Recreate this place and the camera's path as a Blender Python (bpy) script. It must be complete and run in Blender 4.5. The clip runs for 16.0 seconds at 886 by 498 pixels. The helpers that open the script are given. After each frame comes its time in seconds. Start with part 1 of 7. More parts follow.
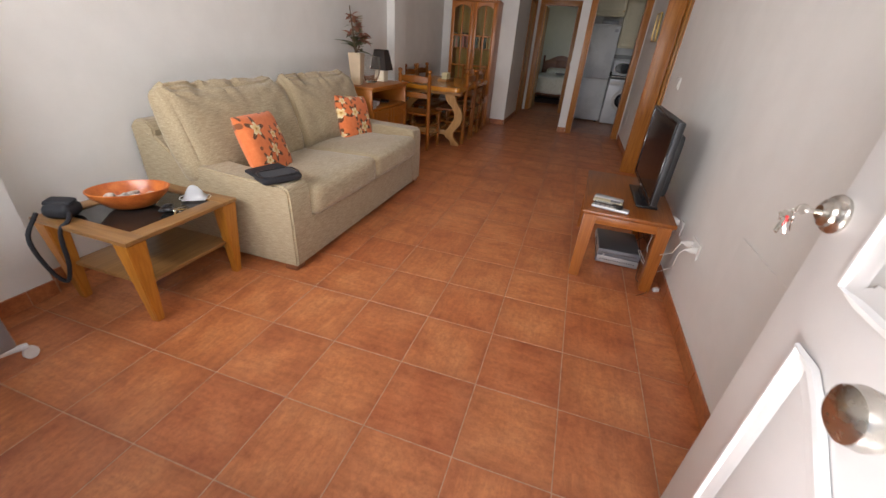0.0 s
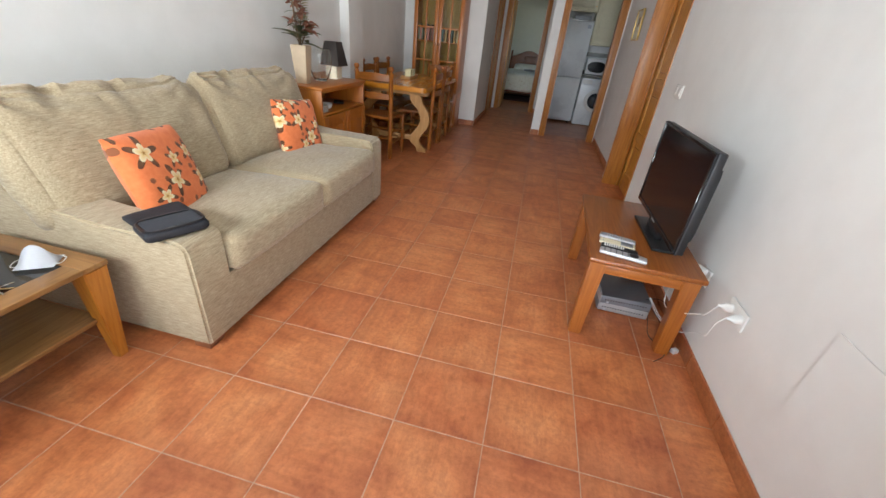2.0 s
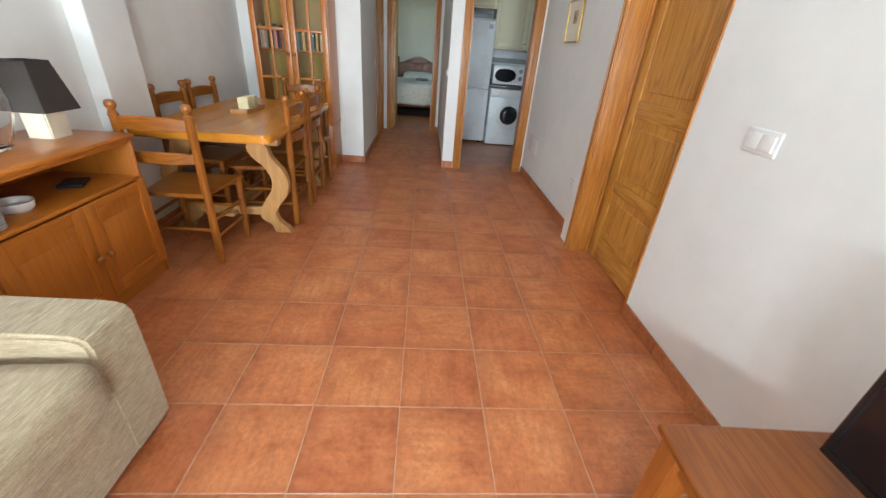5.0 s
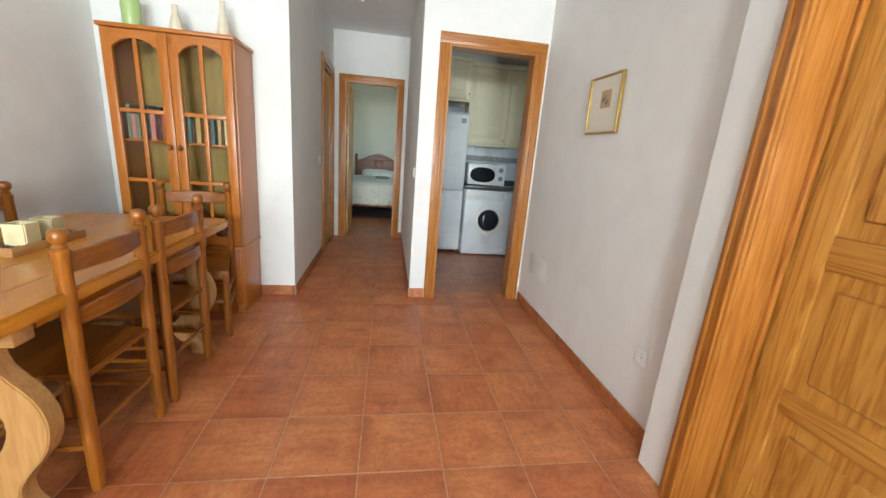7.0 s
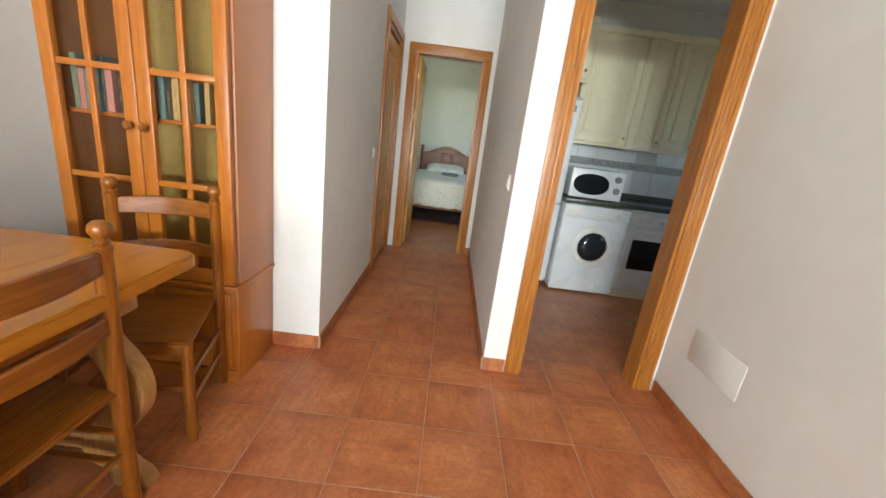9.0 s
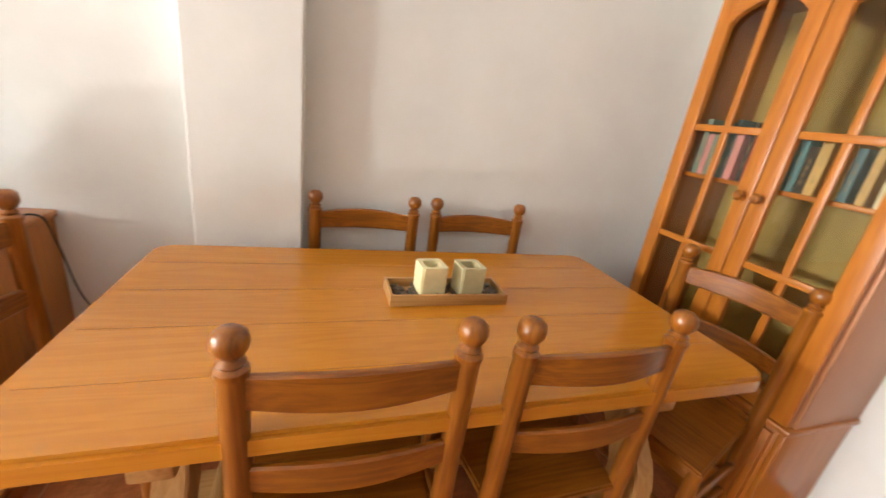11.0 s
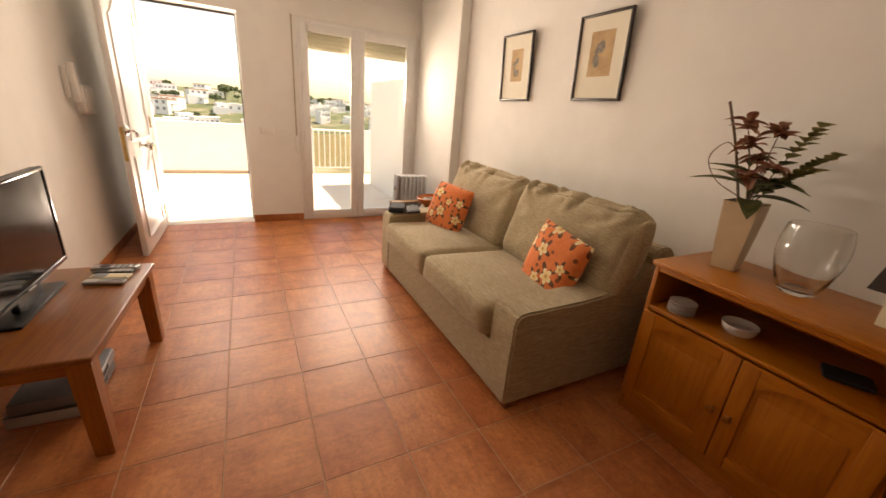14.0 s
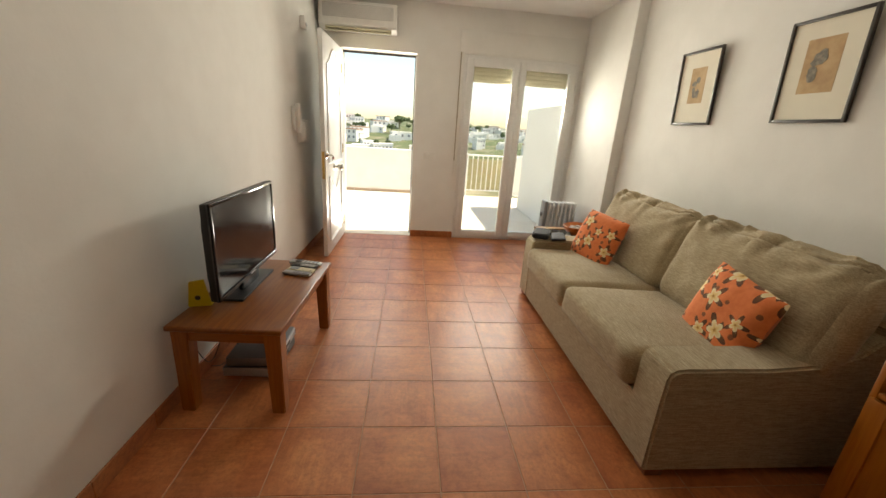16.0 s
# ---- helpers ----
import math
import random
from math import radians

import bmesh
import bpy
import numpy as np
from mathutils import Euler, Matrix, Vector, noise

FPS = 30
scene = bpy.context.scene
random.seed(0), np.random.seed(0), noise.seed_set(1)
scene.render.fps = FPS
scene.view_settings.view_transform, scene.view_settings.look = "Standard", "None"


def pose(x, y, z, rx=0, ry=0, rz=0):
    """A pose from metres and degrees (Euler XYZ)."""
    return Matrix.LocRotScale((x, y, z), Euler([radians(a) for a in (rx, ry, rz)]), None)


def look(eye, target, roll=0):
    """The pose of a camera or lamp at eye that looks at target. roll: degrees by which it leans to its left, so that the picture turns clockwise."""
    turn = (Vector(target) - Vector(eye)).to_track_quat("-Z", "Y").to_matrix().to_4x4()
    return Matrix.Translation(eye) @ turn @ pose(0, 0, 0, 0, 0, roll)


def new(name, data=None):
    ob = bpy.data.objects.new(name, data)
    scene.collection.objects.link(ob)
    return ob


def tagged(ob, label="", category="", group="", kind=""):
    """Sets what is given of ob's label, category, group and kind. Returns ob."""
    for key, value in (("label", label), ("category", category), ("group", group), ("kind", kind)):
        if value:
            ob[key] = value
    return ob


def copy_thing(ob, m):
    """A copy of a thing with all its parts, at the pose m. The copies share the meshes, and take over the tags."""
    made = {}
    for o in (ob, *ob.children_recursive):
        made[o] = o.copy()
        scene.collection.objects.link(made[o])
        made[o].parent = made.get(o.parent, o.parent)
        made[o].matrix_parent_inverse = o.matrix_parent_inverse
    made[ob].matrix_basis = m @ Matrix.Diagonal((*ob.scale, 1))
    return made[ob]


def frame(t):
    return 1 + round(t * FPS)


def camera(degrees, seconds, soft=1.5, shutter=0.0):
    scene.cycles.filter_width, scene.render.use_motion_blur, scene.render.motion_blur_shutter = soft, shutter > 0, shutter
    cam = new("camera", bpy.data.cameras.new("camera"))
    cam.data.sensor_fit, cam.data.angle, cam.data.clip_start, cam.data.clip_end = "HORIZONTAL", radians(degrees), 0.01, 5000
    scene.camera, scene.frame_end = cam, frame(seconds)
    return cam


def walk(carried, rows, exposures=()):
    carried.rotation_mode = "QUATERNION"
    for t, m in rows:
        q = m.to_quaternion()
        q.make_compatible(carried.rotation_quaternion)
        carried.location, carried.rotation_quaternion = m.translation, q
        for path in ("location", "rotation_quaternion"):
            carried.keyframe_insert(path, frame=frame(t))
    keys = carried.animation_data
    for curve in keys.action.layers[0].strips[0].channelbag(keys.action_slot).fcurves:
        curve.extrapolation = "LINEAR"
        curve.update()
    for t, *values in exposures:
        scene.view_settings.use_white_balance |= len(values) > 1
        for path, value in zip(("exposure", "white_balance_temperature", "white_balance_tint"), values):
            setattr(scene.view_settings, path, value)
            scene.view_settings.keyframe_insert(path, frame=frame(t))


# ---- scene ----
cam = camera(98.9, 16.0, 1.5, 0.15)
PATH = [
    (0, (0.017, -0.036, 1.256), (-0.48, 1.645, 0.295), 4.3),
    (0.5, (-0.087, 0.238, 1.289), (-0.512, 1.936, 0.32), 4.8),
    (1, (-0.122, 0.374, 1.303), (-0.548, 2.075, 0.341), 4.7),
    (1.5, (-0.161, 0.457, 1.297), (-0.567, 2.163, 0.335), 5.1),
    (2, (-0.186, 0.558, 1.271), (-0.509, 2.271, 0.292), 6.0),
    (2.5, (-0.196, 0.811, 1.272), (-0.442, 2.523, 0.268), 5.6),
    (3, (-0.242, 1.101, 1.281), (-0.452, 2.82, 0.281), 5.1),
    (3.5, (-0.324, 1.413, 1.292), (-0.472, 3.165, 0.337), 4.7),
    (4, (-0.359, 1.729, 1.284), (-0.374, 3.522, 0.397), 4.4),
    (4.5, (-0.398, 2.072, 1.286), (-0.322, 3.82, 0.316), 4.3),
    (5, (-0.428, 2.418, 1.287), (-0.294, 4.185, 0.359), 4.6),
    (5.2, (-0.43, 2.554, 1.294), (-0.251, 4.369, 0.474), 5.0),
    (7.3, (-0.4, 4.155, 1.245), (-0.087, 6.068, 0.753), 4.5),
    (7.5, (-0.401, 4.299, 1.245), (-0.082, 6.209, 0.746), 4.6),
    (8, (-0.422, 4.644, 1.245), (-0.098, 6.547, 0.721), 5.2),
    (8.2, (-0.424, 4.756, 1.255), (-0.098, 6.656, 0.723), 5.4),
    (10.3, (-0.758, 5.396, 1.238), (-1.926, 6.879, 0.578), 8.2),
    (10.5, (-0.798, 5.392, 1.238), (-2.148, 6.711, 0.575), 7.6),
    (11, (-0.843, 5.294, 1.263), (-2.624, 5.918, 0.603), 8.3),
    (11.5, (-0.815, 5.121, 1.262), (-2.701, 5.083, 0.597), 8.5),
    (12, (-0.726, 4.962, 1.285), (-2.548, 4.494, 0.604), 8.5),
    (12.5, (-0.626, 4.815, 1.291), (-2.327, 4.008, 0.614), 8.0),
    (13, (-0.509, 4.696, 1.306), (-2.009, 3.563, 0.624), 6.6),
    (13.5, (-0.374, 4.619, 1.33), (-1.6, 3.195, 0.645), 5.2),
    (14, (-0.313, 4.578, 1.341), (-1.195, 2.913, 0.67), 4.7),
    (14.5, (-0.301, 4.555, 1.355), (-0.863, 2.748, 0.707), 4.1),
    (15, (-0.317, 4.557, 1.36), (-0.647, 2.685, 0.737), 3.6),
    (15.5, (-0.325, 4.57, 1.358), (-0.559, 2.68, 0.747), 3.6),
    (16, (-0.306, 4.584, 1.343), (-0.493, 2.687, 0.738), 3.9),
]
# the clip's camera opens up as it turns to the dim end of the room
EXPOSURES = [
    (0.0, 1.52, 6700, 15), (0.5, 1.93, 6900, 15), (1.5, 2.05, 6500, 12), (2.0, 2.03, 6100, 7), (2.5, 2.15, 6200, 4), (3.0, 2.30, 7400, 8),
    (3.5, 2.58, 6300, 10), (4.0, 2.60, 6200, 9), (4.5, 2.80, 5900, 6), (5.0, 2.92, 5800, 1), (7.5, 3.42, 6000, -1), (8.0, 3.49, 5900, -2), (10.5, 3.65, 7000, 8),
    (11.5, 3.40, 6300, 4), (12.0, 3.06, 6500, 5), (12.5, 2.59, 6200, 8), (13.0, 2.15, 6200, 7), (13.5, 1.95, 7700, 14), (14.0, 1.62, 10000, 21), (14.5, 1.57, 11200, 21),
    (15.0, 1.45, 7600, 11), (15.5, 1.43, 6900, 3), (16.0, 1.40, 8100, 5),
]
walk(cam, [(t, look(eye, target, roll)) for t, eye, target, roll in PATH], EXPOSURES)

# ---- world, sun, exposure ----
world = bpy.data.worlds.new("world")
scene.world = world
world.use_nodes = True
wn = world.node_tree.nodes
sky = wn.new("ShaderNodeTexSky")
sky.sky_type = 'NISHITA'
sky.sun_disc = False
sky.sun_elevation = radians(62)
sky.sun_rotation = radians(-82)
sky.dust_density = 1.0
world.node_tree.links.new(sky.outputs[0], wn["Background"].inputs[0])
wn["Background"].inputs[1].default_value = 0.11
sun_data = bpy.data.lights.new("sun", 'SUN')
sun_data.energy, sun_data.angle, sun_data.color = 3.2, radians(0.5), (1.0, 0.95, 0.87)
sun = new("sun", sun_data)
sun.matrix_world = look((-20, -2.5, 38), (0, 0, 0))

# area lamps added in the entrance and the balcony door for the light from outside


def opening_lamp(name, at, target, size, watts, spread):
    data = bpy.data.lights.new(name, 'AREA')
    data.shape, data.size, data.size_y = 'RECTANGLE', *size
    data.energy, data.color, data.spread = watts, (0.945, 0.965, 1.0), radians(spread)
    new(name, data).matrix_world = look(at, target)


# upper lamps stand in for the sky
opening_lamp("doorway_skylight", (0.08, -0.36, 1.77), (-0.3, 5.0, 1.2), (0.78, 0.62), 5.0, 150)
# added low lamp aimed at the ceiling, standing in for sunlit terrace bounce
opening_lamp("doorway_terrace_bounce", (0.08, -0.36, 0.2), (-0.5, 2.6, 2.6), (0.78, 0.3), 6.8, 95)
opening_lamp("balcony_skylight", (-1.54, -0.37, 1.68), (-1.1, 4.0, 1.1), (1.15, 0.42), 11.5, 116)

# ---- materials ----
MATS = {}


def nodes_of(name):
    m = bpy.data.materials.new(name)
    m.use_nodes = True
    nt = m.node_tree
    return m, nt, nt.nodes["Principled BSDF"]


def nd(nt, kind, **kw):
    n = nt.nodes.new(kind)
    for k, v in kw.items():
        if k in n.inputs:
            n.inputs[k].default_value = v
    return n


def coords(nt, scale=(1, 1, 1), vary=0.0):
    """Object coordinates in metres, shifted from object to object."""
    tc = nd(nt, "ShaderNodeTexCoord")
    mp = nd(nt, "ShaderNodeMapping")
    mp.inputs["Scale"].default_value = scale
    out = tc.outputs["Object"]
    if vary:
        oi = nd(nt, "ShaderNodeObjectInfo")
        mul = nd(nt, "ShaderNodeMath")
        mul.operation = 'MULTIPLY'
        mul.inputs[1].default_value = vary
        nt.links.new(oi.outputs["Random"], mul.inputs[0])
        add = nd(nt, "ShaderNodeVectorMath")
        nt.links.new(out, add.inputs[0])
        nt.links.new(mul.outputs[0], add.inputs[1])
        out = add.outputs[0]
    nt.links.new(out, mp.inputs["Vector"])
    return mp.outputs[0]


def noise_of(nt, vec, scale, detail=4.0, rough=0.55, dist=0.0):
    n = nd(nt, "ShaderNodeTexNoise")
    n.inputs["Scale"].default_value = scale
    n.inputs["Detail"].default_value = detail
    n.inputs["Roughness"].default_value = rough
    n.inputs["Distortion"].default_value = dist
    nt.links.new(vec, n.inputs["Vector"])
    return n.outputs["Fac"]


def ramp_of(nt, fac, stops):
    r = nd(nt, "ShaderNodeValToRGB")
    e = r.color_ramp.elements
    while len(e) < len(stops):
        e.new(0.5)
    for el, (p, c) in zip(e, stops):
        el.position = p
        el.color = (*c, 1) if len(c) == 3 else c
    nt.links.new(fac, r.inputs[0])
    return r.outputs[0]


def mix_of(nt, fac, a, b, mode='MIX'):
    m = nd(nt, "ShaderNodeMix")
    m.data_type = 'RGBA'
    m.blend_type = mode
    if isinstance(fac, float):
        m.inputs[0].default_value = fac
    else:
        nt.links.new(fac, m.inputs[0])
    for i, v in ((6, a), (7, b)):
        if isinstance(v, tuple):
            m.inputs[i].default_value = (*v, 1)
        else:
            nt.links.new(v, m.inputs[i])
    return m.outputs[2]


def math_of(nt, op, a, b=None, c=None):
    m = nd(nt, "ShaderNodeMath")
    m.operation = op
    for i, v in enumerate((a, b, c)):
        if v is None:
            continue
        if isinstance(v, (int, float)):
            m.inputs[i].default_value = v
        else:
            nt.links.new(v, m.inputs[i])
    return m.outputs[0]


def bump_of(nt, bsdf, fac, strength=0.3, dist=0.002):
    b = nd(nt, "ShaderNodeBump")
    b.inputs["Strength"].default_value = strength
    b.inputs["Distance"].default_value = dist
    nt.links.new(fac, b.inputs["Height"])
    nt.links.new(b.outputs[0], bsdf.inputs["Normal"])


def plain(name, color, rough=0.5, metal=0.0, vary=0.06, scale=18.0, bump=0.0, coat=0.0, spec=0.5):
    """Paint, plastic, metal: one colour with slight grain and uneven gloss."""
    if name in MATS:
        return MATS[name]
    m, nt, b = nodes_of(name)
    v = coords(nt)
    f = noise_of(nt, v, scale, 5)
    lo = tuple(max(0, c * (1 - vary)) for c in color)
    hi = tuple(min(1, c * (1 + vary)) for c in color)
    nt.links.new(ramp_of(nt, f, [(0.3, lo), (0.7, hi)]), b.inputs["Base Color"])
    rr = math_of(nt, 'MULTIPLY_ADD', f, 0.15, rough - 0.075)
    nt.links.new(rr, b.inputs["Roughness"])
    b.inputs["Metallic"].default_value = metal
    b.inputs["Coat Weight"].default_value = coat
    b.inputs["Specular IOR Level"].default_value = spec
    if bump:
        bump_of(nt, b, noise_of(nt, v, scale * 8, 3), bump, 0.001)
    MATS[name] = m
    return m


def plaster(name, color):
    """Matt wall paint over hand-trowelled plaster."""
    m, nt, b = nodes_of(name)
    v = coords(nt)
    big = noise_of(nt, v, 0.9, 3)
    fine = noise_of(nt, v, 55, 6, 0.65)
    mid = noise_of(nt, v, 6, 4)
    c = ramp_of(nt, big, [(0.3, tuple(x * 0.95 for x in color)), (0.7, color)])
    c = mix_of(nt, 0.08, c, ramp_of(nt, mid, [(0.35, (0.55, 0.53, 0.5)), (0.65, (1, 1, 1))]), 'MULTIPLY')
    nt.links.new(c, b.inputs["Base Color"])
    b.inputs["Roughness"].default_value = 0.75
    b.inputs["Specular IOR Level"].default_value = 0.25
    bump_of(nt, b, math_of(nt, 'ADD', fine, math_of(nt, 'MULTIPLY', mid, 2.0)), 0.22, 0.003)
    return m


def wood(key, axis):
    """Varnished pine and its darker stains; the grain runs along the axis given."""
    name = "wood_" + key + "_" + axis
    if name in MATS:
        return MATS[name]
    dark, mid, light, gloss = WOODS[key]
    m, nt, b = nodes_of(name)
    s = {"x": (0.07, 1, 1), "y": (1, 0.07, 1), "z": (1, 1, 0.07)}[axis]
    v = coords(nt, s, 9.0)
    wide = noise_of(nt, v, 14, 3, 0.5, 1.2)
    thin = noise_of(nt, v, 90, 5, 0.6, 0.6)
    v2 = coords(nt, tuple(0.35 if x < 1 else 1 for x in s), 9.0)
    knot = nd(nt, "ShaderNodeTexVoronoi")
    knot.inputs["Scale"].default_value = 4.2
    nt.links.new(v2, knot.inputs["Vector"])
    kf = ramp_of(nt, knot.outputs["Distance"], [(0.02, (1, 1, 1)), (0.075, (0, 0, 0))])
    rings = math_of(nt, 'SINE', math_of(nt, 'MULTIPLY', wide, 38.0))
    rings = math_of(nt, 'MULTIPLY_ADD', rings, {'door': 0.13, 'trim': 0.09, 'table': 0.05, 'pine': 0.055}.get(key, 0.1), 0.5)
    fine = {'table': 0.14, 'tv': 0.2, 'pine': 0.28, 'oak': 0.3}.get(key, 0.4)
    f = math_of(nt, 'ADD', math_of(nt, 'MULTIPLY', thin, fine), math_of(nt, 'MULTIPLY', rings, 1 - fine))
    c = ramp_of(nt, f, [(0.36, dark), (0.5, mid), (0.64, light)])
    c = mix_of(nt, math_of(nt, 'MULTIPLY', kf, 0.65), c, tuple(x * 0.4 for x in dark))
    nt.links.new(c, b.inputs["Base Color"])
    nt.links.new(math_of(nt, 'MULTIPLY_ADD', thin, 0.05 if key in ('table', 'tv') else 0.12, gloss - 0.04), b.inputs["Roughness"])
    b.inputs["Coat Weight"].default_value = 0.2
    b.inputs["Coat Roughness"].default_value = 0.25
    bump_of(nt, b, f, 0.03 if key == 'table' else 0.1, 0.001)
    MATS[name] = m
    return m


WOODS = {
    "pine": ((0.33, 0.094, 0.009), (0.425, 0.135, 0.013), (0.49, 0.172, 0.019), 0.34),
    "door": ((0.34, 0.13, 0.018), (0.51, 0.235, 0.04), (0.60, 0.31, 0.062), 0.34),
    "trim": ((0.27, 0.088, 0.012), (0.41, 0.152, 0.022), (0.50, 0.215, 0.04), 0.34),
    "chair": ((0.165, 0.046, 0.004), (0.25, 0.076, 0.006), (0.33, 0.112, 0.010), 0.3),
    "amber": ((0.26, 0.074, 0.009), (0.33, 0.10, 0.013), (0.39, 0.128, 0.019), 0.36),
    "tv": ((0.185, 0.05, 0.007), (0.245, 0.071, 0.010), (0.29, 0.092, 0.015), 0.33),
    "table": ((0.46, 0.16, 0.011), (0.54, 0.205, 0.015), (0.59, 0.24, 0.022), 0.27),
    "oak": ((0.20, 0.09, 0.026), (0.26, 0.125, 0.036), (0.31, 0.155, 0.05), 0.42),
    "honey_oak": ((0.35, 0.122, 0.012), (0.44, 0.165, 0.018), (0.50, 0.205, 0.028), 0.4),
    "bare": ((0.35, 0.165, 0.046), (0.44, 0.225, 0.068), (0.50, 0.275, 0.095), 0.5),
    "bed": ((0.14, 0.046, 0.02), (0.21, 0.072, 0.028), (0.27, 0.10, 0.038), 0.4),
}


def terracotta(name, bump=0.25, gain=1.0, gloss=0.34, fired=False):
    """Satin rustic floor tile, mottled, darker towards some sides; each tile its own tone."""
    m, nt, b = nodes_of(name)
    v = coords(nt, (1, 1, 1), 31.0)
    oi = nd(nt, "ShaderNodeObjectInfo")
    blot = noise_of(nt, v, 5.5, 5, 0.6, 0.4)
    fleck = noise_of(nt, v, 46, 7, 0.75)
    streak = noise_of(nt, coords(nt, (1, 0.16, 1), 17.0), 34, 6, 0.7)
    g = lambda c: tuple(x * gain for x in c)
    c = ramp_of(nt, blot, [(0.30, g((0.41, 0.123, 0.042))), (0.48, g((0.55, 0.192, 0.066))), (0.70, g((0.64, 0.26, 0.1)))])
    c = mix_of(nt, 0.46, c, ramp_of(nt, fleck, [(0.36, (0.46, 0.34, 0.29)), (0.58, (1, 1, 1))]), 'MULTIPLY')
    c = mix_of(nt, 0.36, c, ramp_of(nt, streak, [(0.37, (0.5, 0.42, 0.38)), (0.58, (1, 1, 1))]), 'MULTIPLY')
    if fired:
        # burnt brown rim, stronger on two sides
        at = nd(nt, "ShaderNodeSeparateXYZ")
        nt.links.new(nd(nt, "ShaderNodeTexCoord").outputs["Object"], at.inputs[0])
        ax = math_of(nt, 'ABSOLUTE', math_of(nt, 'ADD', at.outputs[0], 0.022))
        ay = math_of(nt, 'ABSOLUTE', math_of(nt, 'ADD', at.outputs[1], -0.014))
        rim = math_of(nt, 'ADD', math_of(nt, 'MAXIMUM', ax, ay), math_of(nt, 'MULTIPLY_ADD', blot, 0.12, -0.06))
        rim = math_of(nt, 'ADD', rim, math_of(nt, 'MULTIPLY_ADD', fleck, 0.06, -0.03))
        c = mix_of(nt, 0.42, c, ramp_of(nt, rim, [(0.115, (1, 1, 1)), (0.15, (0.78, 0.70, 0.66)), (0.19, (0.56, 0.44, 0.40))]), 'MULTIPLY')
    tone = ramp_of(nt, oi.outputs["Random"], [(0.0, (0.86, 0.76, 0.74)), (0.5, (0.95, 0.95, 0.95)), (1.0, (1.0, 1.0, 1.0))])
    c = mix_of(nt, 1.0, c, tone, 'MULTIPLY')
    nt.links.new(c, b.inputs["Base Color"])
    nt.links.new(math_of(nt, 'MULTIPLY_ADD', fleck, 0.22, gloss - 0.1), b.inputs["Roughness"])
    b.inputs["Specular IOR Level"].default_value = 0.5
    b.inputs["Coat Weight"].default_value = 0.12
    b.inputs["Coat Roughness"].default_value = 0.35
    bump_of(nt, b, math_of(nt, 'ADD', math_of(nt, 'MULTIPLY', blot, 1.5), math_of(nt, 'MULTIPLY', fleck, 0.5)), bump, 0.0025)
    MATS[name] = m
    return m


def weave(name, dark, mid, light):
    """Chenille upholstery: slubbed yarn lying mostly one way."""
    m, nt, b = nodes_of(name)
    along = noise_of(nt, coords(nt, (1.0, 0.085, 1.0)), 230, 4, 0.62)
    # on faces that look along y the yarn lies along x
    flank = noise_of(nt, coords(nt, (0.085, 1.0, 1.0)), 230, 4, 0.62)
    facing = nd(nt, "ShaderNodeSeparateXYZ")
    nt.links.new(nd(nt, "ShaderNodeTexCoord").outputs["Normal"], facing.inputs[0])
    side = math_of(nt, 'GREATER_THAN', math_of(nt, 'ABSOLUTE', facing.outputs[1]), 0.6)
    along = math_of(nt, 'ADD', math_of(nt, 'MULTIPLY', along, math_of(nt, 'SUBTRACT', 1.0, side)), math_of(nt, 'MULTIPLY', flank, side))
    across = noise_of(nt, coords(nt, (1, 1, 0.4)), 300, 3, 0.6)
    soft = noise_of(nt, coords(nt), 3.5, 3)
    f = math_of(nt, 'ADD', math_of(nt, 'MULTIPLY', along, 0.65), math_of(nt, 'MULTIPLY', across, 0.35))
    c = ramp_of(nt, f, [(0.36, dark), (0.5, mid), (0.64, light)])
    c = mix_of(nt, 0.35, c, ramp_of(nt, soft, [(0.3, (0.78, 0.75, 0.7)), (0.7, (1, 1, 1))]), 'MULTIPLY')
    nt.links.new(c, b.inputs["Base Color"])
    b.inputs["Roughness"].default_value = 0.92
    b.inputs["Specular IOR Level"].default_value = 0.15
    b.inputs["Sheen Weight"].default_value = 0.25
    bump_of(nt, b, f, 0.35, 0.0025)
    MATS[name] = m
    return m


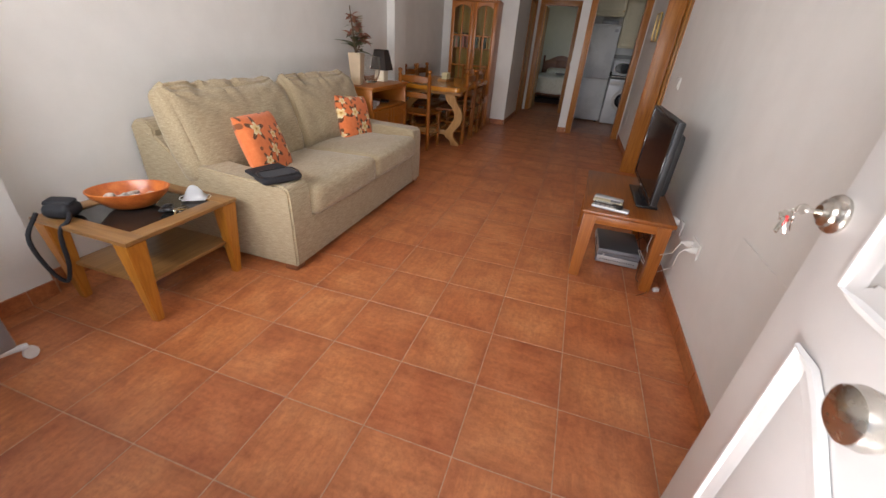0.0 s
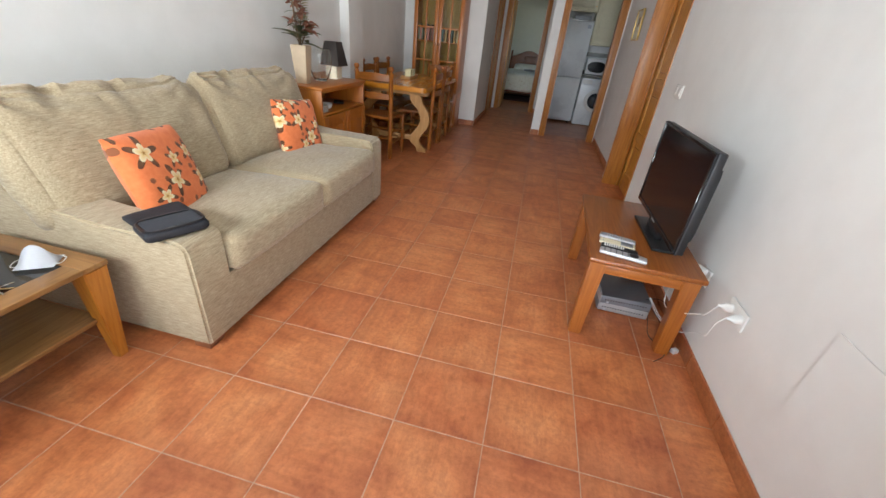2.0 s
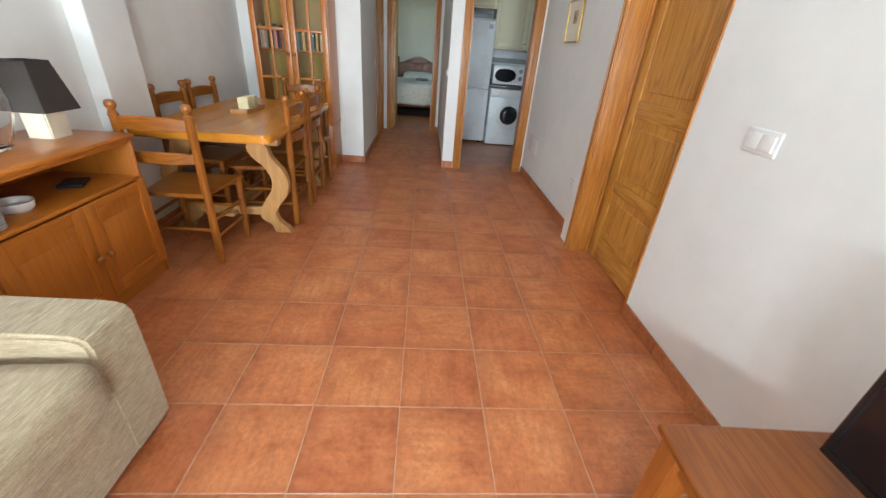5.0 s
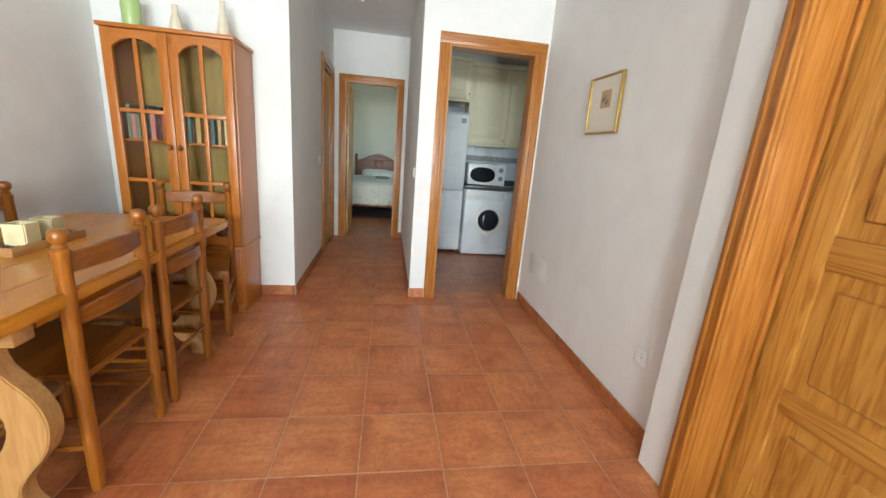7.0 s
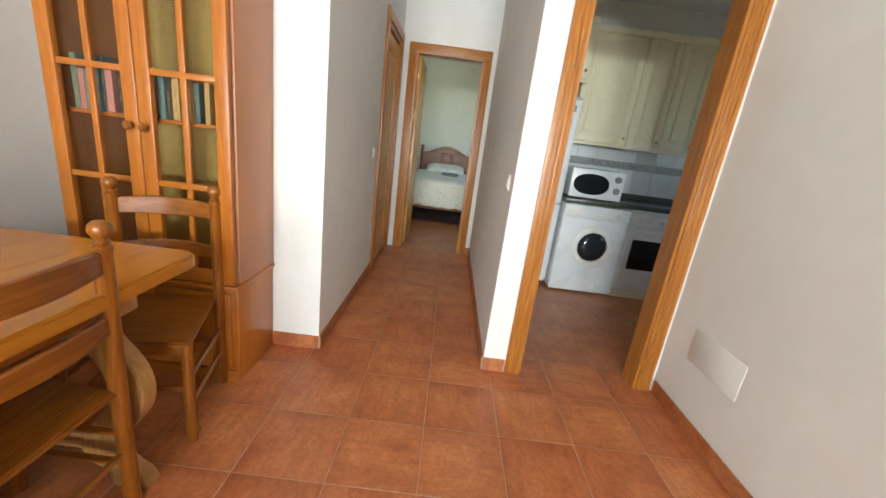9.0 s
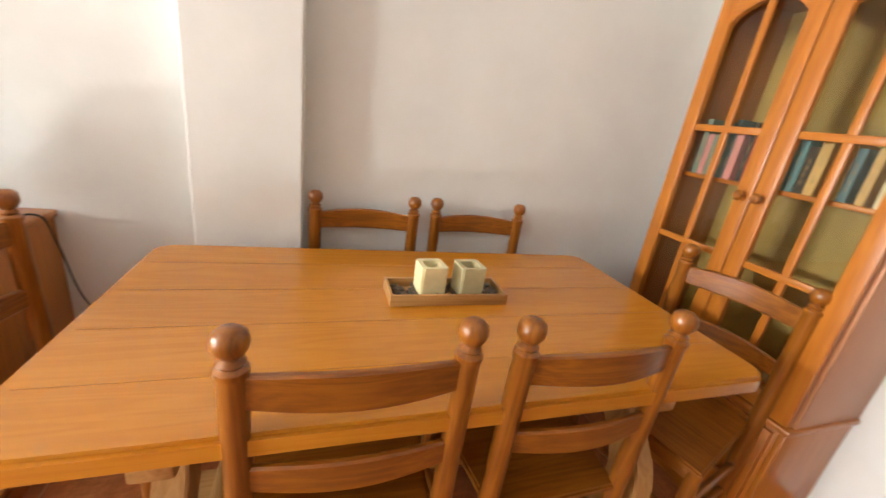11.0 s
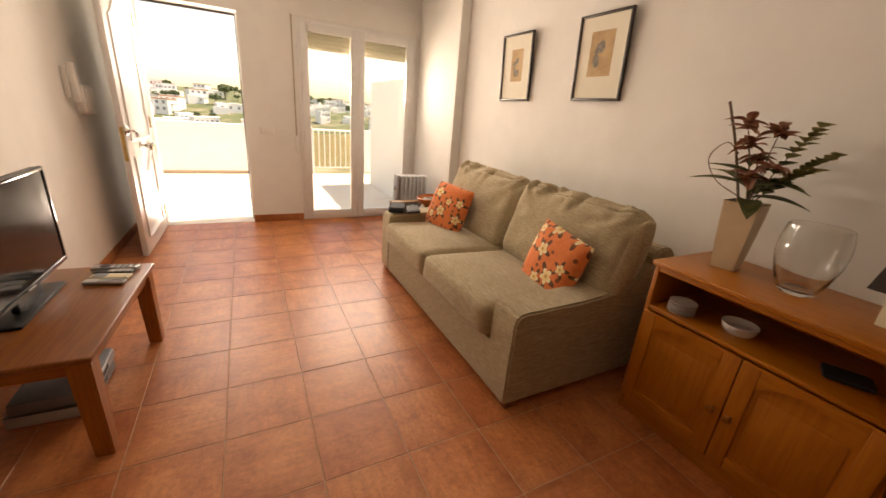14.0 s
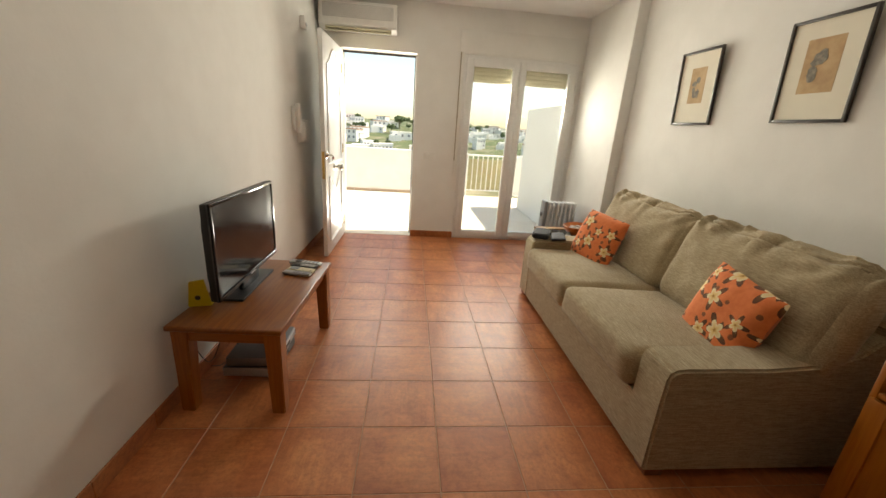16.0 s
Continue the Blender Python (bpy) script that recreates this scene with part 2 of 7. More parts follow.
def floral(name):
    """Orange cotton printed with cream five-petalled flowers and dark leaves."""
    m, nt, b = nodes_of(name)
    tc = nd(nt, "ShaderNodeTexCoord")
    oi = nd(nt, "ShaderNodeObjectInfo")
    sh = nd(nt, "ShaderNodeVectorMath")
    nt.links.new(tc.outputs["Object"], sh.inputs[0])
    nt.links.new(math_of(nt, 'MULTIPLY', oi.outputs["Random"], 4.0), sh.inputs[1])

    def bloom(scale, count, radius, seed, jag, point=1.0):
        ad = nd(nt, "ShaderNodeVectorMath")
        ad.inputs[1].default_value = (seed, seed * 0.7, 0)
        nt.links.new(sh.outputs[0], ad.inputs[0])
        vo = nd(nt, "ShaderNodeTexVoronoi")
        vo.voronoi_dimensions = '2D'
        vo.inputs["Scale"].default_value = scale
        vo.inputs["Randomness"].default_value = 0.55
        nt.links.new(ad.outputs[0], vo.inputs["Vector"])
        sub = nd(nt, "ShaderNodeVectorMath")
        sub.operation = 'SUBTRACT'
        nt.links.new(ad.outputs[0], sub.inputs[0])
        nt.links.new(vo.outputs["Position"], sub.inputs[1])
        xyz = nd(nt, "ShaderNodeSeparateXYZ")
        nt.links.new(sub.outputs[0], xyz.inputs[0])
        ang = math_of(nt, 'ARCTAN2', xyz.outputs[1], xyz.outputs[0])
        turn = nd(nt, "ShaderNodeSeparateColor")
        nt.links.new(vo.outputs["Color"], turn.inputs[0])
        ang = math_of(nt, 'ADD', ang, math_of(nt, 'MULTIPLY', turn.outputs[0], 6.28))
        pet = math_of(nt, 'ABSOLUTE', math_of(nt, 'COSINE', math_of(nt, 'MULTIPLY', ang, count / 2)))
        edge = math_of(nt, 'MULTIPLY', math_of(nt, 'MULTIPLY_ADD', math_of(nt, 'POWER', pet, point), jag, 1 - jag), radius)
        size = math_of(nt, 'MULTIPLY_ADD', turn.outputs[1], 0.5, 0.6)
        edge = math_of(nt, 'MULTIPLY', edge, size)
        far = math_of(nt, 'MULTIPLY', vo.outputs["Distance"], 1.0 / scale)
        return math_of(nt, 'LESS_THAN', far, edge), math_of(nt, 'DIVIDE', far, edge)

    base = ramp_of(nt, noise_of(nt, tc.outputs["Object"], 40, 4), [(0.3, (0.70, 0.175, 0.055)), (0.7, (0.78, 0.225, 0.075))])
    leaf, vein = bloom(7.0, 5, 0.08, 0.31, 1.0, 1.8)
    bud, _ = bloom(8.0, 1, 0.030, 2.7, 1.0, 5.0)
    flower, fr = bloom(7.0, 5, 0.044, 0.31, 0.5)
    c = mix_of(nt, math_of(nt, 'MULTIPLY', leaf, 0.92), base, ramp_of(nt, vein, [(0.45, (0.15, 0.10, 0.04)), (0.9, (0.075, 0.035, 0.02))]))
    c = mix_of(nt, math_of(nt, 'MULTIPLY', bud, 0.8), c, (0.13, 0.06, 0.03))
    petal = ramp_of(nt, fr, [(0.1, (0.45, 0.20, 0.04)), (0.3, (0.80, 0.55, 0.22)), (0.9, (0.86, 0.72, 0.45))])
    c = mix_of(nt, flower, c, petal)
    nt.links.new(c, b.inputs["Base Color"])
    b.inputs["Roughness"].default_value = 0.85
    b.inputs["Sheen Weight"].default_value = 0.15
    b.inputs["Specular IOR Level"].default_value = 0.2
    bump_of(nt, b, noise_of(nt, tc.outputs["Object"], 300, 2), 0.25, 0.001)
    MATS[name] = m
    return m


def pane_glass(name, color=(1, 1, 1), gloss=0.7):
    """Thin flat glass: clear straight through, with a mirror gloss that rises at grazing angles."""
    m = bpy.data.materials.new(name)
    m.use_nodes = True
    nt = m.node_tree
    nt.nodes.remove(nt.nodes["Principled BSDF"])
    tr, gl, fr, mx = (nt.nodes.new("ShaderNode" + k) for k in ("BsdfTransparent", "BsdfGlossy", "LayerWeight", "MixShader"))
    tr.inputs["Color"].default_value = (*color, 1)
    gl.inputs["Roughness"].default_value = 0.02
    rise = math_of(nt, 'POWER', fr.outputs["Facing"], 4.0)
    nt.links.new(math_of(nt, 'MULTIPLY_ADD', rise, gloss, 0.04), mx.inputs[0])
    nt.links.new(tr.outputs[0], mx.inputs[1])
    nt.links.new(gl.outputs[0], mx.inputs[2])
    nt.links.new(mx.outputs[0], nt.nodes["Material Output"].inputs["Surface"])
    MATS[name] = m
    return m


def solid_glass(name):
    """Thick clear glass that bends the light."""
    m, nt, b = nodes_of(name)
    b.inputs["Base Color"].default_value = (0.97, 0.98, 0.97, 1)
    b.inputs["Transmission Weight"].default_value = 1.0
    b.inputs["Roughness"].default_value = 0.01
    b.inputs["IOR"].default_value = 1.45
    MATS[name] = m
    return m


def spotted(name, a, b_, c_, scale, rough):
    """Speckled stone, foliage, quilting: three tones from two noises."""
    m, nt, b = nodes_of(name)
    v = coords(nt, (1, 1, 1), 5.0)
    f = noise_of(nt, v, scale, 6, 0.7)
    nt.links.new(ramp_of(nt, f, [(0.35, a), (0.5, b_), (0.65, c_)]), b.inputs["Base Color"])
    b.inputs["Roughness"].default_value = rough
    bump_of(nt, b, f, 0.3, 0.002)
    MATS[name] = m
    return m


M_WALL = plaster("wall_paint", (0.83, 0.822, 0.785))
M_WALL2 = plaster("bedroom_paint", (0.78, 0.77, 0.65))
M_CEIL = plaster("ceiling_paint", (0.85, 0.845, 0.835))
M_TILE = terracotta("floor_tile", 0.2, 1.12, 0.4, True)
M_TILE_FAR = terracotta("plain_floor_tile", 0.22, 0.95)
M_SKIRT = terracotta("skirting_tile", 0.15, 0.9, 0.42)
M_GROUT = plain("grout", (0.46, 0.285, 0.185), 0.9, 0, 0.25, 30, 0.3)
M_SOFA = weave("sofa_fabric", (0.265, 0.203, 0.117), (0.39, 0.312, 0.193), (0.515, 0.428, 0.288))
M_FLORAL = floral("floral_cotton")
M_WHITE = plain("white_gloss_paint", (0.80, 0.79, 0.77), 0.38, 0, 0.03, 9)
M_PVC = plain("white_pvc", (0.80, 0.80, 0.78), 0.32, 0, 0.03)
M_SLAT = plain("cream_shutter", (0.44, 0.38, 0.26), 0.5, 0, 0.05)
M_PLASTIC = plain("white_plastic", (0.78, 0.77, 0.73), 0.4, 0, 0.04)
M_BLACK = plain("black_plastic", (0.012, 0.012, 0.013), 0.38, 0, 0.2)
M_SCREEN = plain("tv_screen", (0.006, 0.006, 0.008), 0.12, 0, 0.1)
M_GREYP = plain("grey_plastic", (0.24, 0.25, 0.27), 0.42, 0.3, 0.08)
M_SILVER = plain("silver_plastic", (0.50, 0.50, 0.50), 0.35, 0.4, 0.06)
M_STEEL = plain("brushed_steel", (0.55, 0.52, 0.47), 0.26, 1.0, 0.08, 60)
M_BRASS = plain("brass", (0.62, 0.42, 0.16), 0.28, 1.0, 0.1, 60)
M_ENAMEL = plain("white_enamel", (0.74, 0.76, 0.77), 0.28, 0, 0.03, 4)
M_CREAM = plain("cream_lacquer", (0.66, 0.61, 0.43), 0.42, 0, 0.04)
M_CERAMIC = plain("cream_ceramic", (0.72, 0.64, 0.48), 0.55, 0, 0.08, 14, 0.2)
M_TANVASE = plain("tan_ceramic", (0.60, 0.47, 0.31), 0.5, 0, 0.08, 14, 0.2)
M_CHINA = plain("white_china", (0.75, 0.73, 0.70), 0.25, 0, 0.03)
M_SHADE = plain("dark_brown_cloth", (0.035, 0.027, 0.022), 0.85, 0, 0.2, 120, 0.4)
M_CASE = plain("black_nylon", (0.012, 0.013, 0.017), 0.7, 0, 0.3, 200, 0.4)
M_CASEIN = plain("grey_lining", (0.035, 0.038, 0.045), 0.85, 0, 0.2, 100, 0.3)
M_GLASS = pane_glass("clear_glass", (0.97, 0.985, 0.975))
M_AMBER = pane_glass("amber_cabinet_glass", (0.92, 0.88, 0.74))
M_VASE = solid_glass("vase_glass")
M_GRANITE = spotted("green_granite", (0.02, 0.025, 0.02), (0.08, 0.08, 0.06), (0.2, 0.18, 0.14), 90, 0.2)
M_QUILT = spotted("patterned_quilt", (0.76, 0.74, 0.60), (0.83, 0.82, 0.71), (0.64, 0.58, 0.44), 22, 0.9)
M_STONE = spotted("beach_pebble", (0.16, 0.13, 0.11), (0.42, 0.37, 0.32), (0.68, 0.64, 0.58), 12, 0.6)
M_CANDLE = plain("candle_wax", (0.74, 0.64, 0.36), 0.5, 0, 0.08, 30)
M_CANDLE2 = plain("olive_candle_wax", (0.52, 0.46, 0.26), 0.5, 0, 0.1, 30)
M_LEAF = spotted("dried_leaf", (0.085, 0.11, 0.04), (0.165, 0.19, 0.075), (0.27, 0.27, 0.12), 30, 0.6)
M_PETAL = spotted("dried_petal", (0.24, 0.085, 0.055), (0.40, 0.165, 0.10), (0.52, 0.31, 0.18), 30, 0.7)
M_PALE = spotted("pale_leaf", (0.27, 0.27, 0.11), (0.44, 0.42, 0.2), (0.58, 0.52, 0.27), 25, 0.7)
M_BOWL = spotted("orange_lacquered_wood", (0.36, 0.07, 0.015), (0.52, 0.13, 0.025), (0.62, 0.19, 0.04), 14, 0.3)
M_YELLOW = plain("yellow_plastic", (0.75, 0.55, 0.02), 0.5, 0, 0.05)
M_PAPER = plain("cream_mount_board", (0.76, 0.72, 0.60), 0.8, 0, 0.04, 5)
M_TAN = spotted("tan_print", (0.42, 0.27, 0.14), (0.50, 0.34, 0.18), (0.56, 0.40, 0.23), 8, 0.8)
M_GREYINK = spotted("grey_ink", (0.13, 0.12, 0.10), (0.22, 0.20, 0.16), (0.33, 0.29, 0.22), 40, 0.8)
M_GOLD = plain("gold_frame", (0.52, 0.35, 0.11), 0.35, 0.8, 0.15, 40)
M_EBONY = plain("black_frame_wood", (0.028, 0.02, 0.016), 0.4, 0, 0.2, 40)
M_TERRACE = spotted("terrace_tile", (0.68, 0.61, 0.51), (0.76, 0.69, 0.59), (0.80, 0.74, 0.65), 6, 0.7)
M_OUTWALL = plaster("outside_render", (0.80, 0.79, 0.76))
M_RED = plain("red_plastic", (0.6, 0.03, 0.03), 0.4, 0, 0.05)


# ---- mesh helpers ----
def part(name, bm, material, parent, label="", smooth=True, kind=""):
    """One bmesh as one mesh object under a thing."""
    me = bpy.data.meshes.new(name)
    bm.normal_update()
    bm.to_mesh(me)
    bm.free()
    me.materials.append(material)
    if smooth:
        me.shade_smooth()
        me.set_sharp_from_angle(angle=radians(38))
    ob = new(name, me)
    ob.parent = parent
    return tagged(ob, label=label, kind=kind)


def thing(name, at=(0, 0, 0), turn=0.0, label="", category="", group="", kind=""):
    ob = new(name)
    ob.empty_display_size = 0.05
    ob.matrix_basis = pose(*at, 0, 0, turn)
    return tagged(ob, label, category, group, kind)


def add_to(bm, other, m=None):
    """Copies other into bm, moved by m, and frees it."""
    if m is not None:
        bmesh.ops.transform(other, matrix=m, verts=other.verts)
    vs = [bm.verts.new(v.co) for v in other.verts]
    other.verts.index_update()
    for f in other.faces:
        try:
            bm.faces.new([vs[v.index] for v in f.verts])
        except ValueError:
            pass
    other.free()
    return bm


def box(x0, x1, y0, y1, z0, z1, bevel=0.0, seg=2):
    bm = bmesh.new()
    bmesh.ops.create_cube(bm, size=1)
    for v in bm.verts:
        v.co = Vector((x0 + (v.co.x + 0.5) * (x1 - x0), y0 + (v.co.y + 0.5) * (y1 - y0), z0 + (v.co.z + 0.5) * (z1 - z0)))
    if bevel:
        bmesh.ops.bevel(bm, geom=bm.edges[:], offset=bevel, segments=seg, affect='EDGES', profile=0.5, clamp_overlap=True)
    return bm


def boxes(*rows, bevel=0.0):
    bm = bmesh.new()
    for r in rows:
        add_to(bm, box(*r, bevel=bevel))
    return bm


def lathe(profile, seg=20, at=(0, 0, 0), squash=(1, 1)):
    """Turns a profile of (radius, height) about the upright."""
    bm = bmesh.new()
    rings = []
    for r, z in profile:
        if r < 1e-5:
            rings.append([bm.verts.new((at[0], at[1], at[2] + z))])
        else:
            rings.append([bm.verts.new((at[0] + squash[0] * r * math.cos(2 * math.pi * i / seg), at[1] + squash[1] * r * math.sin(2 * math.pi * i / seg), at[2] + z)) for i in range(seg)])
    for a, b in zip(rings, rings[1:]):
        for i in range(seg):
            j = (i + 1) % seg
            q = [a[i % len(a)], a[j % len(a)], b[j % len(b)], b[i % len(b)]]
            u = list(dict.fromkeys(q))
            if len(u) > 2:
                bm.faces.new(u)
    for ring, flip in ((rings[0], True), (rings[-1], False)):
        if len(ring) > 2:
            bm.faces.new(ring[::-1] if flip else ring)
    return bm


def square_lathe(profile, at=(0, 0, 0), bevel=0.0):
    """A square-plan body from (half width, height) rows."""
    bm = bmesh.new()
    rings = [[bm.verts.new((at[0] + sx * w, at[1] + sy * w, at[2] + z)) for sx, sy in ((-1, -1), (1, -1), (1, 1), (-1, 1))] for w, z in profile]
    for a, b in zip(rings, rings[1:]):
        for i in range(4):
            bm.faces.new((a[i], a[(i + 1) % 4], b[(i + 1) % 4], b[i]))
    bm.faces.new(rings[0][::-1])
    bm.faces.new(rings[-1])
    if bevel:
        bmesh.ops.bevel(bm, geom=[e for e in bm.edges if abs(e.verts[0].co.z - e.verts[1].co.z) > 1e-4], offset=bevel, segments=2, affect='EDGES')
    return bm


def prism(points, axis, a, b, bevel=0.0):
    """A flat outline pushed from a to b along an axis; the outline lies in the other two axes."""
    bm = bmesh.new()
    put = {"x": lambda u, v, w: (w, u, v), "y": lambda u, v, w: (u, w, v), "z": lambda u, v, w: (u, v, w)}[axis]
    lo = [bm.verts.new(put(u, v, a)) for u, v in points]
    hi = [bm.verts.new(put(u, v, b)) for u, v in points]
    bm.faces.new(lo[::-1])
    bm.faces.new(hi)
    n = len(points)
    for i in range(n):
        bm.faces.new((lo[i], lo[(i + 1) % n], hi[(i + 1) % n], hi[i]))
    bmesh.ops.recalc_face_normals(bm, faces=bm.faces[:])
    if bevel:
        rim = [e for e in bm.edges if len(e.link_faces) == 2 and any(len(f.verts) == n and n > 4 for f in e.link_faces)]
        bmesh.ops.bevel(bm, geom=rim or bm.edges[:], offset=bevel, segments=2, affect='EDGES', clamp_overlap=True)
    return bm


def smooth_line(points, steps=8):
    """A Catmull-Rom line through the points."""
    p = [Vector(q) for q in points]
    p = [2 * p[0] - p[1]] + p + [2 * p[-1] - p[-2]]
    out = []
    for i in range(1, len(p) - 2):
        for k in range(steps):
            t = k / steps
            a, b, c, d = p[i - 1], p[i], p[i + 1], p[i + 2]
            out.append(0.5 * (2 * b + (c - a) * t + (2 * a - 5 * b + 4 * c - d) * t * t + (3 * b - a - 3 * c + d) * t ** 3))
    return out + [p[-2]]


def tube(points, radius, seg=8, smooth=0, taper=1.0):
    pts = smooth_line(points, smooth) if smooth else [Vector(q) for q in points]
    bm = bmesh.new()
    rings = []
    up = Vector((0.31, 0.17, 0.93))
    n = len(pts)
    for i, p in enumerate(pts):
        d = (pts[min(i + 1, n - 1)] - pts[max(i - 1, 0)]).normalized()
        s = d.cross(up).normalized()
        w = s.cross(d)
        r = radius * (1 + (taper - 1) * i / max(1, n - 1))
        rings.append([bm.verts.new(p + r * (math.cos(2 * math.pi * k / seg) * s + math.sin(2 * math.pi * k / seg) * w)) for k in range(seg)])
    for a, b in zip(rings, rings[1:]):
        for k in range(seg):
            bm.faces.new((a[k], a[(k + 1) % seg], b[(k + 1) % seg], b[k]))
    bm.faces.new(rings[0][::-1])
    bm.faces.new(rings[-1])
    return bm


def pillow(sx, sy, sz, n=22, edge=2.6, full=0.5, crease=0.0, seed=0.0):
    """A stuffed cushion about the origin: full = how boxy, edge = how square its outline."""
    bm = bmesh.new()
    grid = {}
    for side in (1, -1):
        for i in range(n + 1):
            for j in range(n + 1):
                u, v = 2 * i / n - 1, 2 * j / n - 1
                rim = i in (0, n) or j in (0, n)
                if rim and side == -1:
                    grid[side, i, j] = grid[1, i, j]
                    continue
                h = (max(0.0, 1 - abs(u) ** edge) * max(0.0, 1 - abs(v) ** edge)) ** full
                x, y = u * sx / 2, v * sy / 2
                k = noise.noise((x * 7 + seed, y * 7, side + seed)) * 0.55 + noise.noise((x * 17 + seed, y * 6, side)) * 0.45
                z = side * h * sz / 2 * (1 + 0.10 * k) + crease * k * h
                if rim:
                    x += 0.006 * noise.noise((v * 3 + seed, u * 3, 1.7))
                    y += 0.006 * noise.noise((u * 3, v * 3 + seed, 4.1))
                grid[side, i, j] = bm.verts.new((x, y, z))
    for side in (1, -1):
        for i in range(n):
            for j in range(n):
                q = [grid[side, i, j], grid[side, i + 1, j], grid[side, i + 1, j + 1], grid[side, i, j + 1]]
                bm.faces.new(q if side == 1 else q[::-1])
    return bm


def block(sx, sy, sz, r, n=14, puff=0.0, seed=0.0, crease=0.0):
    """An upholstered block about the origin with rounded edges and swollen faces."""
    bm = bmesh.new()
    bmesh.ops.create_cube(bm, size=2)
    bmesh.ops.subdivide_edges(bm, edges=bm.edges[:], cuts=n, use_grid_fill=True)
    hx, hy, hz = sx / 2, sy / 2, sz / 2
    for v in bm.verts:
        p = Vector((v.co.x * hx, v.co.y * hy, v.co.z * hz))
        core = Vector((max(-hx + r, min(hx - r, p.x)), max(-hy + r, min(hy - r, p.y)), max(-hz + r, min(hz - r, p.z))))
        d = p - core
        if d.length > 1e-6:
            p = core + d.normalized() * min(r, d.length if d.length < r else r)
        u, w, t = v.co
        bulge = (1 - u * u) * (1 - w * w) + (1 - u * u) * (1 - t * t) * 0.5 + (1 - w * w) * (1 - t * t) * 0.5
        k = noise.noise((p.x * 6 + seed, p.y * 6, p.z * 6)) + 0.5 * noise.noise((p.x * 15, p.y * 15 + seed, p.z * 15))
        nrm = Vector((u ** 5, w ** 5, t ** 5))
        if nrm.length > 1e-6:
            p += nrm.normalized() * (puff * bulge + crease * k)
        v.co = p
    return bm


def ring_frame(x0, x1, z0, z1, w, y0, y1, bevel=0.004):
    """A rectangular frame standing in the xz plane."""
    return boxes((x0, x0 + w, y0, y1, z0, z1), (x1 - w, x1, y0, y1, z0, z1), (x0 + w, x1 - w, y0, y1, z0, z0 + w), (x0 + w, x1 - w, y0, y1, z1 - w, z1), bevel=bevel)


def structure(name, bm, material, label, smooth=False):
    ob = part(name, bm, material, None, "", smooth)
    return tagged(ob, label=label, kind="structure")


def text_mesh(body, size, depth=0.0004):
    cu = bpy.data.curves.new("lettering", 'FONT')
    cu.body, cu.size, cu.extrude, cu.align_x, cu.align_y = body, size, depth, 'CENTER', 'CENTER'
    ob = new("lettering", cu)
    bpy.context.view_layer.update()
    me = bpy.data.meshes.new_from_object(ob.evaluated_get(bpy.context.evaluated_depsgraph_get()))
    bm = bmesh.new()
    bm.from_mesh(me)
    bpy.data.objects.remove(ob)
    bpy.data.meshes.remove(me)
    return bm


# ---- the shell ----
WL, WR, WF = -2.375, 0.815, 7.05      # sofa wall, far right wall, end wall
CEIL = 2.63
ENT = -0.13                           # inner face of the entry wall
DX0, DX1, DH = -0.33, 0.505, 2.125    # entry doorway
WX0, WX1, WH = -2.232, -0.868, 2.158   # balcony door

for name, u0, u1, z0 in (("wall_entry_corner", WL - 0.25, WX0, 0), ("wall_entry_middle", WX1, DX0, 0), ("wall_entry_side", DX1, 1.1, 0), ("wall_above_balcony_door", WX0, WX1, WH), ("wall_above_entry_door", DX0, DX1, DH)):
    structure(name, boxes((u0, u1, ENT - 0.25, ENT, z0, CEIL)), M_WALL, "white plastered entry wall beside and above the door openings")
structure("wall_sofa_side", boxes((WL - 0.25, WL, ENT, WF + 0.2, 0, CEIL)), M_WALL, "long white plastered wall behind the sofa and table")
structure("pilaster_entry", boxes((WL, -2.27, ENT, 0.875, 0, CEIL), bevel=0.006), M_WALL, "white plastered pilaster in the corner by the balcony door")
structure("pilaster_dining", boxes((WL, -2.268, 4.885, 5.232, 0, CEIL), bevel=0.006), M_WALL, "white plastered pilaster between sideboard and dining table")
RW = [(0.738, ENT), (0.782, 4.155), (1.1, 4.155), (1.1, ENT)]
structure("wall_television_side", prism(RW, "z", 0, CEIL), M_WALL, "white plastered wall behind the television")
structure("wall_above_side_door", boxes((0.79, 1.1, 4.155, 4.955, 2.09, CEIL)), M_WALL, "white plaster above the side door")
structure("pilaster_side_door", boxes((0.735, 1.1, 4.955, 5.175, 0, CEIL), bevel=0.004), M_WALL, "white plastered pier beside the pine door")
structure("wall_right_far", boxes((WR, 1.1, 5.175, WF, 0, CEIL)), M_WALL, "white plastered wall with the small gilt picture")
structure("wall_dining_end", boxes((WL, -1.127, WF, WF + 0.12, 0, CEIL)), M_WALL, "white plastered wall behind the glazed cabinet")
structure("wall_hall_left", boxes((-1.247, -1.127, WF + 0.12, 8.47, 0, CEIL), (-1.247, -1.127, 9.19, 9.32, 0, CEIL), (-1.247, -1.127, 8.47, 9.19, 2.08, CEIL)), M_WALL, "white plastered hall wall with a door opening")
structure("wall_hall_right", boxes((-0.176, -0.05, WF, 9.32, 0, CEIL)), M_WALL, "white plastered partition between hall and kitchen")
structure("wall_kitchen_front", boxes((-0.05, 0.03, WF, WF + 0.126, 0, CEIL), (0.72, 1.1, WF, WF + 0.126, 0, CEIL), (0.03, 0.72, WF, WF + 0.126, 2.055, CEIL)), M_WALL, "white plastered wall with the kitchen doorway")
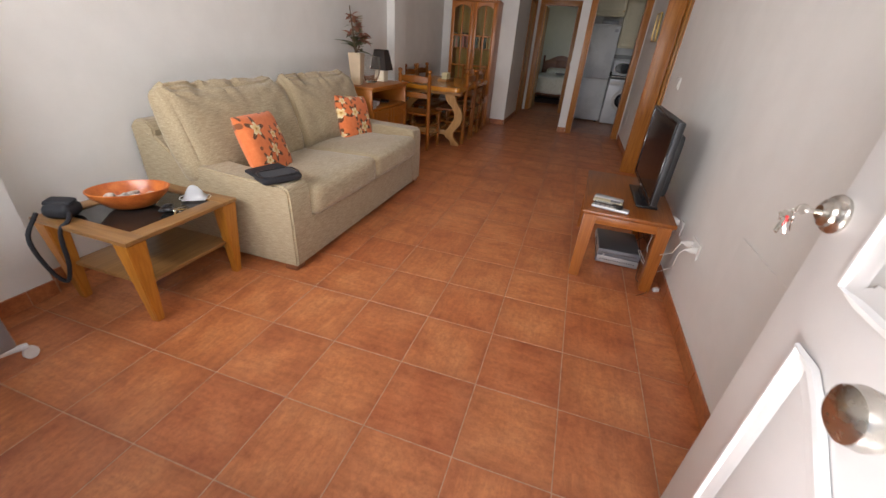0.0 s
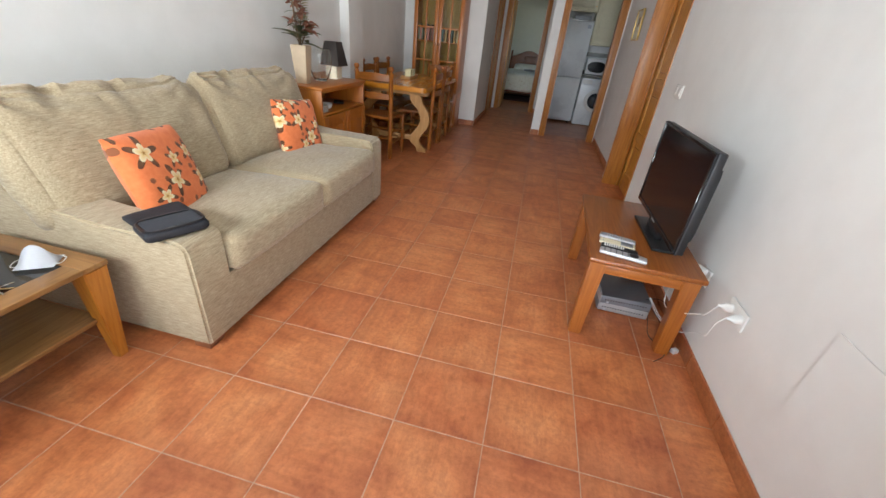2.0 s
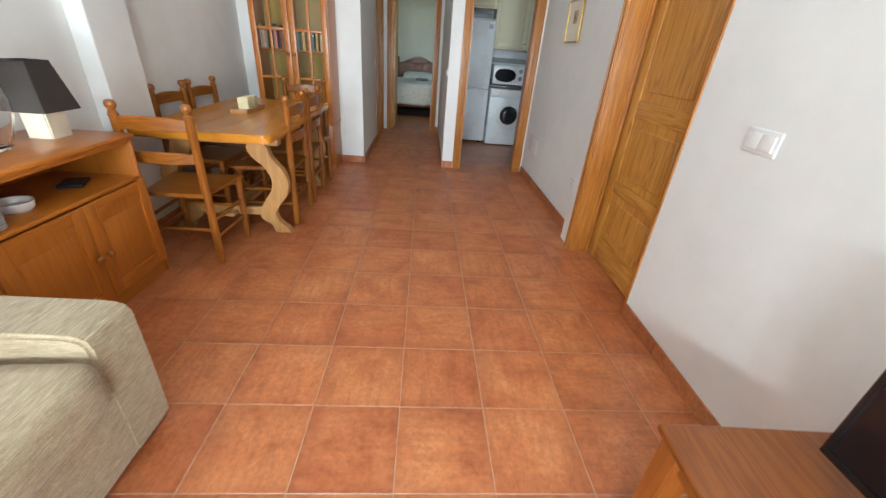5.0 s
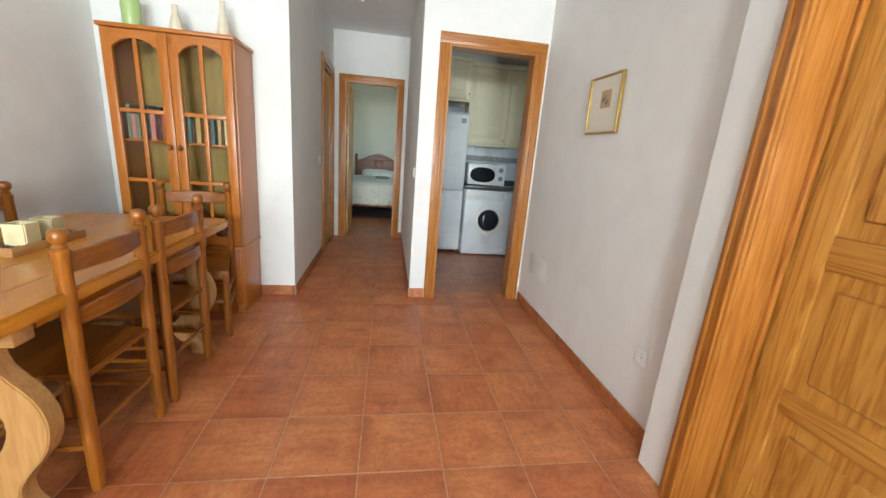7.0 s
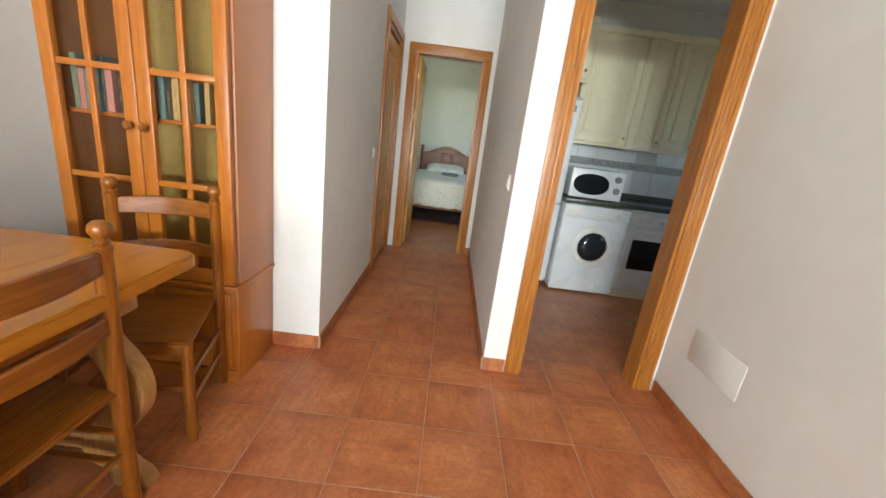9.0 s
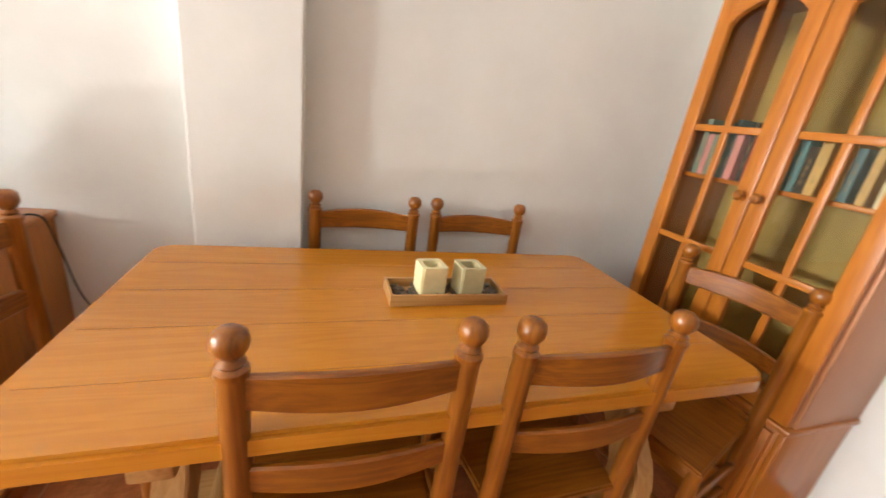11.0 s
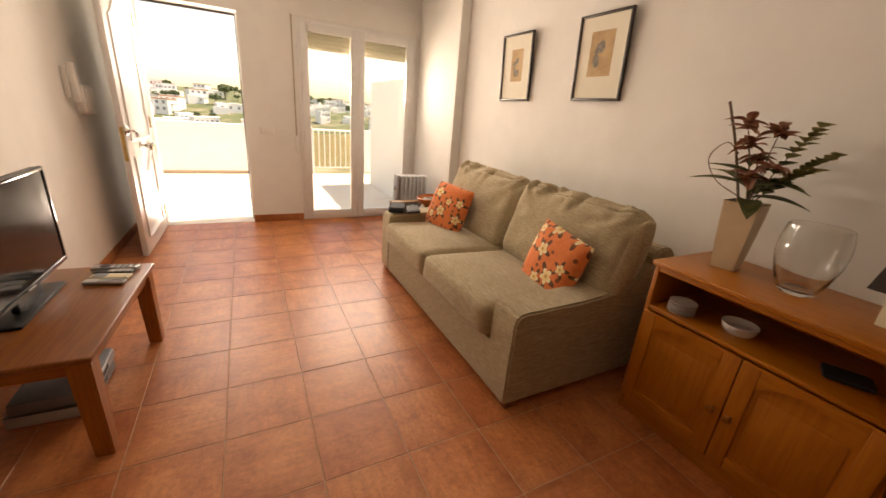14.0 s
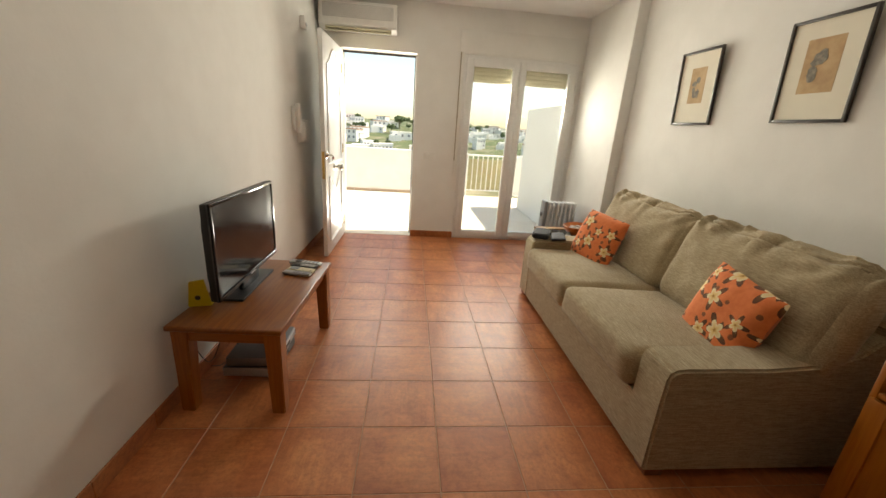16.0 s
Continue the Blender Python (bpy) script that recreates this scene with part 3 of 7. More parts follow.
structure("wall_hall_end", boxes((-1.247, -0.98, 9.32, 9.44, 0, CEIL), (-0.30, -0.05, 9.32, 9.44, 0, CEIL), (-0.98, -0.30, 9.32, 9.44, 2.06, CEIL)), M_WALL, "white plastered hall end wall with the bedroom doorway")
structure("ceiling", boxes((WL - 0.25, 1.1, ENT - 0.25, 9.44, CEIL, CEIL + 0.2)), M_CEIL, "plain white plastered ceiling")
# kitchen and bedroom shells
structure("wall_kitchen_back", boxes((-0.05, 2.7, 9.12, 9.32, 0, CEIL)), M_WALL, "white kitchen back wall")
# opening out of view, added and sized to light the kitchen
structure("wall_kitchen_right", boxes((2.6, 2.8, 7.05, 7.6, 0, CEIL), (2.6, 2.8, 8.2, 9.12, 0, CEIL), (2.6, 2.8, 7.6, 8.2, 0, 1.2), (2.6, 2.8, 7.6, 8.2, 2.0, CEIL)), M_WALL, "white kitchen side wall with an added unseen opening for daylight")
structure("wall_kitchen_near", boxes((1.1, 2.8, 6.93, 7.05, 0, CEIL)), M_WALL, "white kitchen near wall")
structure("ceiling_kitchen", boxes((1.1, 2.8, 6.93, 9.44, CEIL, CEIL + 0.2)), M_CEIL, "plain white kitchen ceiling")
structure("wall_bedroom_left", boxes((-2.3, -2.15, 9.44, 12.85, 0, CEIL)), M_WALL2, "pale bedroom wall")
structure("wall_bedroom_front", boxes((-2.3, -1.247, 9.32, 9.44, 0, CEIL), (-0.05, 1.6, 9.32, 9.44, 0, CEIL)), M_WALL2, "pale bedroom front wall")
structure("wall_bedroom_back", boxes((-2.3, 1.6, 12.85, 13.0, 0, CEIL)), M_WALL2, "pale green-white bedroom wall behind the bed")
# the opening is never in view; added to let sky light onto the bed
structure("wall_bedroom_right", boxes((1.45, 1.6, 9.44, 10.2, 0, CEIL), (1.45, 1.6, 11.9, 12.85, 0, CEIL), (1.45, 1.6, 10.2, 11.9, 0, 0.9), (1.45, 1.6, 10.2, 11.9, 2.2, CEIL)), M_WALL2, "pale bedroom wall with an added unseen opening for daylight")
structure("ceiling_bedroom", boxes((-2.3, 1.6, 9.44, 13.0, CEIL, CEIL + 0.2)), M_CEIL, "plain white bedroom ceiling")
structure("wall_closet", boxes((-1.9, -1.75, 8.2, 9.32, 0, CEIL), (-1.9, -1.247, 8.2, 8.3, 0, CEIL), (1.0, 1.1, 4.155, 4.955, 0, CEIL)), M_WALL, "plain walls closing the space behind the doors")
structure("ground", boxes((-400, 400, -500, 60, -9.2, -9.0)), spotted("dry_ground", (0.12, 0.12, 0.06), (0.20, 0.18, 0.10), (0.30, 0.26, 0.17), 0.15, 0.95), "dry ground below the terrace reaching the horizon")
structure("building_base", boxes((WL - 0.25, 2.8, ENT - 0.25, 13.0, -9.0, -0.03), (-7.0, 6.0, -3.98, ENT - 0.25, -9.0, -0.09)), M_OUTWALL, "storeys under the flat and its terrace")


# ---- doors and windows ----
def casing(name, x0, x1, top, y_face, depth, w=0.078, label="varnished pine door casing with stepped moulding"):
    """Door lining and casing round an opening in a wall that lies in the xz plane; the casing is on the -y side."""
    t = thing(name, (0, 0, 0), 0, label, "door frame", kind="structure")
    for nm, u0, u1 in (("jamb_casing", x0 - w, x0), ("jamb_casing", x1, x1 + w)):
        bm = boxes((u0, u1, y_face - 0.014, y_face - 0.001, 0.0, top), bevel=0.003)
        add_to(bm, box(u0 + 0.012, u0 + 0.026, y_face - 0.021, y_face - 0.012, 0, top, 0.004))
        add_to(bm, box(u0 + 0.034, u0 + 0.044, y_face - 0.019, y_face - 0.012, 0, top, 0.004))
        add_to(bm, box(u1 - 0.026, u1 - 0.012, y_face - 0.021, y_face - 0.012, 0, top, 0.004))
        part(nm, bm, wood("trim", "z"), t)
    bm = boxes((x0 - w, x1 + w, y_face - 0.014, y_face - 0.001, top, top + w), bevel=0.003)
    add_to(bm, box(x0 - w, x1 + w, y_face - 0.021, y_face - 0.012, top + 0.012, top + 0.026, 0.004))
    add_to(bm, box(x0 - w, x1 + w, y_face - 0.021, y_face - 0.012, top + w - 0.026, top + w - 0.012, 0.004))
    part("head_casing", bm, wood("trim", "x"), t)
    part("jamb_lining", boxes((x0 - 0.004, x0 + 0.016, y_face - 0.003, y_face + depth, 0, top)), wood("trim", "z"), t)
    part("jamb_lining", boxes((x1 - 0.016, x1 + 0.004, y_face - 0.003, y_face + depth, 0, top)), wood("trim", "z"), t)
    part("head_lining", boxes((x0 + 0.016, x1 - 0.016, y_face - 0.003, y_face + depth, top - 0.016, top + 0.004)), wood("trim", "x"), t)
    return t


casing("door_frame_kitchen", 0.03, 0.72, 2.043, WF, 0.13)
casing("door_frame_bedroom", -0.98, -0.30, 2.048, 9.32, 0.124)


def pine_leaf(name, width, at, turn, label, handle_in=None):
    """A panelled pine door leaf: hinge edge at the origin, running along +x, faces on +-y."""
    t = thing(name, at, turn, label, "door", kind="structure")
    h, th = 2.03, 0.035
    s = 0.11
    for nm, r in (("stile", (0, s, 0, h)), ("stile", (width - s, width, 0, h))):
        part(nm, box(r[0], r[1], -th / 2, th / 2, r[2] + 0.008, r[3], 0.003), wood("door", "z"), t)
    for z0, z1 in ((0.008, 0.19), (0.52, 0.60), (1.0, 1.1), (h - 0.12, h)):
        part("rail", box(s, width - s, -th / 2 + 0.001, th / 2 - 0.001, z0, z1, 0.003), wood("door", "x"), t)
    for z0, z1 in ((0.19, 0.52), (0.60, 1.0), (1.1, h - 0.12)):
        bm = box(s - 0.002, width - s + 0.002, -0.008, 0.008, z0 - 0.002, z1 + 0.002)
        add_to(bm, box(s + 0.045, width - s - 0.045, -0.015, 0.015, z0 + 0.045, z1 - 0.045, 0.012, 1))
        part("panel", bm, wood("door", "z"), t)
    part("door_handle", add_to(lathe([(0.0, -0.012), (0.02, -0.012), (0.02, 0.012), (0, 0.012)], 12), tube([(0, 0, 0), (0, 0.0, 0.03), (-0.11, 0, 0.035)], 0.008, 8), None), M_BRASS, t).matrix_basis = pose(handle_in or width - 0.05, th / 2 + 0.012, 1.0, -90, 0, 0 if not handle_in else 180)
    return t


pine_leaf("door_side", 0.765, (0.888, 4.172, 0), 90, "closed varnished knotty pine panelled door", 0.05)
pine_leaf("door_bedroom", 0.64, (-0.955, 9.462, 0), 90, "open varnished pine bedroom door seen edge on")
pine_leaf("door_hall", 0.684, (-1.152, 8.488, 0), 90, "closed pine door in the hall side wall")
t = thing("door_frame_side", (0, 0, 0), 0, "knotty varnished pine lining of the side door", "door frame", kind="structure")
part("jamb_lining", box(0.725, 0.93, 4.933, 4.953, 0, 2.07, 0.003), wood("trim", "z"), t)
bm = box(0.713, 0.733, 4.938, 5.018, 0, 2.13, 0.004)
add_to(bm, box(0.706, 0.716, 4.95, 4.964, 0, 2.12, 0.004))
add_to(bm, box(0.706, 0.716, 4.99, 5.004, 0, 2.12, 0.004))
part("jamb_casing", bm, wood("trim", "z"), t)
part("door_stop", box(0.845, 0.866, 4.918, 4.933, 0, 2.05, 0.003), wood("trim", "z"), t)
part("jamb_lining", box(0.775, 0.93, 4.157, 4.173, 0, 2.07, 0.003), wood("trim", "z"), t)
part("head_lining", box(0.775, 0.93, 4.173, 4.933, 2.05, 2.07, 0.003), wood("trim", "y"), t)
part("head_casing", box(0.765, 0.789, 4.10, 5.0, 2.07, 2.14, 0.004), wood("trim", "y"), t)
for z in (0.24, 1.02, 1.82):
    part("hinge", lathe([(0.006, -0.045), (0.006, 0.045)], 10, (0.862, 4.928, z)), M_STEEL, t, "dark steel hinge")
t = thing("door_frame_hall", (0, 0, 0), 0, "varnished pine casing of the hall side door", "door frame", kind="structure")
for y0, y1 in ((8.395, 8.472), (9.188, 9.262)):
    part("jamb_casing", box(-1.126, -1.106, y0, y1, 0, 2.09, 0.004), wood("trim", "z"), t)
part("head_casing", box(-1.126, -1.106, 8.395, 9.262, 2.09, 2.165, 0.004), wood("trim", "y"), t)
for y0, y1 in ((8.468, 8.486), (9.174, 9.192)):
    part("jamb_lining", box(-1.25, -1.124, y0, y1, 0, 2.078, 0.002), wood("trim", "z"), t)
part("head_lining", box(-1.25, -1.124, 8.486, 9.174, 2.06, 2.082, 0.002), wood("trim", "y"), t)
t = thing("bedroom_door_hinges", (0, 0, 0), 0, "brass hinges on the bedroom door frame", "hinge", kind="structure")
for z in (0.25, 1.0, 1.45, 1.85):
    part("hinge", box(-0.963, -0.953, 9.405, 9.435, z - 0.05, z + 0.05, 0.002), M_BRASS, t)

# entry door leaf, open against the short wall
LEAF = 0.865


def entry_door():
    t = thing("door_entry", (DX1 - 0.012, ENT + 0.065, 0), 89.2, "open white panelled entrance door with brass knob and key", "door", kind="structure")
    h = 2.10
    # local: x runs from the hinge to the free edge, +y faces the room
    slab = part("slab", box(0, LEAF, -0.04, 0.0, 0.008, h, 0.002), M_WHITE, t)
    x0, x1 = 0.13, LEAF - 0.13

    def moulding(z_lo, z_hi, arch_top, arch_bottom):
        """A raised bead round a panel with ogee ends."""
        def end(z, s):
            pts = []
            for k in range(13):
                u = k / 12
                d = 0.16 * (0.5 - 0.5 * math.cos(2 * math.pi * u)) if s else 0.0
                pts.append((x0 + (x1 - x0) * u, z + s * d))
            return pts
        top = end(z_hi, arch_top)
        bot = end(z_lo, arch_bottom)
        loop = [(x, 0.002, z) for x, z in bot] + [(x, 0.002, z) for x, z in top[::-1]]
        loop.append(loop[0])
        bm = bmesh.new()
        prof = [(-0.016, 0.0), (-0.010, 0.009), (0.0, 0.011), (0.006, 0.004), (0.03, 0.0015), (0.036, 0.0)]
        n = len(loop) - 1
        cx, cz = (x0 + x1) / 2, (z_lo + z_hi) / 2
        rings = []
        for i in range(n):
            p, a, b = Vector(loop[i]), Vector(loop[i - 1]), Vector(loop[(i + 1) % n])
            d = (b - a).normalized()
            nrm = Vector((-d.z, 0, d.x))
            if nrm.dot(Vector((cx - p.x, 0, cz - p.z))) < 0:
                nrm = -nrm
            rings.append([bm.verts.new(p + nrm * u + Vector((0, v, 0))) for u, v in prof])
        for i in range(n):
            a, b = rings[i], rings[(i + 1) % n]
            for k in range(len(prof) - 1):
                bm.faces.new((a[k], b[k], b[k + 1], a[k + 1]))
        bmesh.ops.recalc_face_normals(bm, faces=bm.faces[:])
        return bm
    part("panel_moulding", moulding(0.14, 0.81, -1, 0), M_WHITE, t)
    part("panel_moulding", moulding(0.945, 1.84, 1, 0), M_WHITE, t)
    knob = part("knob", lathe([(0.032, 0), (0.034, 0.004), (0.03, 0.008), (0.013, 0.012), (0.012, 0.035), (0.022, 0.042), (0.036, 0.055), (0.041, 0.072), (0.037, 0.088), (0.022, 0.098), (0.0, 0.10)], 28), M_STEEL, t, "brushed steel round knob")
    knob.matrix_basis = pose(0.49, 0.0, 0.885, -90, 0, 0)
    lock = part("lock", lathe([(0.034, 0), (0.036, 0.006), (0.033, 0.012), (0.026, 0.016), (0.024, 0.022), (0.016, 0.026), (0.013, 0.03), (0, 0.03)], 28), M_STEEL, t, "round steel lock rosette")
    lock.matrix_basis = pose(0.85, 0.0, 1.03, -90, 0, 0)
    bm = box(-0.0012, 0.0012, 0.028, 0.062, -0.005, 0.005, 0.0005)
    add_to(bm, lathe([(0.013, -0.001), (0.013, 0.001)], 14), pose(0, 0.068, 0, 0, 90, 0))
    add_to(bm, tube([(0, 0.075, 0.0), (0.004, 0.088, -0.006), (-0.004, 0.084, -0.016), (0, 0.075, 0)], 0.0012, 6, 4))
    for k, (a, dz) in enumerate(((-20, -0.012), (8, -0.016), (30, -0.012), (-6, -0.018))):
        add_to(bm, boxes((-0.004, 0.004, -0.001, 0.001, -0.05, -0.012), (-0.011, 0.011, -0.001, 0.001, -0.016, 0.004), bevel=0.0008), pose(0.004 * k - 0.006, 0.083 + 0.003 * k, dz, a, 12 * k - 18, 20 * k))
    keys = part("keys", bm, M_STEEL, lock, "bunch of steel keys hanging in the lock")
    tag = part("key_tag", box(-0.009, 0.009, 0.088, 0.093, -0.044, -0.018, 0.002), M_RED, lock, "red key tag")
    for piece in (keys, tag):
        piece.matrix_basis = pose(0, 0, 0, 90, 0, 0) @ Matrix.Scale(0.8, 4)
    for z in (0.2, 1.05, 1.9):
        part("hinge", lathe([(0.008, -0.05), (0.008, 0.05)], 10, (-0.006, 0.002, z)), M_BRASS, t)
    part("latch_plate", box(LEAF - 0.0005, LEAF + 0.0015, -0.032, -0.008, 0.80, 1.06), M_BRASS, t)
    return t


entry_door()
t = thing("door_frame_entry", (0, 0, 0), 0, "narrow dark metal edge round the entrance opening", "door frame", kind="structure")
part("jamb_edge", box(DX0 - 0.012, DX0 + 0.008, ENT - 0.20, ENT - 0.13, 0, DH, 0.002), M_WHITE, t)
part("jamb_seal", box(DX0 + 0.008, DX0 + 0.018, ENT - 0.16, ENT - 0.145, 0, DH), M_EBONY, t)
part("head_edge", box(DX0, DX1, ENT - 0.20, ENT - 0.13, DH - 0.008, DH + 0.006), M_WHITE, t)
part("head_seal", box(DX0, DX1, ENT - 0.16, ENT - 0.145, DH - 0.028, DH - 0.008), M_EBONY, t)
part("sill", box(DX0, DX1, ENT - 0.27, ENT - 0.02, -0.02, 0.004, 0.003), M_TERRACE, t, "pale stone door sill")


def balcony_door():
    t = thing("window_balcony", (0, 0, 0), 0, "closed white two-leaf glazed balcony door with rolled shutter", "glass door", kind="structure")
    y0, y1 = ENT - 0.075, ENT - 0.008
    a, b, top = WX0, WX1, WH
    mid = -1.525
    part("window_frame", ring_frame(a, b, 0.0, top, 0.045, y0, y1, 0.005), M_PVC, t)
    for u0, u1 in ((a + 0.04, mid + 0.003), (mid + 0.004, b - 0.04)):
        sash = part("sash", ring_frame(u0, u1, 0.03, top - 0.035, 0.075, y0 + 0.012, y1 + 0.018, 0.007), M_PVC, t)
        p = part("pane", box(u0 + 0.07, u1 - 0.07, y0 + 0.035, y0 + 0.041, 0.10, top - 0.10), M_GLASS, sash)
        p.visible_shadow = False
        part("glazing_bead", ring_frame(u0 + 0.066, u1 - 0.066, 0.096, top - 0.101, 0.014, y0 + 0.05, y1 + 0.012, 0.004), M_PVC, sash)
        bm = bmesh.new()
        for k in range(6):
            add_to(bm, box(u0 + 0.03, u1 - 0.03, ENT - 0.15, ENT - 0.137, top - 0.27 + k * 0.042, top - 0.2285 + k * 0.042, 0.004))
        part("shutter_slats", bm, M_SLAT, t, "rolled-up cream shutter slats", kind="stuff")
    part("handle_plate", box(mid - 0.018, mid + 0.012, y1 + 0.018, y1 + 0.026, 0.96, 1.12, 0.003), M_PVC, t)
    part("window_handle", add_to(tube([(mid, y1 + 0.02, 1.04), (mid, y1 + 0.055, 1.04)], 0.008), tube([(mid, y1 + 0.055, 1.045), (mid, y1 + 0.055, 0.92)], 0.008)), M_PVC, t)
    for u in (a + 0.02, b - 0.02):
        for z in (0.25, 1.9):
            part("hinge", lathe([(0.009, -0.04), (0.009, 0.04)], 10, (u, y1 + 0.008, z)), M_PVC, t)
    part("shutter_box", box(a - 0.01, b + 0.05, ENT - 0.002, ENT + 0.008, top + 0.02, top + 0.25, 0.003), M_WALL, t, "flush shutter box lid painted like the wall")
    part("shutter_strap", box(b + 0.032, b + 0.046, ENT + 0.004, ENT + 0.006, 0.98, top + 0.02), plain("strap_webbing", (0.42, 0.37, 0.28), 0.8), t, "brown shutter strap")
    part("strap_winder", box(b + 0.024, b + 0.052, ENT, ENT + 0.016, 0.80, 0.98, 0.005), M_PLASTIC, t)
    return t


balcony_door()

# ---- furniture ----
def turned_post(x, y, h, r=0.019, lean=0.0, ball=True):
    """An upright round post with collar rings and a ball finial."""
    prof = [(r * 0.85, 0.0), (r, 0.03), (r * 1.04, h * 0.45), (r, h - 0.085)]
    if ball:
        prof += [(r * 1.12, h - 0.078), (r * 1.12, h - 0.070), (r * 0.8, h - 0.064), (r * 0.95, h - 0.058), (r * 0.6, h - 0.05), (r * 0.85, h - 0.045), (r * 1.15, h - 0.034), (r * 1.22, h - 0.024), (r * 1.1, h - 0.011), (r * 0.7, h - 0.003), (0, h)]
    bm = lathe(prof, 16)
    for v in bm.verts:
        k = v.co.z
        v.co.x += x
        v.co.y += y - lean * max(0.0, k - 0.42)
    return bm


def dining_chair(at, turn):
    """Rustic ladder-back chair; local -y is the back, seat towards +y."""
    t = thing("dining_chair", at, turn, "dark-stained pine ladder-back chair with ball finials at the dining table", "chair", "chairs round the table")
    w, d, H = 0.188, 0.37, 0.945
    zm, xm = wood("chair", "z"), wood("chair", "x")
    for s in (-1, 1):
        part("back_post", turned_post(s * w, 0.0, H, 0.0222, 0.02), zm, t)
        part("front_leg", lathe([(0.016, 0), (0.019, 0.03), (0.02, 0.2), (0.019, 0.43), (0, 0.432)], 16, (s * (w + 0.012), d, 0)), zm, t)
        part("side_stretcher", tube([(s * w, 0, 0.17), (s * (w + 0.012), d, 0.17)], 0.011), wood("chair", "y"), t)
        part("side_stretcher", tube([(s * w, 0, 0.28), (s * (w + 0.012), d, 0.28)], 0.011), wood("chair", "y"), t)
    part("front_stretcher", tube([(-w - 0.012, d, 0.24), (w + 0.012, d, 0.24)], 0.011), xm, t)
    part("back_stretcher", tube([(-w, 0, 0.22), (w, 0, 0.22)], 0.011), xm, t)
    for z0, hh in ((0.625, 0.052), (0.80, 0.062)):
        bm = bmesh.new()
        n = 10
        rows = []
        for i in range(n + 1):
            u = i / n
            x = -w + 2 * w * u
            y = -0.03 * math.sin(math.pi * u) - 0.02 * (z0 - 0.42)
            arch = 0.014 * math.sin(math.pi * u)
            rows.append([bm.verts.new((x, y + dy, z0 + dz)) for dy, dz in ((-0.008, 0.0), (0.008, 0.0), (0.008, hh + arch), (-0.008, hh + arch))])
        for a, b in zip(rows, rows[1:]):
            for k in range(4):
                bm.faces.new((a[k], a[(k + 1) % 4], b[(k + 1) % 4], b[k]))
        bm.faces.new(rows[0])
        bm.faces.new(rows[-1][::-1])
        bmesh.ops.recalc_face_normals(bm, faces=bm.faces[:])
        bmesh.ops.bevel(bm, geom=[e for e in bm.edges if len(e.link_faces) == 2 and abs(e.verts[0].co.x - e.verts[1].co.x) > 1e-3], offset=0.004, segments=1, affect='EDGES')
        part("back_slat", bm, xm, t)
    part("seat", prism([(-w + 0.012, -0.012), (w - 0.012, -0.012), (w + 0.035, d + 0.03), (-w - 0.035, d + 0.03)], "z", 0.425, 0.447, 0.006), xm, t)
    part("seat_rail", box(-w, w, d - 0.01, d + 0.012, 0.385, 0.425, 0.003), xm, t)
    return t


ch = dining_chair((-1.372, 5.366, 0), 90)
copy_thing(ch, pose(-1.372, 5.855, 0, 0, 0, 91))
copy_thing(ch, pose(-2.278, 5.467, 0, 0, 0, -90))
copy_thing(ch, pose(-2.285, 5.94, 0, 0, 0, -91))
copy_thing(ch, pose(-1.848, 4.56, 0, 0, 0, 0))
copy_thing(ch, pose(-1.645, 6.635, 0, 0, 0, 193))


def dining_table():
    t = thing("dining_table", (-1.778, 5.607, 0), 0, "solid varnished pine trestle dining table with scrolled legs", "table")
    L, W, c = 0.81, 0.425, 0.06
    out = []
    for cx, cy, a0 in ((W - c, L - c, 0), (-W + c, L - c, 90), (-W + c, -L + c, 180), (W - c, -L + c, 270)):
        for k in range(6):
            a = radians(a0 + 18 * k)
            out.append((cx + c * math.cos(a), cy + c * math.sin(a)))
    top = part("tabletop", prism(out, "z", 0.70, 0.75, 0.009), wood("table", "y"), t)
    bm = bmesh.new()
    for x in (-0.27, -0.09, 0.09, 0.27):
        add_to(bm, box(x - 0.0005, x + 0.0005, -L + 0.03, L - 0.03, 0.7500, 0.7506))
    part("board_joints", bm, plain("joint_shadow_gap", (0.46, 0.18, 0.014), 0.4), top)
    for y in (-0.56, 0.52):
        lyre = [(0.405, 0.0), (0.30, 0.0), (0.275, 0.06), (0.215, 0.10), (0.20, 0.16), (0.245, 0.24), (0.30, 0.32), (0.315, 0.40), (0.275, 0.49), (0.20, 0.56), (0.18, 0.64), (0.30, 0.64), (0.33, 0.56), (0.40, 0.47), (0.425, 0.38), (0.405, 0.29), (0.345, 0.21), (0.315, 0.15), (0.33, 0.09), (0.39, 0.04)]
        ring = smooth_line([(x, 0, z) for x, z in lyre], 3)
        for s in (1, -1):
            part("scroll_leg", prism([(s * p.x, p.z) for p in ring], "y", y - 0.03, y + 0.03, 0.004), wood("bare", "z"), t, "pale unstained scrolled pine leg")
        part("bearer", box(-0.39, 0.39, y - 0.035, y + 0.035, 0.64, 0.70, 0.008), wood("bare", "x"), t)
        part("brace", box(-0.22, 0.22, y - 0.02, y + 0.02, 0.13, 0.19, 0.005), wood("bare", "x"), t)
    part("stretcher", box(-0.05, 0.05, -0.66, 0.62, 0.14, 0.165, 0.004), wood("bare", "y"), t)
    for s in (1, -1):
        part("apron", box(s * 0.36 - 0.012, s * 0.36 + 0.012, -0.5, 0.46, 0.655, 0.70, 0.003), wood("table", "y"), t)
    return t


dining_table()


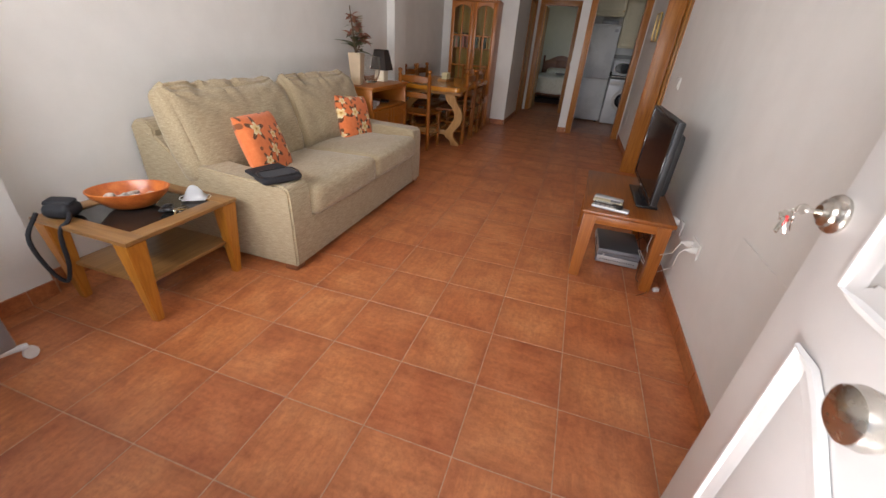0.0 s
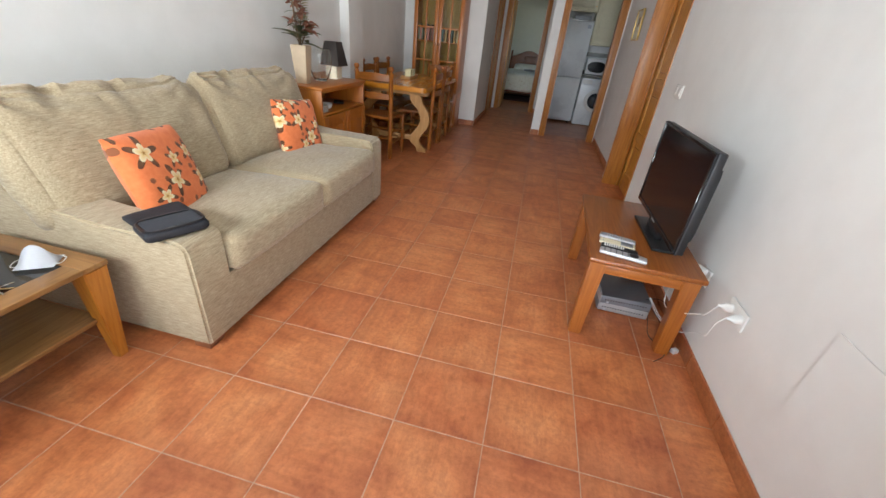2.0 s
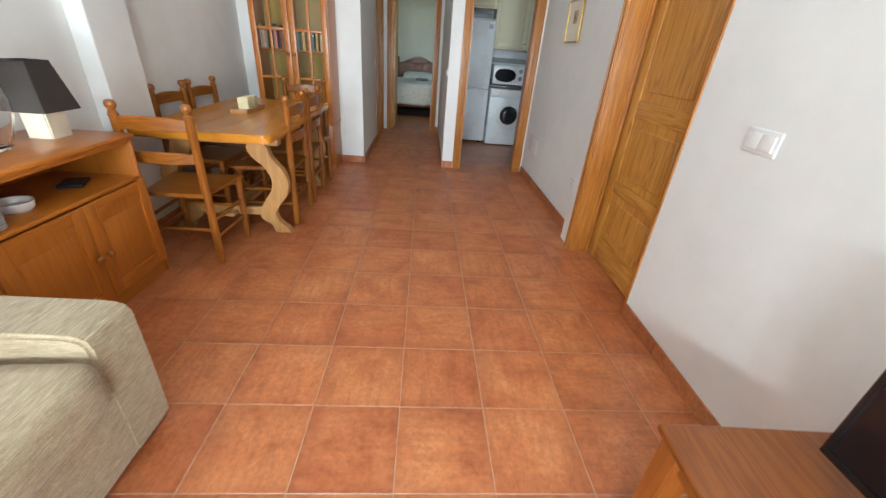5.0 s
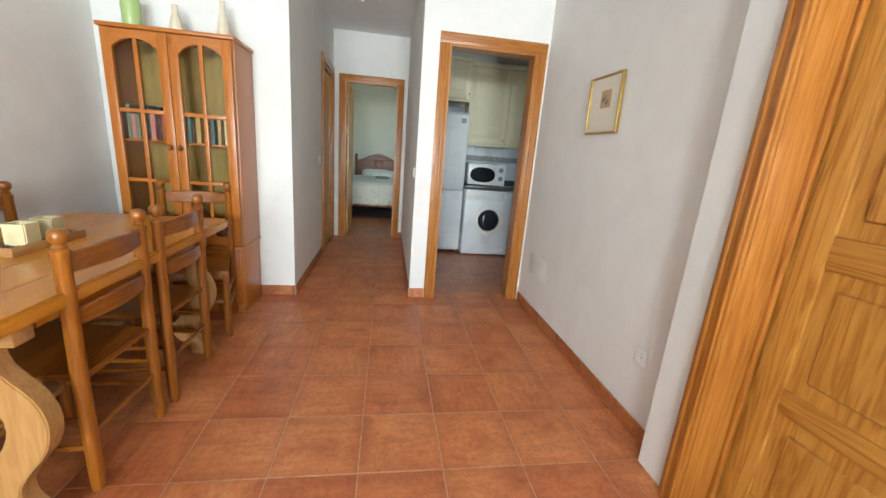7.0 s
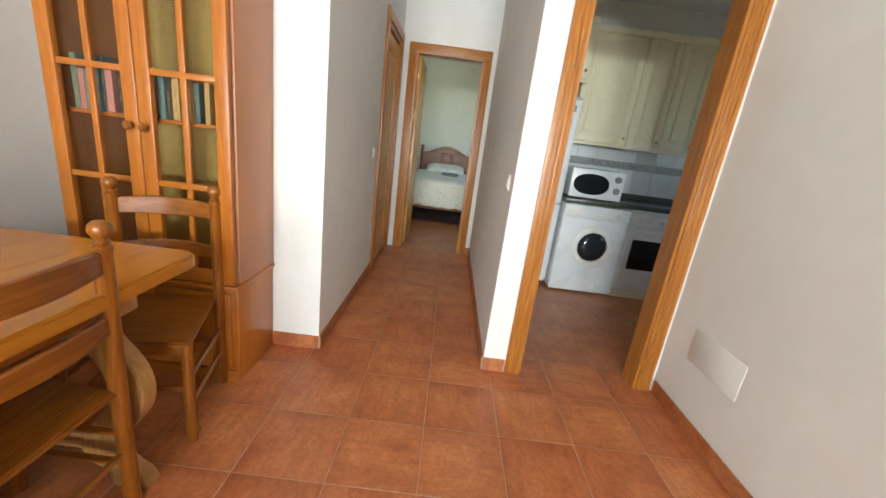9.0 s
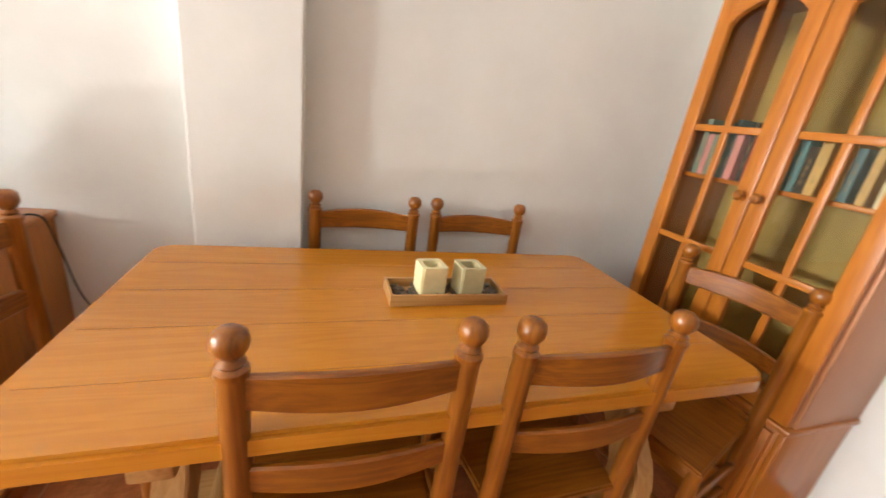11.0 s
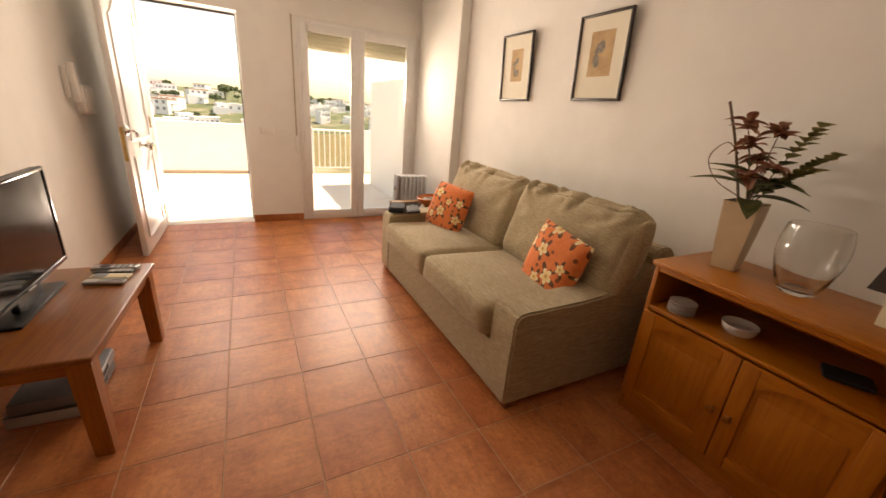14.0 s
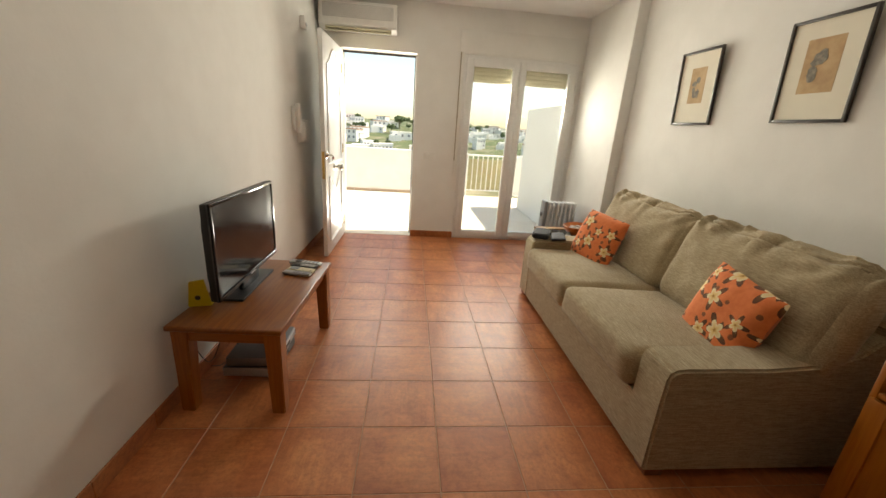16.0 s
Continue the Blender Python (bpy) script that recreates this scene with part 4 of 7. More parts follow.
def candle_tray():
    t = thing("candle_tray", (-1.818, 5.662, 0.75), 0, "pale wooden tray of pebbles on the dining table", "tray")
    a, b, h = 0.062, 0.178, 0.034
    part("tray_base", box(-a, a, -b, b, 0.0, 0.008, 0.002), wood("bare", "y"), t)
    for r in ((-a, -a + 0.009, -b, b), (a - 0.009, a, -b, b), (-a + 0.009, a - 0.009, -b, -b + 0.009), (-a + 0.009, a - 0.009, b - 0.009, b)):
        part("tray_side", box(*r, 0.004, h, 0.0015), wood("bare", "y"), t)
    rnd = random.Random(4)
    bm = bmesh.new()
    for i in range(95):
        p = bmesh.new()
        bmesh.ops.create_icosphere(p, subdivisions=1, radius=0.011 + 0.004 * rnd.random())
        add_to(bm, p, pose(rnd.uniform(-0.045, 0.045), rnd.uniform(-0.16, 0.16), 0.014 + 0.006 * rnd.random(), rnd.random() * 360, 0, rnd.random() * 360) @ Matrix.Diagonal((1, 0.8, 0.55, 1)))
    part("pebbles", bm, plain("dark_pebble", (0.10, 0.075, 0.05), 0.5, 0, 0.5, 40), t, "small dark pebbles", kind="stuff")
    return t


candle_tray()
for y, m, lab in ((5.632, M_CANDLE, "square cream pillar candle in the tray"), (5.752, M_CANDLE2, "square olive pillar candle in the tray")):
    t = thing("candle", (-1.818, y - 0.023, 0.768), 4, lab, "candle", "candles in the tray")
    w, h = 0.038, 0.088
    bm = square_lathe([(w, 0), (w, h), (w * 0.66, h - 0.001), (w * 0.6, h - 0.03), (w * 0.3, h - 0.04), (0.001, h - 0.04)], (0, 0, 0), 0.004)
    part("wax", bm, m, t)
    part("wick", tube([(0, 0, h - 0.042), (0.002, 0, h - 0.026)], 0.0012, 5), M_BLACK, t, "burnt wick")


def sideboard():
    t = thing("sideboard", (-2.362, 3.605, 0), 0, "varnished pine sideboard with open shelf over two arched doors", "cabinet")
    D, L, H = 0.447, 0.855, 0.80
    x, y, z = wood("pine", "x"), wood("pine", "y"), wood("pine", "z")
    part("worktop", box(-0.005, D + 0.012, -0.012, L + 0.012, H - 0.024, H, 0.007), y, t)
    for y0 in (0.0, L - 0.02):
        part("side_panel", box(0, D - 0.005, y0, y0 + 0.02, 0, H - 0.024, 0.002), z, t)
    part("back_panel", box(0.002, 0.012, 0.02, L - 0.02, 0.03, H - 0.024), z, t)
    part("shelf", box(0.012, D - 0.006, 0.02, L - 0.02, 0.566, 0.585, 0.003), y, t)
    part("plinth", box(0.02, D - 0.012, 0.02, L - 0.02, 0.0, 0.085, 0.002), y, t)
    part("frieze", box(D - 0.026, D - 0.006, 0.02, L - 0.02, H - 0.048, H - 0.024, 0.003), y, t)
    for k, (a, b) in enumerate(((0.012, L / 2 - 0.002), (L / 2 + 0.002, L - 0.012))):
        door = thing_part("door", t)
        z0, z1, s = 0.088, 0.562, 0.062
        part("door_stile", box(D - 0.006, D + 0.012, a, a + s, z0, z1, 0.003), z, door)
        part("door_stile", box(D - 0.006, D + 0.012, b - s, b, z0, z1, 0.003), z, door)
        part("door_rail", box(D - 0.006, D + 0.0115, a + s, b - s, z0, z0 + s, 0.003), y, door)
        arch = [(a + s, z1), (b - s, z1)]
        for i in range(11):
            u = i / 10
            arch.append((b - s - (b - a - 2 * s) * u, z1 - 0.085 + 0.055 * math.sin(math.pi * u) ** 0.8))
        part("door_rail", prism(arch, "x", D - 0.006, D + 0.0115, 0.002), y, door)
        bm = box(D - 0.004, D + 0.002, a + s - 0.004, b - s + 0.004, z0 + s - 0.004, z1 - 0.02)
        add_to(bm, box(D + 0.0, D + 0.0045, a + s + 0.02, b - s - 0.02, z0 + s + 0.02, z1 - 0.105, 0.0025, 2))
        part("door_panel", bm, z, door)
        ky = b - 0.03 if k == 0 else a + 0.03
        kn = part("knob", lathe([(0.008, 0), (0.008, 0.012), (0.015, 0.018), (0.017, 0.026), (0.012, 0.034), (0, 0.036)], 16), wood("chair", "z"), door, "turned wooden knob")
        kn.matrix_basis = pose(D + 0.012, ky, 0.315, 0, 90, 0)
    return t


def thing_part(name, parent):
    ob = new(name)
    ob.empty_display_size = 0.02
    ob.parent = parent
    return ob


sideboard()


def glazed_cabinet():
    t = thing("display_cabinet", (-2.122, 6.70, 0), 0, "tall varnished pine display cabinet with arched glazed doors and books", "cabinet")
    W, D, H, ZB = 0.735, 0.345, 1.845, 0.475
    x, y, z = wood("pine", "x"), wood("pine", "y"), wood("pine", "z")
    red = plain("reddish_side_veneer", (0.46, 0.20, 0.09), 0.4, 0, 0.08, 3)
    part("base_front", box(0.02, W - 0.02, 0.0, 0.02, 0.05, ZB, 0.003), z, t)
    part("base_side", box(0, 0.02, 0.0, D, 0, ZB, 0.003), z, t)
    part("base_side", box(W - 0.02, W, 0.0, D, 0, ZB, 0.003), z, t)
    part("plinth", box(0.005, W - 0.005, -0.014, 0.01, 0, 0.055, 0.004), x, t)
    for a, b in ((0.03, W / 2 - 0.003), (W / 2 + 0.003, W - 0.03)):
        bm = box(a, b, -0.015, 0.001, 0.07, ZB - 0.02, 0.003)
        add_to(bm, box(a + 0.055, b - 0.055, -0.022, -0.012, 0.13, ZB - 0.08, 0.006, 1))
        base_door = part("base_door", bm, z, t)
        part("knob", lathe([(0.007, 0), (0.015, 0.016), (0.01, 0.03), (0, 0.032)], 14), wood("chair", "z"), base_door).matrix_basis = pose((b - 0.03) if a < 0.1 else (a + 0.03), -0.015, 0.36, 90, 0, 0)
    part("waist_moulding", box(-0.012, W + 0.012, -0.022, D, ZB, ZB + 0.022, 0.007), x, t)
    part("side_panel", box(W - 0.02, W + 0.004, 0.016, D, ZB + 0.022, H - 0.025, 0.002), red, t, "reddish veneered side panel")
    part("side_panel", box(-0.004, 0.02, 0.016, D, ZB + 0.022, H - 0.025, 0.002), red, t)
    part("back_panel", box(0.02, W - 0.02, D - 0.012, D - 0.002, ZB, H), plain("olive_back_board", (0.42, 0.31, 0.12), 0.6, 0, 0.15, 6), t)
    part("cornice", box(-0.016, W + 0.016, -0.022, D, H - 0.025, H, 0.007), x, t)
    for zz in (1.175,):
        part("shelf", box(0.02, W - 0.02, 0.03, D - 0.012, zz - 0.008, zz + 0.008, 0.002), x, t)
    part("bottom_shelf", box(0.02, W - 0.02, 0.02, D - 0.012, ZB + 0.02, ZB + 0.035), x, t)
    for k, (a, b) in enumerate(((0.004, W / 2 - 0.002), (W / 2 + 0.002, W - 0.004))):
        door = thing_part("glazed_door", t)
        z0, z1, s = ZB + 0.026, H - 0.03, 0.055
        part("door_stile", box(a, a + s, -0.018, 0.008, z0, z1, 0.004), z, door)
        part("door_stile", box(b - s, b, -0.018, 0.008, z0, z1, 0.004), z, door)
        part("door_rail", box(a + s, b - s, -0.0165, 0.008, z0, z0 + 0.065, 0.003), x, door)
        arch = [(a + s, z1), (b - s, z1)]
        for i in range(13):
            u = i / 12
            arch.append((b - s - (b - a - 2 * s) * u, z1 - 0.105 + 0.06 * math.sin(math.pi * u) ** 0.7))
        part("door_rail", prism(arch, "y", -0.0165, 0.008, 0.002), x, door)
        mx = (a + b) / 2
        part("glazing_bar", box(mx - 0.012, mx + 0.012, -0.012, 0.004, z0 + 0.06, z1 - 0.03, 0.003), z, door)
        for zz in (0.925, 1.355):
            part("glazing_bar", box(a + s, b - s, -0.013, 0.003, zz - 0.012, zz + 0.012, 0.003), x, door)
        gl = part("glass_pane", box(a + s - 0.006, b - s + 0.006, 0.009, 0.012, z0 + 0.05, z1 - 0.02), M_AMBER, door, "faintly amber glass")
        gl.visible_shadow = False
        kx = b - s / 2 if k == 0 else a + s / 2
        kn = part("knob", lathe([(0.008, 0), (0.008, 0.01), (0.016, 0.017), (0.018, 0.025), (0.012, 0.034), (0, 0.036)], 16), wood("chair", "z"), door, "dark turned knob")
        kn.matrix_basis = pose(kx, -0.018, 1.145, 90, 0, 0)
    return t


glazed_cabinet()
rnd = random.Random(11)
BOOKC = [(0.06, 0.10, 0.22), (0.66, 0.60, 0.50), (0.05, 0.07, 0.09), (0.42, 0.07, 0.07), (0.72, 0.70, 0.66), (0.10, 0.26, 0.38), (0.52, 0.36, 0.18), (0.18, 0.24, 0.25), (0.58, 0.25, 0.32), (0.03, 0.03, 0.04), (0.08, 0.17, 0.26)]


def book(x, y, z, w, h, d, lean, color, words=""):
    t = thing("book", (x, y, z), 0, "paperback book standing on the cabinet shelf", "book", "books in the cabinet")
    t.matrix_basis = pose(x, y, z, 0, lean, 0)
    c = plain("cover_%02x%02x%02x" % tuple(int(255 * v) for v in color), color, 0.45, 0, 0.08)
    part("cover", boxes((0, 0.0015, 0, d, 0, h), (w - 0.0015, w, 0, d, 0, h), (0, w, -0.0015, 0.0005, 0, h)), c, t)
    part("pages", box(0.0015, w - 0.0015, 0.001, d - 0.004, 0.003, h - 0.003), M_PAPER, t)
    bar = M_TAN if sum(color) < 0.7 else M_GREYINK
    n = 2 + int(h * 17) % 3
    for k in range(n):
        z0 = h * (0.2 + 0.6 * k / n)
        part("spine_title", box(w * 0.44, w * 0.56, -0.0021, -0.001, z0, z0 + h * 0.34 / n), bar, t)
    return t


for x0, x1, zz in ((-2.06, -1.80, 1.183), (-1.72, -1.45, 1.183),):
    x = x0
    while x < x1:
        w = rnd.uniform(0.015, 0.032)
        if rnd.random() < 0.12:
            x += 0.02
        book(x, 6.745, zz, w, rnd.uniform(0.14, 0.215) if x < -1.75 else rnd.uniform(0.145, 0.185), 0.11, 0, BOOKC[rnd.randrange(len(BOOKC))])
        x += w + 0.002
t = thing("tea_bowl", (-1.52, 6.84, 0.515), 0, "pale ceramic bowl on the lower cabinet shelf", "bowl")
part("bowl_body", lathe([(0.03, 0), (0.055, 0.03), (0.06, 0.07), (0.055, 0.07), (0.05, 0.035), (0, 0.012)], 20), M_CHINA, t)
for x, m, prof, lab in ((-2.04, plain("green_glass_paint", (0.42, 0.55, 0.22), 0.3), [(0.04, 0), (0.05, 0.04), (0.055, 0.15), (0.045, 0.2), (0.038, 0.2), (0.045, 0.14), (0, 0.02)], "pale green vase on top of the cabinet"),
                        (-1.785, M_CERAMIC, [(0.03, 0), (0.042, 0.04), (0.03, 0.1), (0.016, 0.14), (0.02, 0.18), (0.014, 0.18), (0.01, 0.14), (0, 0.1)], "cream bottle vase on top of the cabinet"),
                        (-1.50, M_CERAMIC, [(0.03, 0), (0.038, 0.03), (0.03, 0.12), (0.014, 0.2), (0.016, 0.24), (0.01, 0.24), (0.008, 0.2), (0, 0.15)], "slim cream bottle vase on top of the cabinet")):
    t = thing("vase", (x, 6.88, 1.845), 0, lab, "vase", "vases on the cabinet")
    part("vase_body", lathe(prof, 22), m, t)


def ears(bm, w, h):
    """Pulls the upper corners of a back cushion out and dents its top edge, with creases running from the corners."""
    for v in bm.verts:
        u, t = v.co.y / (w / 2), v.co.z / (h / 2)
        if t > 0:
            v.co.x *= 1 - 0.42 * min(1.0, t) ** 2.5
            v.co.z += 0.03 * abs(u) ** 5 * t - 0.016 * (1 - u * u) * t ** 4
            ripple = noise.noise((u * 7.0, t * 1.2, w * 9)) + 0.6 * noise.noise((u * 15.0, t * 2.0, 2.0))
            v.co.x += 0.036 * ripple * min(1.0, t) ** 3
            v.co.z += 0.014 * ripple * min(1.0, t) ** 4
        for s in (-1, 1):
            d = math.hypot((u - s) * 0.8, t - 1)
            a = math.atan2(1 - t, abs(u - s) * 0.8 + 1e-4)
            v.co.x += 0.013 * math.sin(a * 13 + s) * math.exp(-d * 2.2) * min(1, d * 4) * (1 if v.co.x > 0 else 0)
    return bm


def sofa():
    t = thing("sofa", (-2.355, 1.518, 0), 0, "beige chenille two-seat sofa with loose cushions", "sofa")
    L, D = 1.915, 1.038
    F = M_SOFA
    c = lambda bm, x, y, z, m=None: add_to(bmesh.new(), bm, Matrix.Translation((x, y, z)) @ (m or Matrix.Identity(4)))
    part("seat_base", c(block(D - 0.012, L - 0.02, 0.265, 0.012, 10, 0.002), D / 2 + 0.002, L / 2, 0.166), F, t)
    part("back_frame", prism_round([(0.0, 0.05), (0.16, 0.05), (0.17, 0.72), (0.13, 0.76), (0.05, 0.76), (0.0, 0.72)], 0.004, L - 0.004), F, t)
    for y0, s in ((0.0, 1), (L - 0.185, -1)):
        prof = [(0.02, 0.033), (D, 0.033), (D + 0.002, 0.30), (D, 0.49), (D - 0.02, 0.518), (D - 0.06, 0.527), (0.62, 0.532), (0.42, 0.55), (0.26, 0.60), (0.17, 0.68), (0.10, 0.70), (0.02, 0.66)]
        part("arm", prism_round(prof, y0, y0 + 0.185), F, t)
    part("seat_cushion", c(block(0.80, 0.765, 0.185, 0.05, 20, 0.018, 1.3, 0.006), 0.675, 0.57, 0.37, pose(0, 0, 0, 0, -2, 0)), F, t)
    part("seat_cushion", c(block(0.80, 0.765, 0.185, 0.05, 20, 0.018, 5.1, 0.006), 0.675, 1.335, 0.37, pose(0, 0, 0, 0, -2, 0)), F, t)
    for y, sd, w in ((0.472, 2.2, 0.945), (1.43, 7.9, 0.945)):
        m = pose(0, 0, 0, 0, -18, 0)
        bm = ears(block(0.21, w, 0.545, 0.085, 34, 0.052, sd, 0.012), w, 0.545)
        cu = part("back_cushion", c(bm, 0.325, y, 0.672, m), F, t)
    for x in (0.06, D - 0.06):
        for y in (0.05, L - 0.05):
            part("foot", box(x - 0.04, x + 0.04, y - 0.04, y + 0.04, 0, 0.036, 0.004), wood("bed", "z"), t, "dark wooden block foot")
    return t


def prism_round(prof, y0, y1):
    bm = prism([(p[0], p[1]) for p in prof], "y", y0, y1)
    bmesh.ops.bevel(bm, geom=bm.edges[:], offset=0.011, segments=3, affect='EDGES', clamp_overlap=True)
    return bm


sofa()


def throw_cushion(at, along, up, seed):
    """A square cushion leaning with its edge along one way and its face tilted back."""
    t = thing("throw_cushion", at, 0, "orange cotton throw cushion printed with cream flowers and dark leaves", "cushion", "cushions on the sofa")
    a = Vector(along).normalized()
    n = a.cross(Vector(up)).normalized()
    t.matrix_basis = Matrix.Translation(at) @ Matrix((a, n.cross(a), n)).transposed().to_4x4()
    part("cover", pillow(0.42, 0.40, 0.13, 24, 3.2, 0.5, 0.007, seed), M_FLORAL, t)


throw_cushion((-1.755, 1.888, 0.603), (-0.22, 0.96, -0.06), (-0.33, -0.08, 0.95), 0.0)
throw_cushion((-1.822, 3.08, 0.582), (0.10, 0.99, -0.10), (-0.27, 0.02, 0.96), 3.3)


# ---- living room things ----
def leg_taper(x, y, h, top, foot, dx, dy):
    """A square leg, wide at the top, with its foot drawn outwards."""
    bm = bmesh.new()
    a = [bm.verts.new((x + dx + sx * foot, y + dy + sy * foot, 0)) for sx, sy in ((-1, -1), (1, -1), (1, 1), (-1, 1))]
    b = [bm.verts.new((x + sx * top, y + sy * top, h)) for sx, sy in ((-1, -1), (1, -1), (1, 1), (-1, 1))]
    for i in range(4):
        bm.faces.new((a[i], a[(i + 1) % 4], b[(i + 1) % 4], b[i]))
    bm.faces.new(a[::-1])
    bm.faces.new(b)
    bmesh.ops.bevel(bm, geom=bm.edges[:], offset=0.004, segments=2, affect='EDGES')
    return bm


def coffee_table():
    t = thing("coffee_table", (-1.893, 1.153, 0), 0, "square oak side table with smoked glass inset and lower shelf", "table")
    a, H = 0.293, 0.445
    xt, yt, z = wood("oak", "x"), wood("oak", "y"), wood("honey_oak", "z")
    w = 0.085
    part("top_rail", box(-a, a, -a, -a + w, H - 0.02, H, 0.003), xt, t)
    part("top_rail", box(-a, a, a - w, a, H - 0.02, H, 0.003), xt, t)
    part("top_rail", box(-a, -a + w, -a + w, a - w, H - 0.02, H, 0.003), yt, t)
    part("top_rail", box(a - w, a, -a + w, a - w, H - 0.02, H, 0.003), yt, t)
    part("glass_inset", box(-a + w, a - w, -a + w, a - w, H - 0.014, H - 0.006), plain("smoked_glass_top", (0.02, 0.018, 0.016), 0.06, 0, 0.1), t, "dark smoked glass")
    for sx in (-1, 1):
        for sy in (-1, 1):
            part("leg", leg_taper(sx * (a - 0.045), sy * (a - 0.045), H - 0.02, 0.042, 0.019, sx * -0.006, sy * -0.006), z, t)
    part("lower_shelf", box(-a + 0.055, a - 0.055, -a + 0.055, a - 0.055, 0.185, 0.205, 0.004), yt, t)
    return t


coffee_table()
t = thing("fruit_bowl", (-1.93, 1.145, 0.445), 40, "shallow oval orange wooden bowl holding beach stones", "bowl")
part("bowl_body", lathe([(0.07, 0), (0.10, 0.012), (0.158, 0.068), (0.17, 0.092), (0.163, 0.094), (0.148, 0.068), (0.09, 0.018), (0, 0.014)], 32, (0, 0, 0), (1.0, 0.72)), M_BOWL, t)
rnd = random.Random(3)
for i in range(12):
    a = rnd.random() * 6.28
    r = 0.085 * math.sqrt(rnd.random())
    m = Matrix.Translation((-1.93, 1.145, 0)) @ pose(0, 0, 0, 0, 0, 40) @ pose(r * math.cos(a) * 1.1, 0.7 * r * math.sin(a), 0.481 + 0.016 * rnd.random() + 0.15 * r, rnd.random() * 40, 0, rnd.random() * 360) @ Matrix.Diagonal((1, 0.75, 0.5, 1))
    bm = bmesh.new()
    bmesh.ops.create_icosphere(bm, subdivisions=2, radius=rnd.uniform(0.022, 0.036))
    for v in bm.verts:
        v.co *= 1 + 0.15 * noise.noise(v.co * 30 + Vector((i, 0, 0)))
    ob = part("beach_stone", bm, M_STONE, None)
    ob.matrix_basis = m
    tagged(ob, "smooth grey and white stone in the orange bowl", "stone", "stones in the bowl")
# face mask
bm = bmesh.new()
n = 12
g = [[bm.verts.new((0.055 * (2 * i / n - 1), 0.045 * (2 * j / n - 1), 0.07 * max(0, 1 - abs(2 * j / n - 1) * 1.1) * max(0.0, 1 - (2 * i / n - 1) ** 2) + 0.004 * noise.noise((i, j, 3)))) for j in range(n + 1)] for i in range(n + 1)]
for i in range(n):
    for j in range(n):
        bm.faces.new((g[i][j], g[i + 1][j], g[i + 1][j + 1], g[i][j + 1]))
bmesh.ops.solidify(bm, geom=bm.faces[:], thickness=0.0015)
t = thing("face_mask", (-1.765, 1.345, 0.449), 35, "white folded face mask lying on the table", "mask")
part("mask_body", bm, plain("white_nonwoven", (0.80, 0.80, 0.80), 0.85, 0, 0.03), t)
for s in (-1, 1):
    part("ear_loop", tube([(s * 0.052, 0.03, 0.004), (s * 0.07, 0.015, 0.003), (s * 0.068, -0.02, 0.003), (s * 0.052, -0.03, 0.004)], 0.0015, 6, 5), M_PLASTIC, t)
# car keys
t = thing("car_keys", (-1.742, 1.165, 0.445), 0, "black car key fob with metal keys on the table", "keys")
part("fob", add_to(bmesh.new(), pillow(0.06, 0.036, 0.018, 10, 4, 0.4), pose(0, 0, 0.011, 0, 0, 40)), M_BLACK, t)
part("fob", add_to(bmesh.new(), pillow(0.05, 0.03, 0.016, 10, 4, 0.4), pose(-0.03, 0.03, 0.012, 0, 8, 110)), M_BLACK, t)
part("key_ring", tube([(0.014 * math.cos(k * 0.7) + 0.03, 0.014 * math.sin(k * 0.7) + 0.02, 0.004) for k in range(10)], 0.0014, 6), M_STEEL, t)
for k in range(4):
    part("key", boxes((0, 0.045, -0.003, 0.003, 0.001, 0.003), (-0.016, 0.002, -0.009, 0.009, 0.001, 0.003), bevel=0.0006), M_STEEL if k % 2 else M_BRASS, t).matrix_basis = pose(0.035, 0.02, 0.001 + 0.003 * k, 0, 0, -50 + 42 * k)
# camera bag
t = thing("camera_bag", (-2.075, 0.935, 0.445), 25, "small black camera bag with strap hanging off the table", "bag")
part("bag_body", add_to(bmesh.new(), block(0.12, 0.10, 0.062, 0.026, 12, 0.006, 2.0, 0.008), pose(0, 0, 0.032)), M_CASE, t)
part("bag_flap", add_to(bmesh.new(), block(0.11, 0.06, 0.02, 0.009, 8, 0.003, 1.0, 0.005), pose(0, 0.01, 0.066, 8, 0, 0)), M_CASE, t)
part("strap", tube([(0.05, -0.03, 0.035), (0.07, -0.075, 0.012), (0.05, -0.115, -0.03), (0.03, -0.12, -0.19), (-0.0, -0.13, -0.27), (-0.04, -0.14, -0.2), (-0.08, -0.12, -0.06), (-0.075, -0.04, 0.03)], 0.009, 8, 8), M_CASE, t)
# open headphone case on the arm
t = thing("zip_case", (-1.49, 1.612, 0.531), 68, "open black zip case lying on the sofa arm", "case")
for y, rot, fill in ((0.062, (5, 0, 5), False), (-0.072, (0, 0, -3), True)):
    m = pose(0.01 if not fill else 0.0, y, 0.012 if not fill else 0.014, *rot)
    half = thing_part("case_half", t)
    half.matrix_basis = m
    bm = block(0.215, 0.135, 0.042, 0.018, 10, 0.002) if fill else block(0.21, 0.115, 0.022, 0.010, 10, 0.002)
    part("shell", add_to(bmesh.new(), bm, pose(0, 0, 0.008)), M_CASE, half)
    if not fill:
        continue
    part("lining", add_to(bmesh.new(), block(0.185, 0.105, 0.01, 0.004, 6), pose(0, 0, 0.027)), M_CASEIN, half)
    part("zip", tube([(0.103 * math.copysign(abs(math.cos(a)) ** 0.5, math.cos(a)), 0.064 * math.copysign(abs(math.sin(a)) ** 0.5, math.sin(a)), 0.03) for a in [k * math.pi / 16 for k in range(33)]], 0.004, 6), M_BLACK, half)


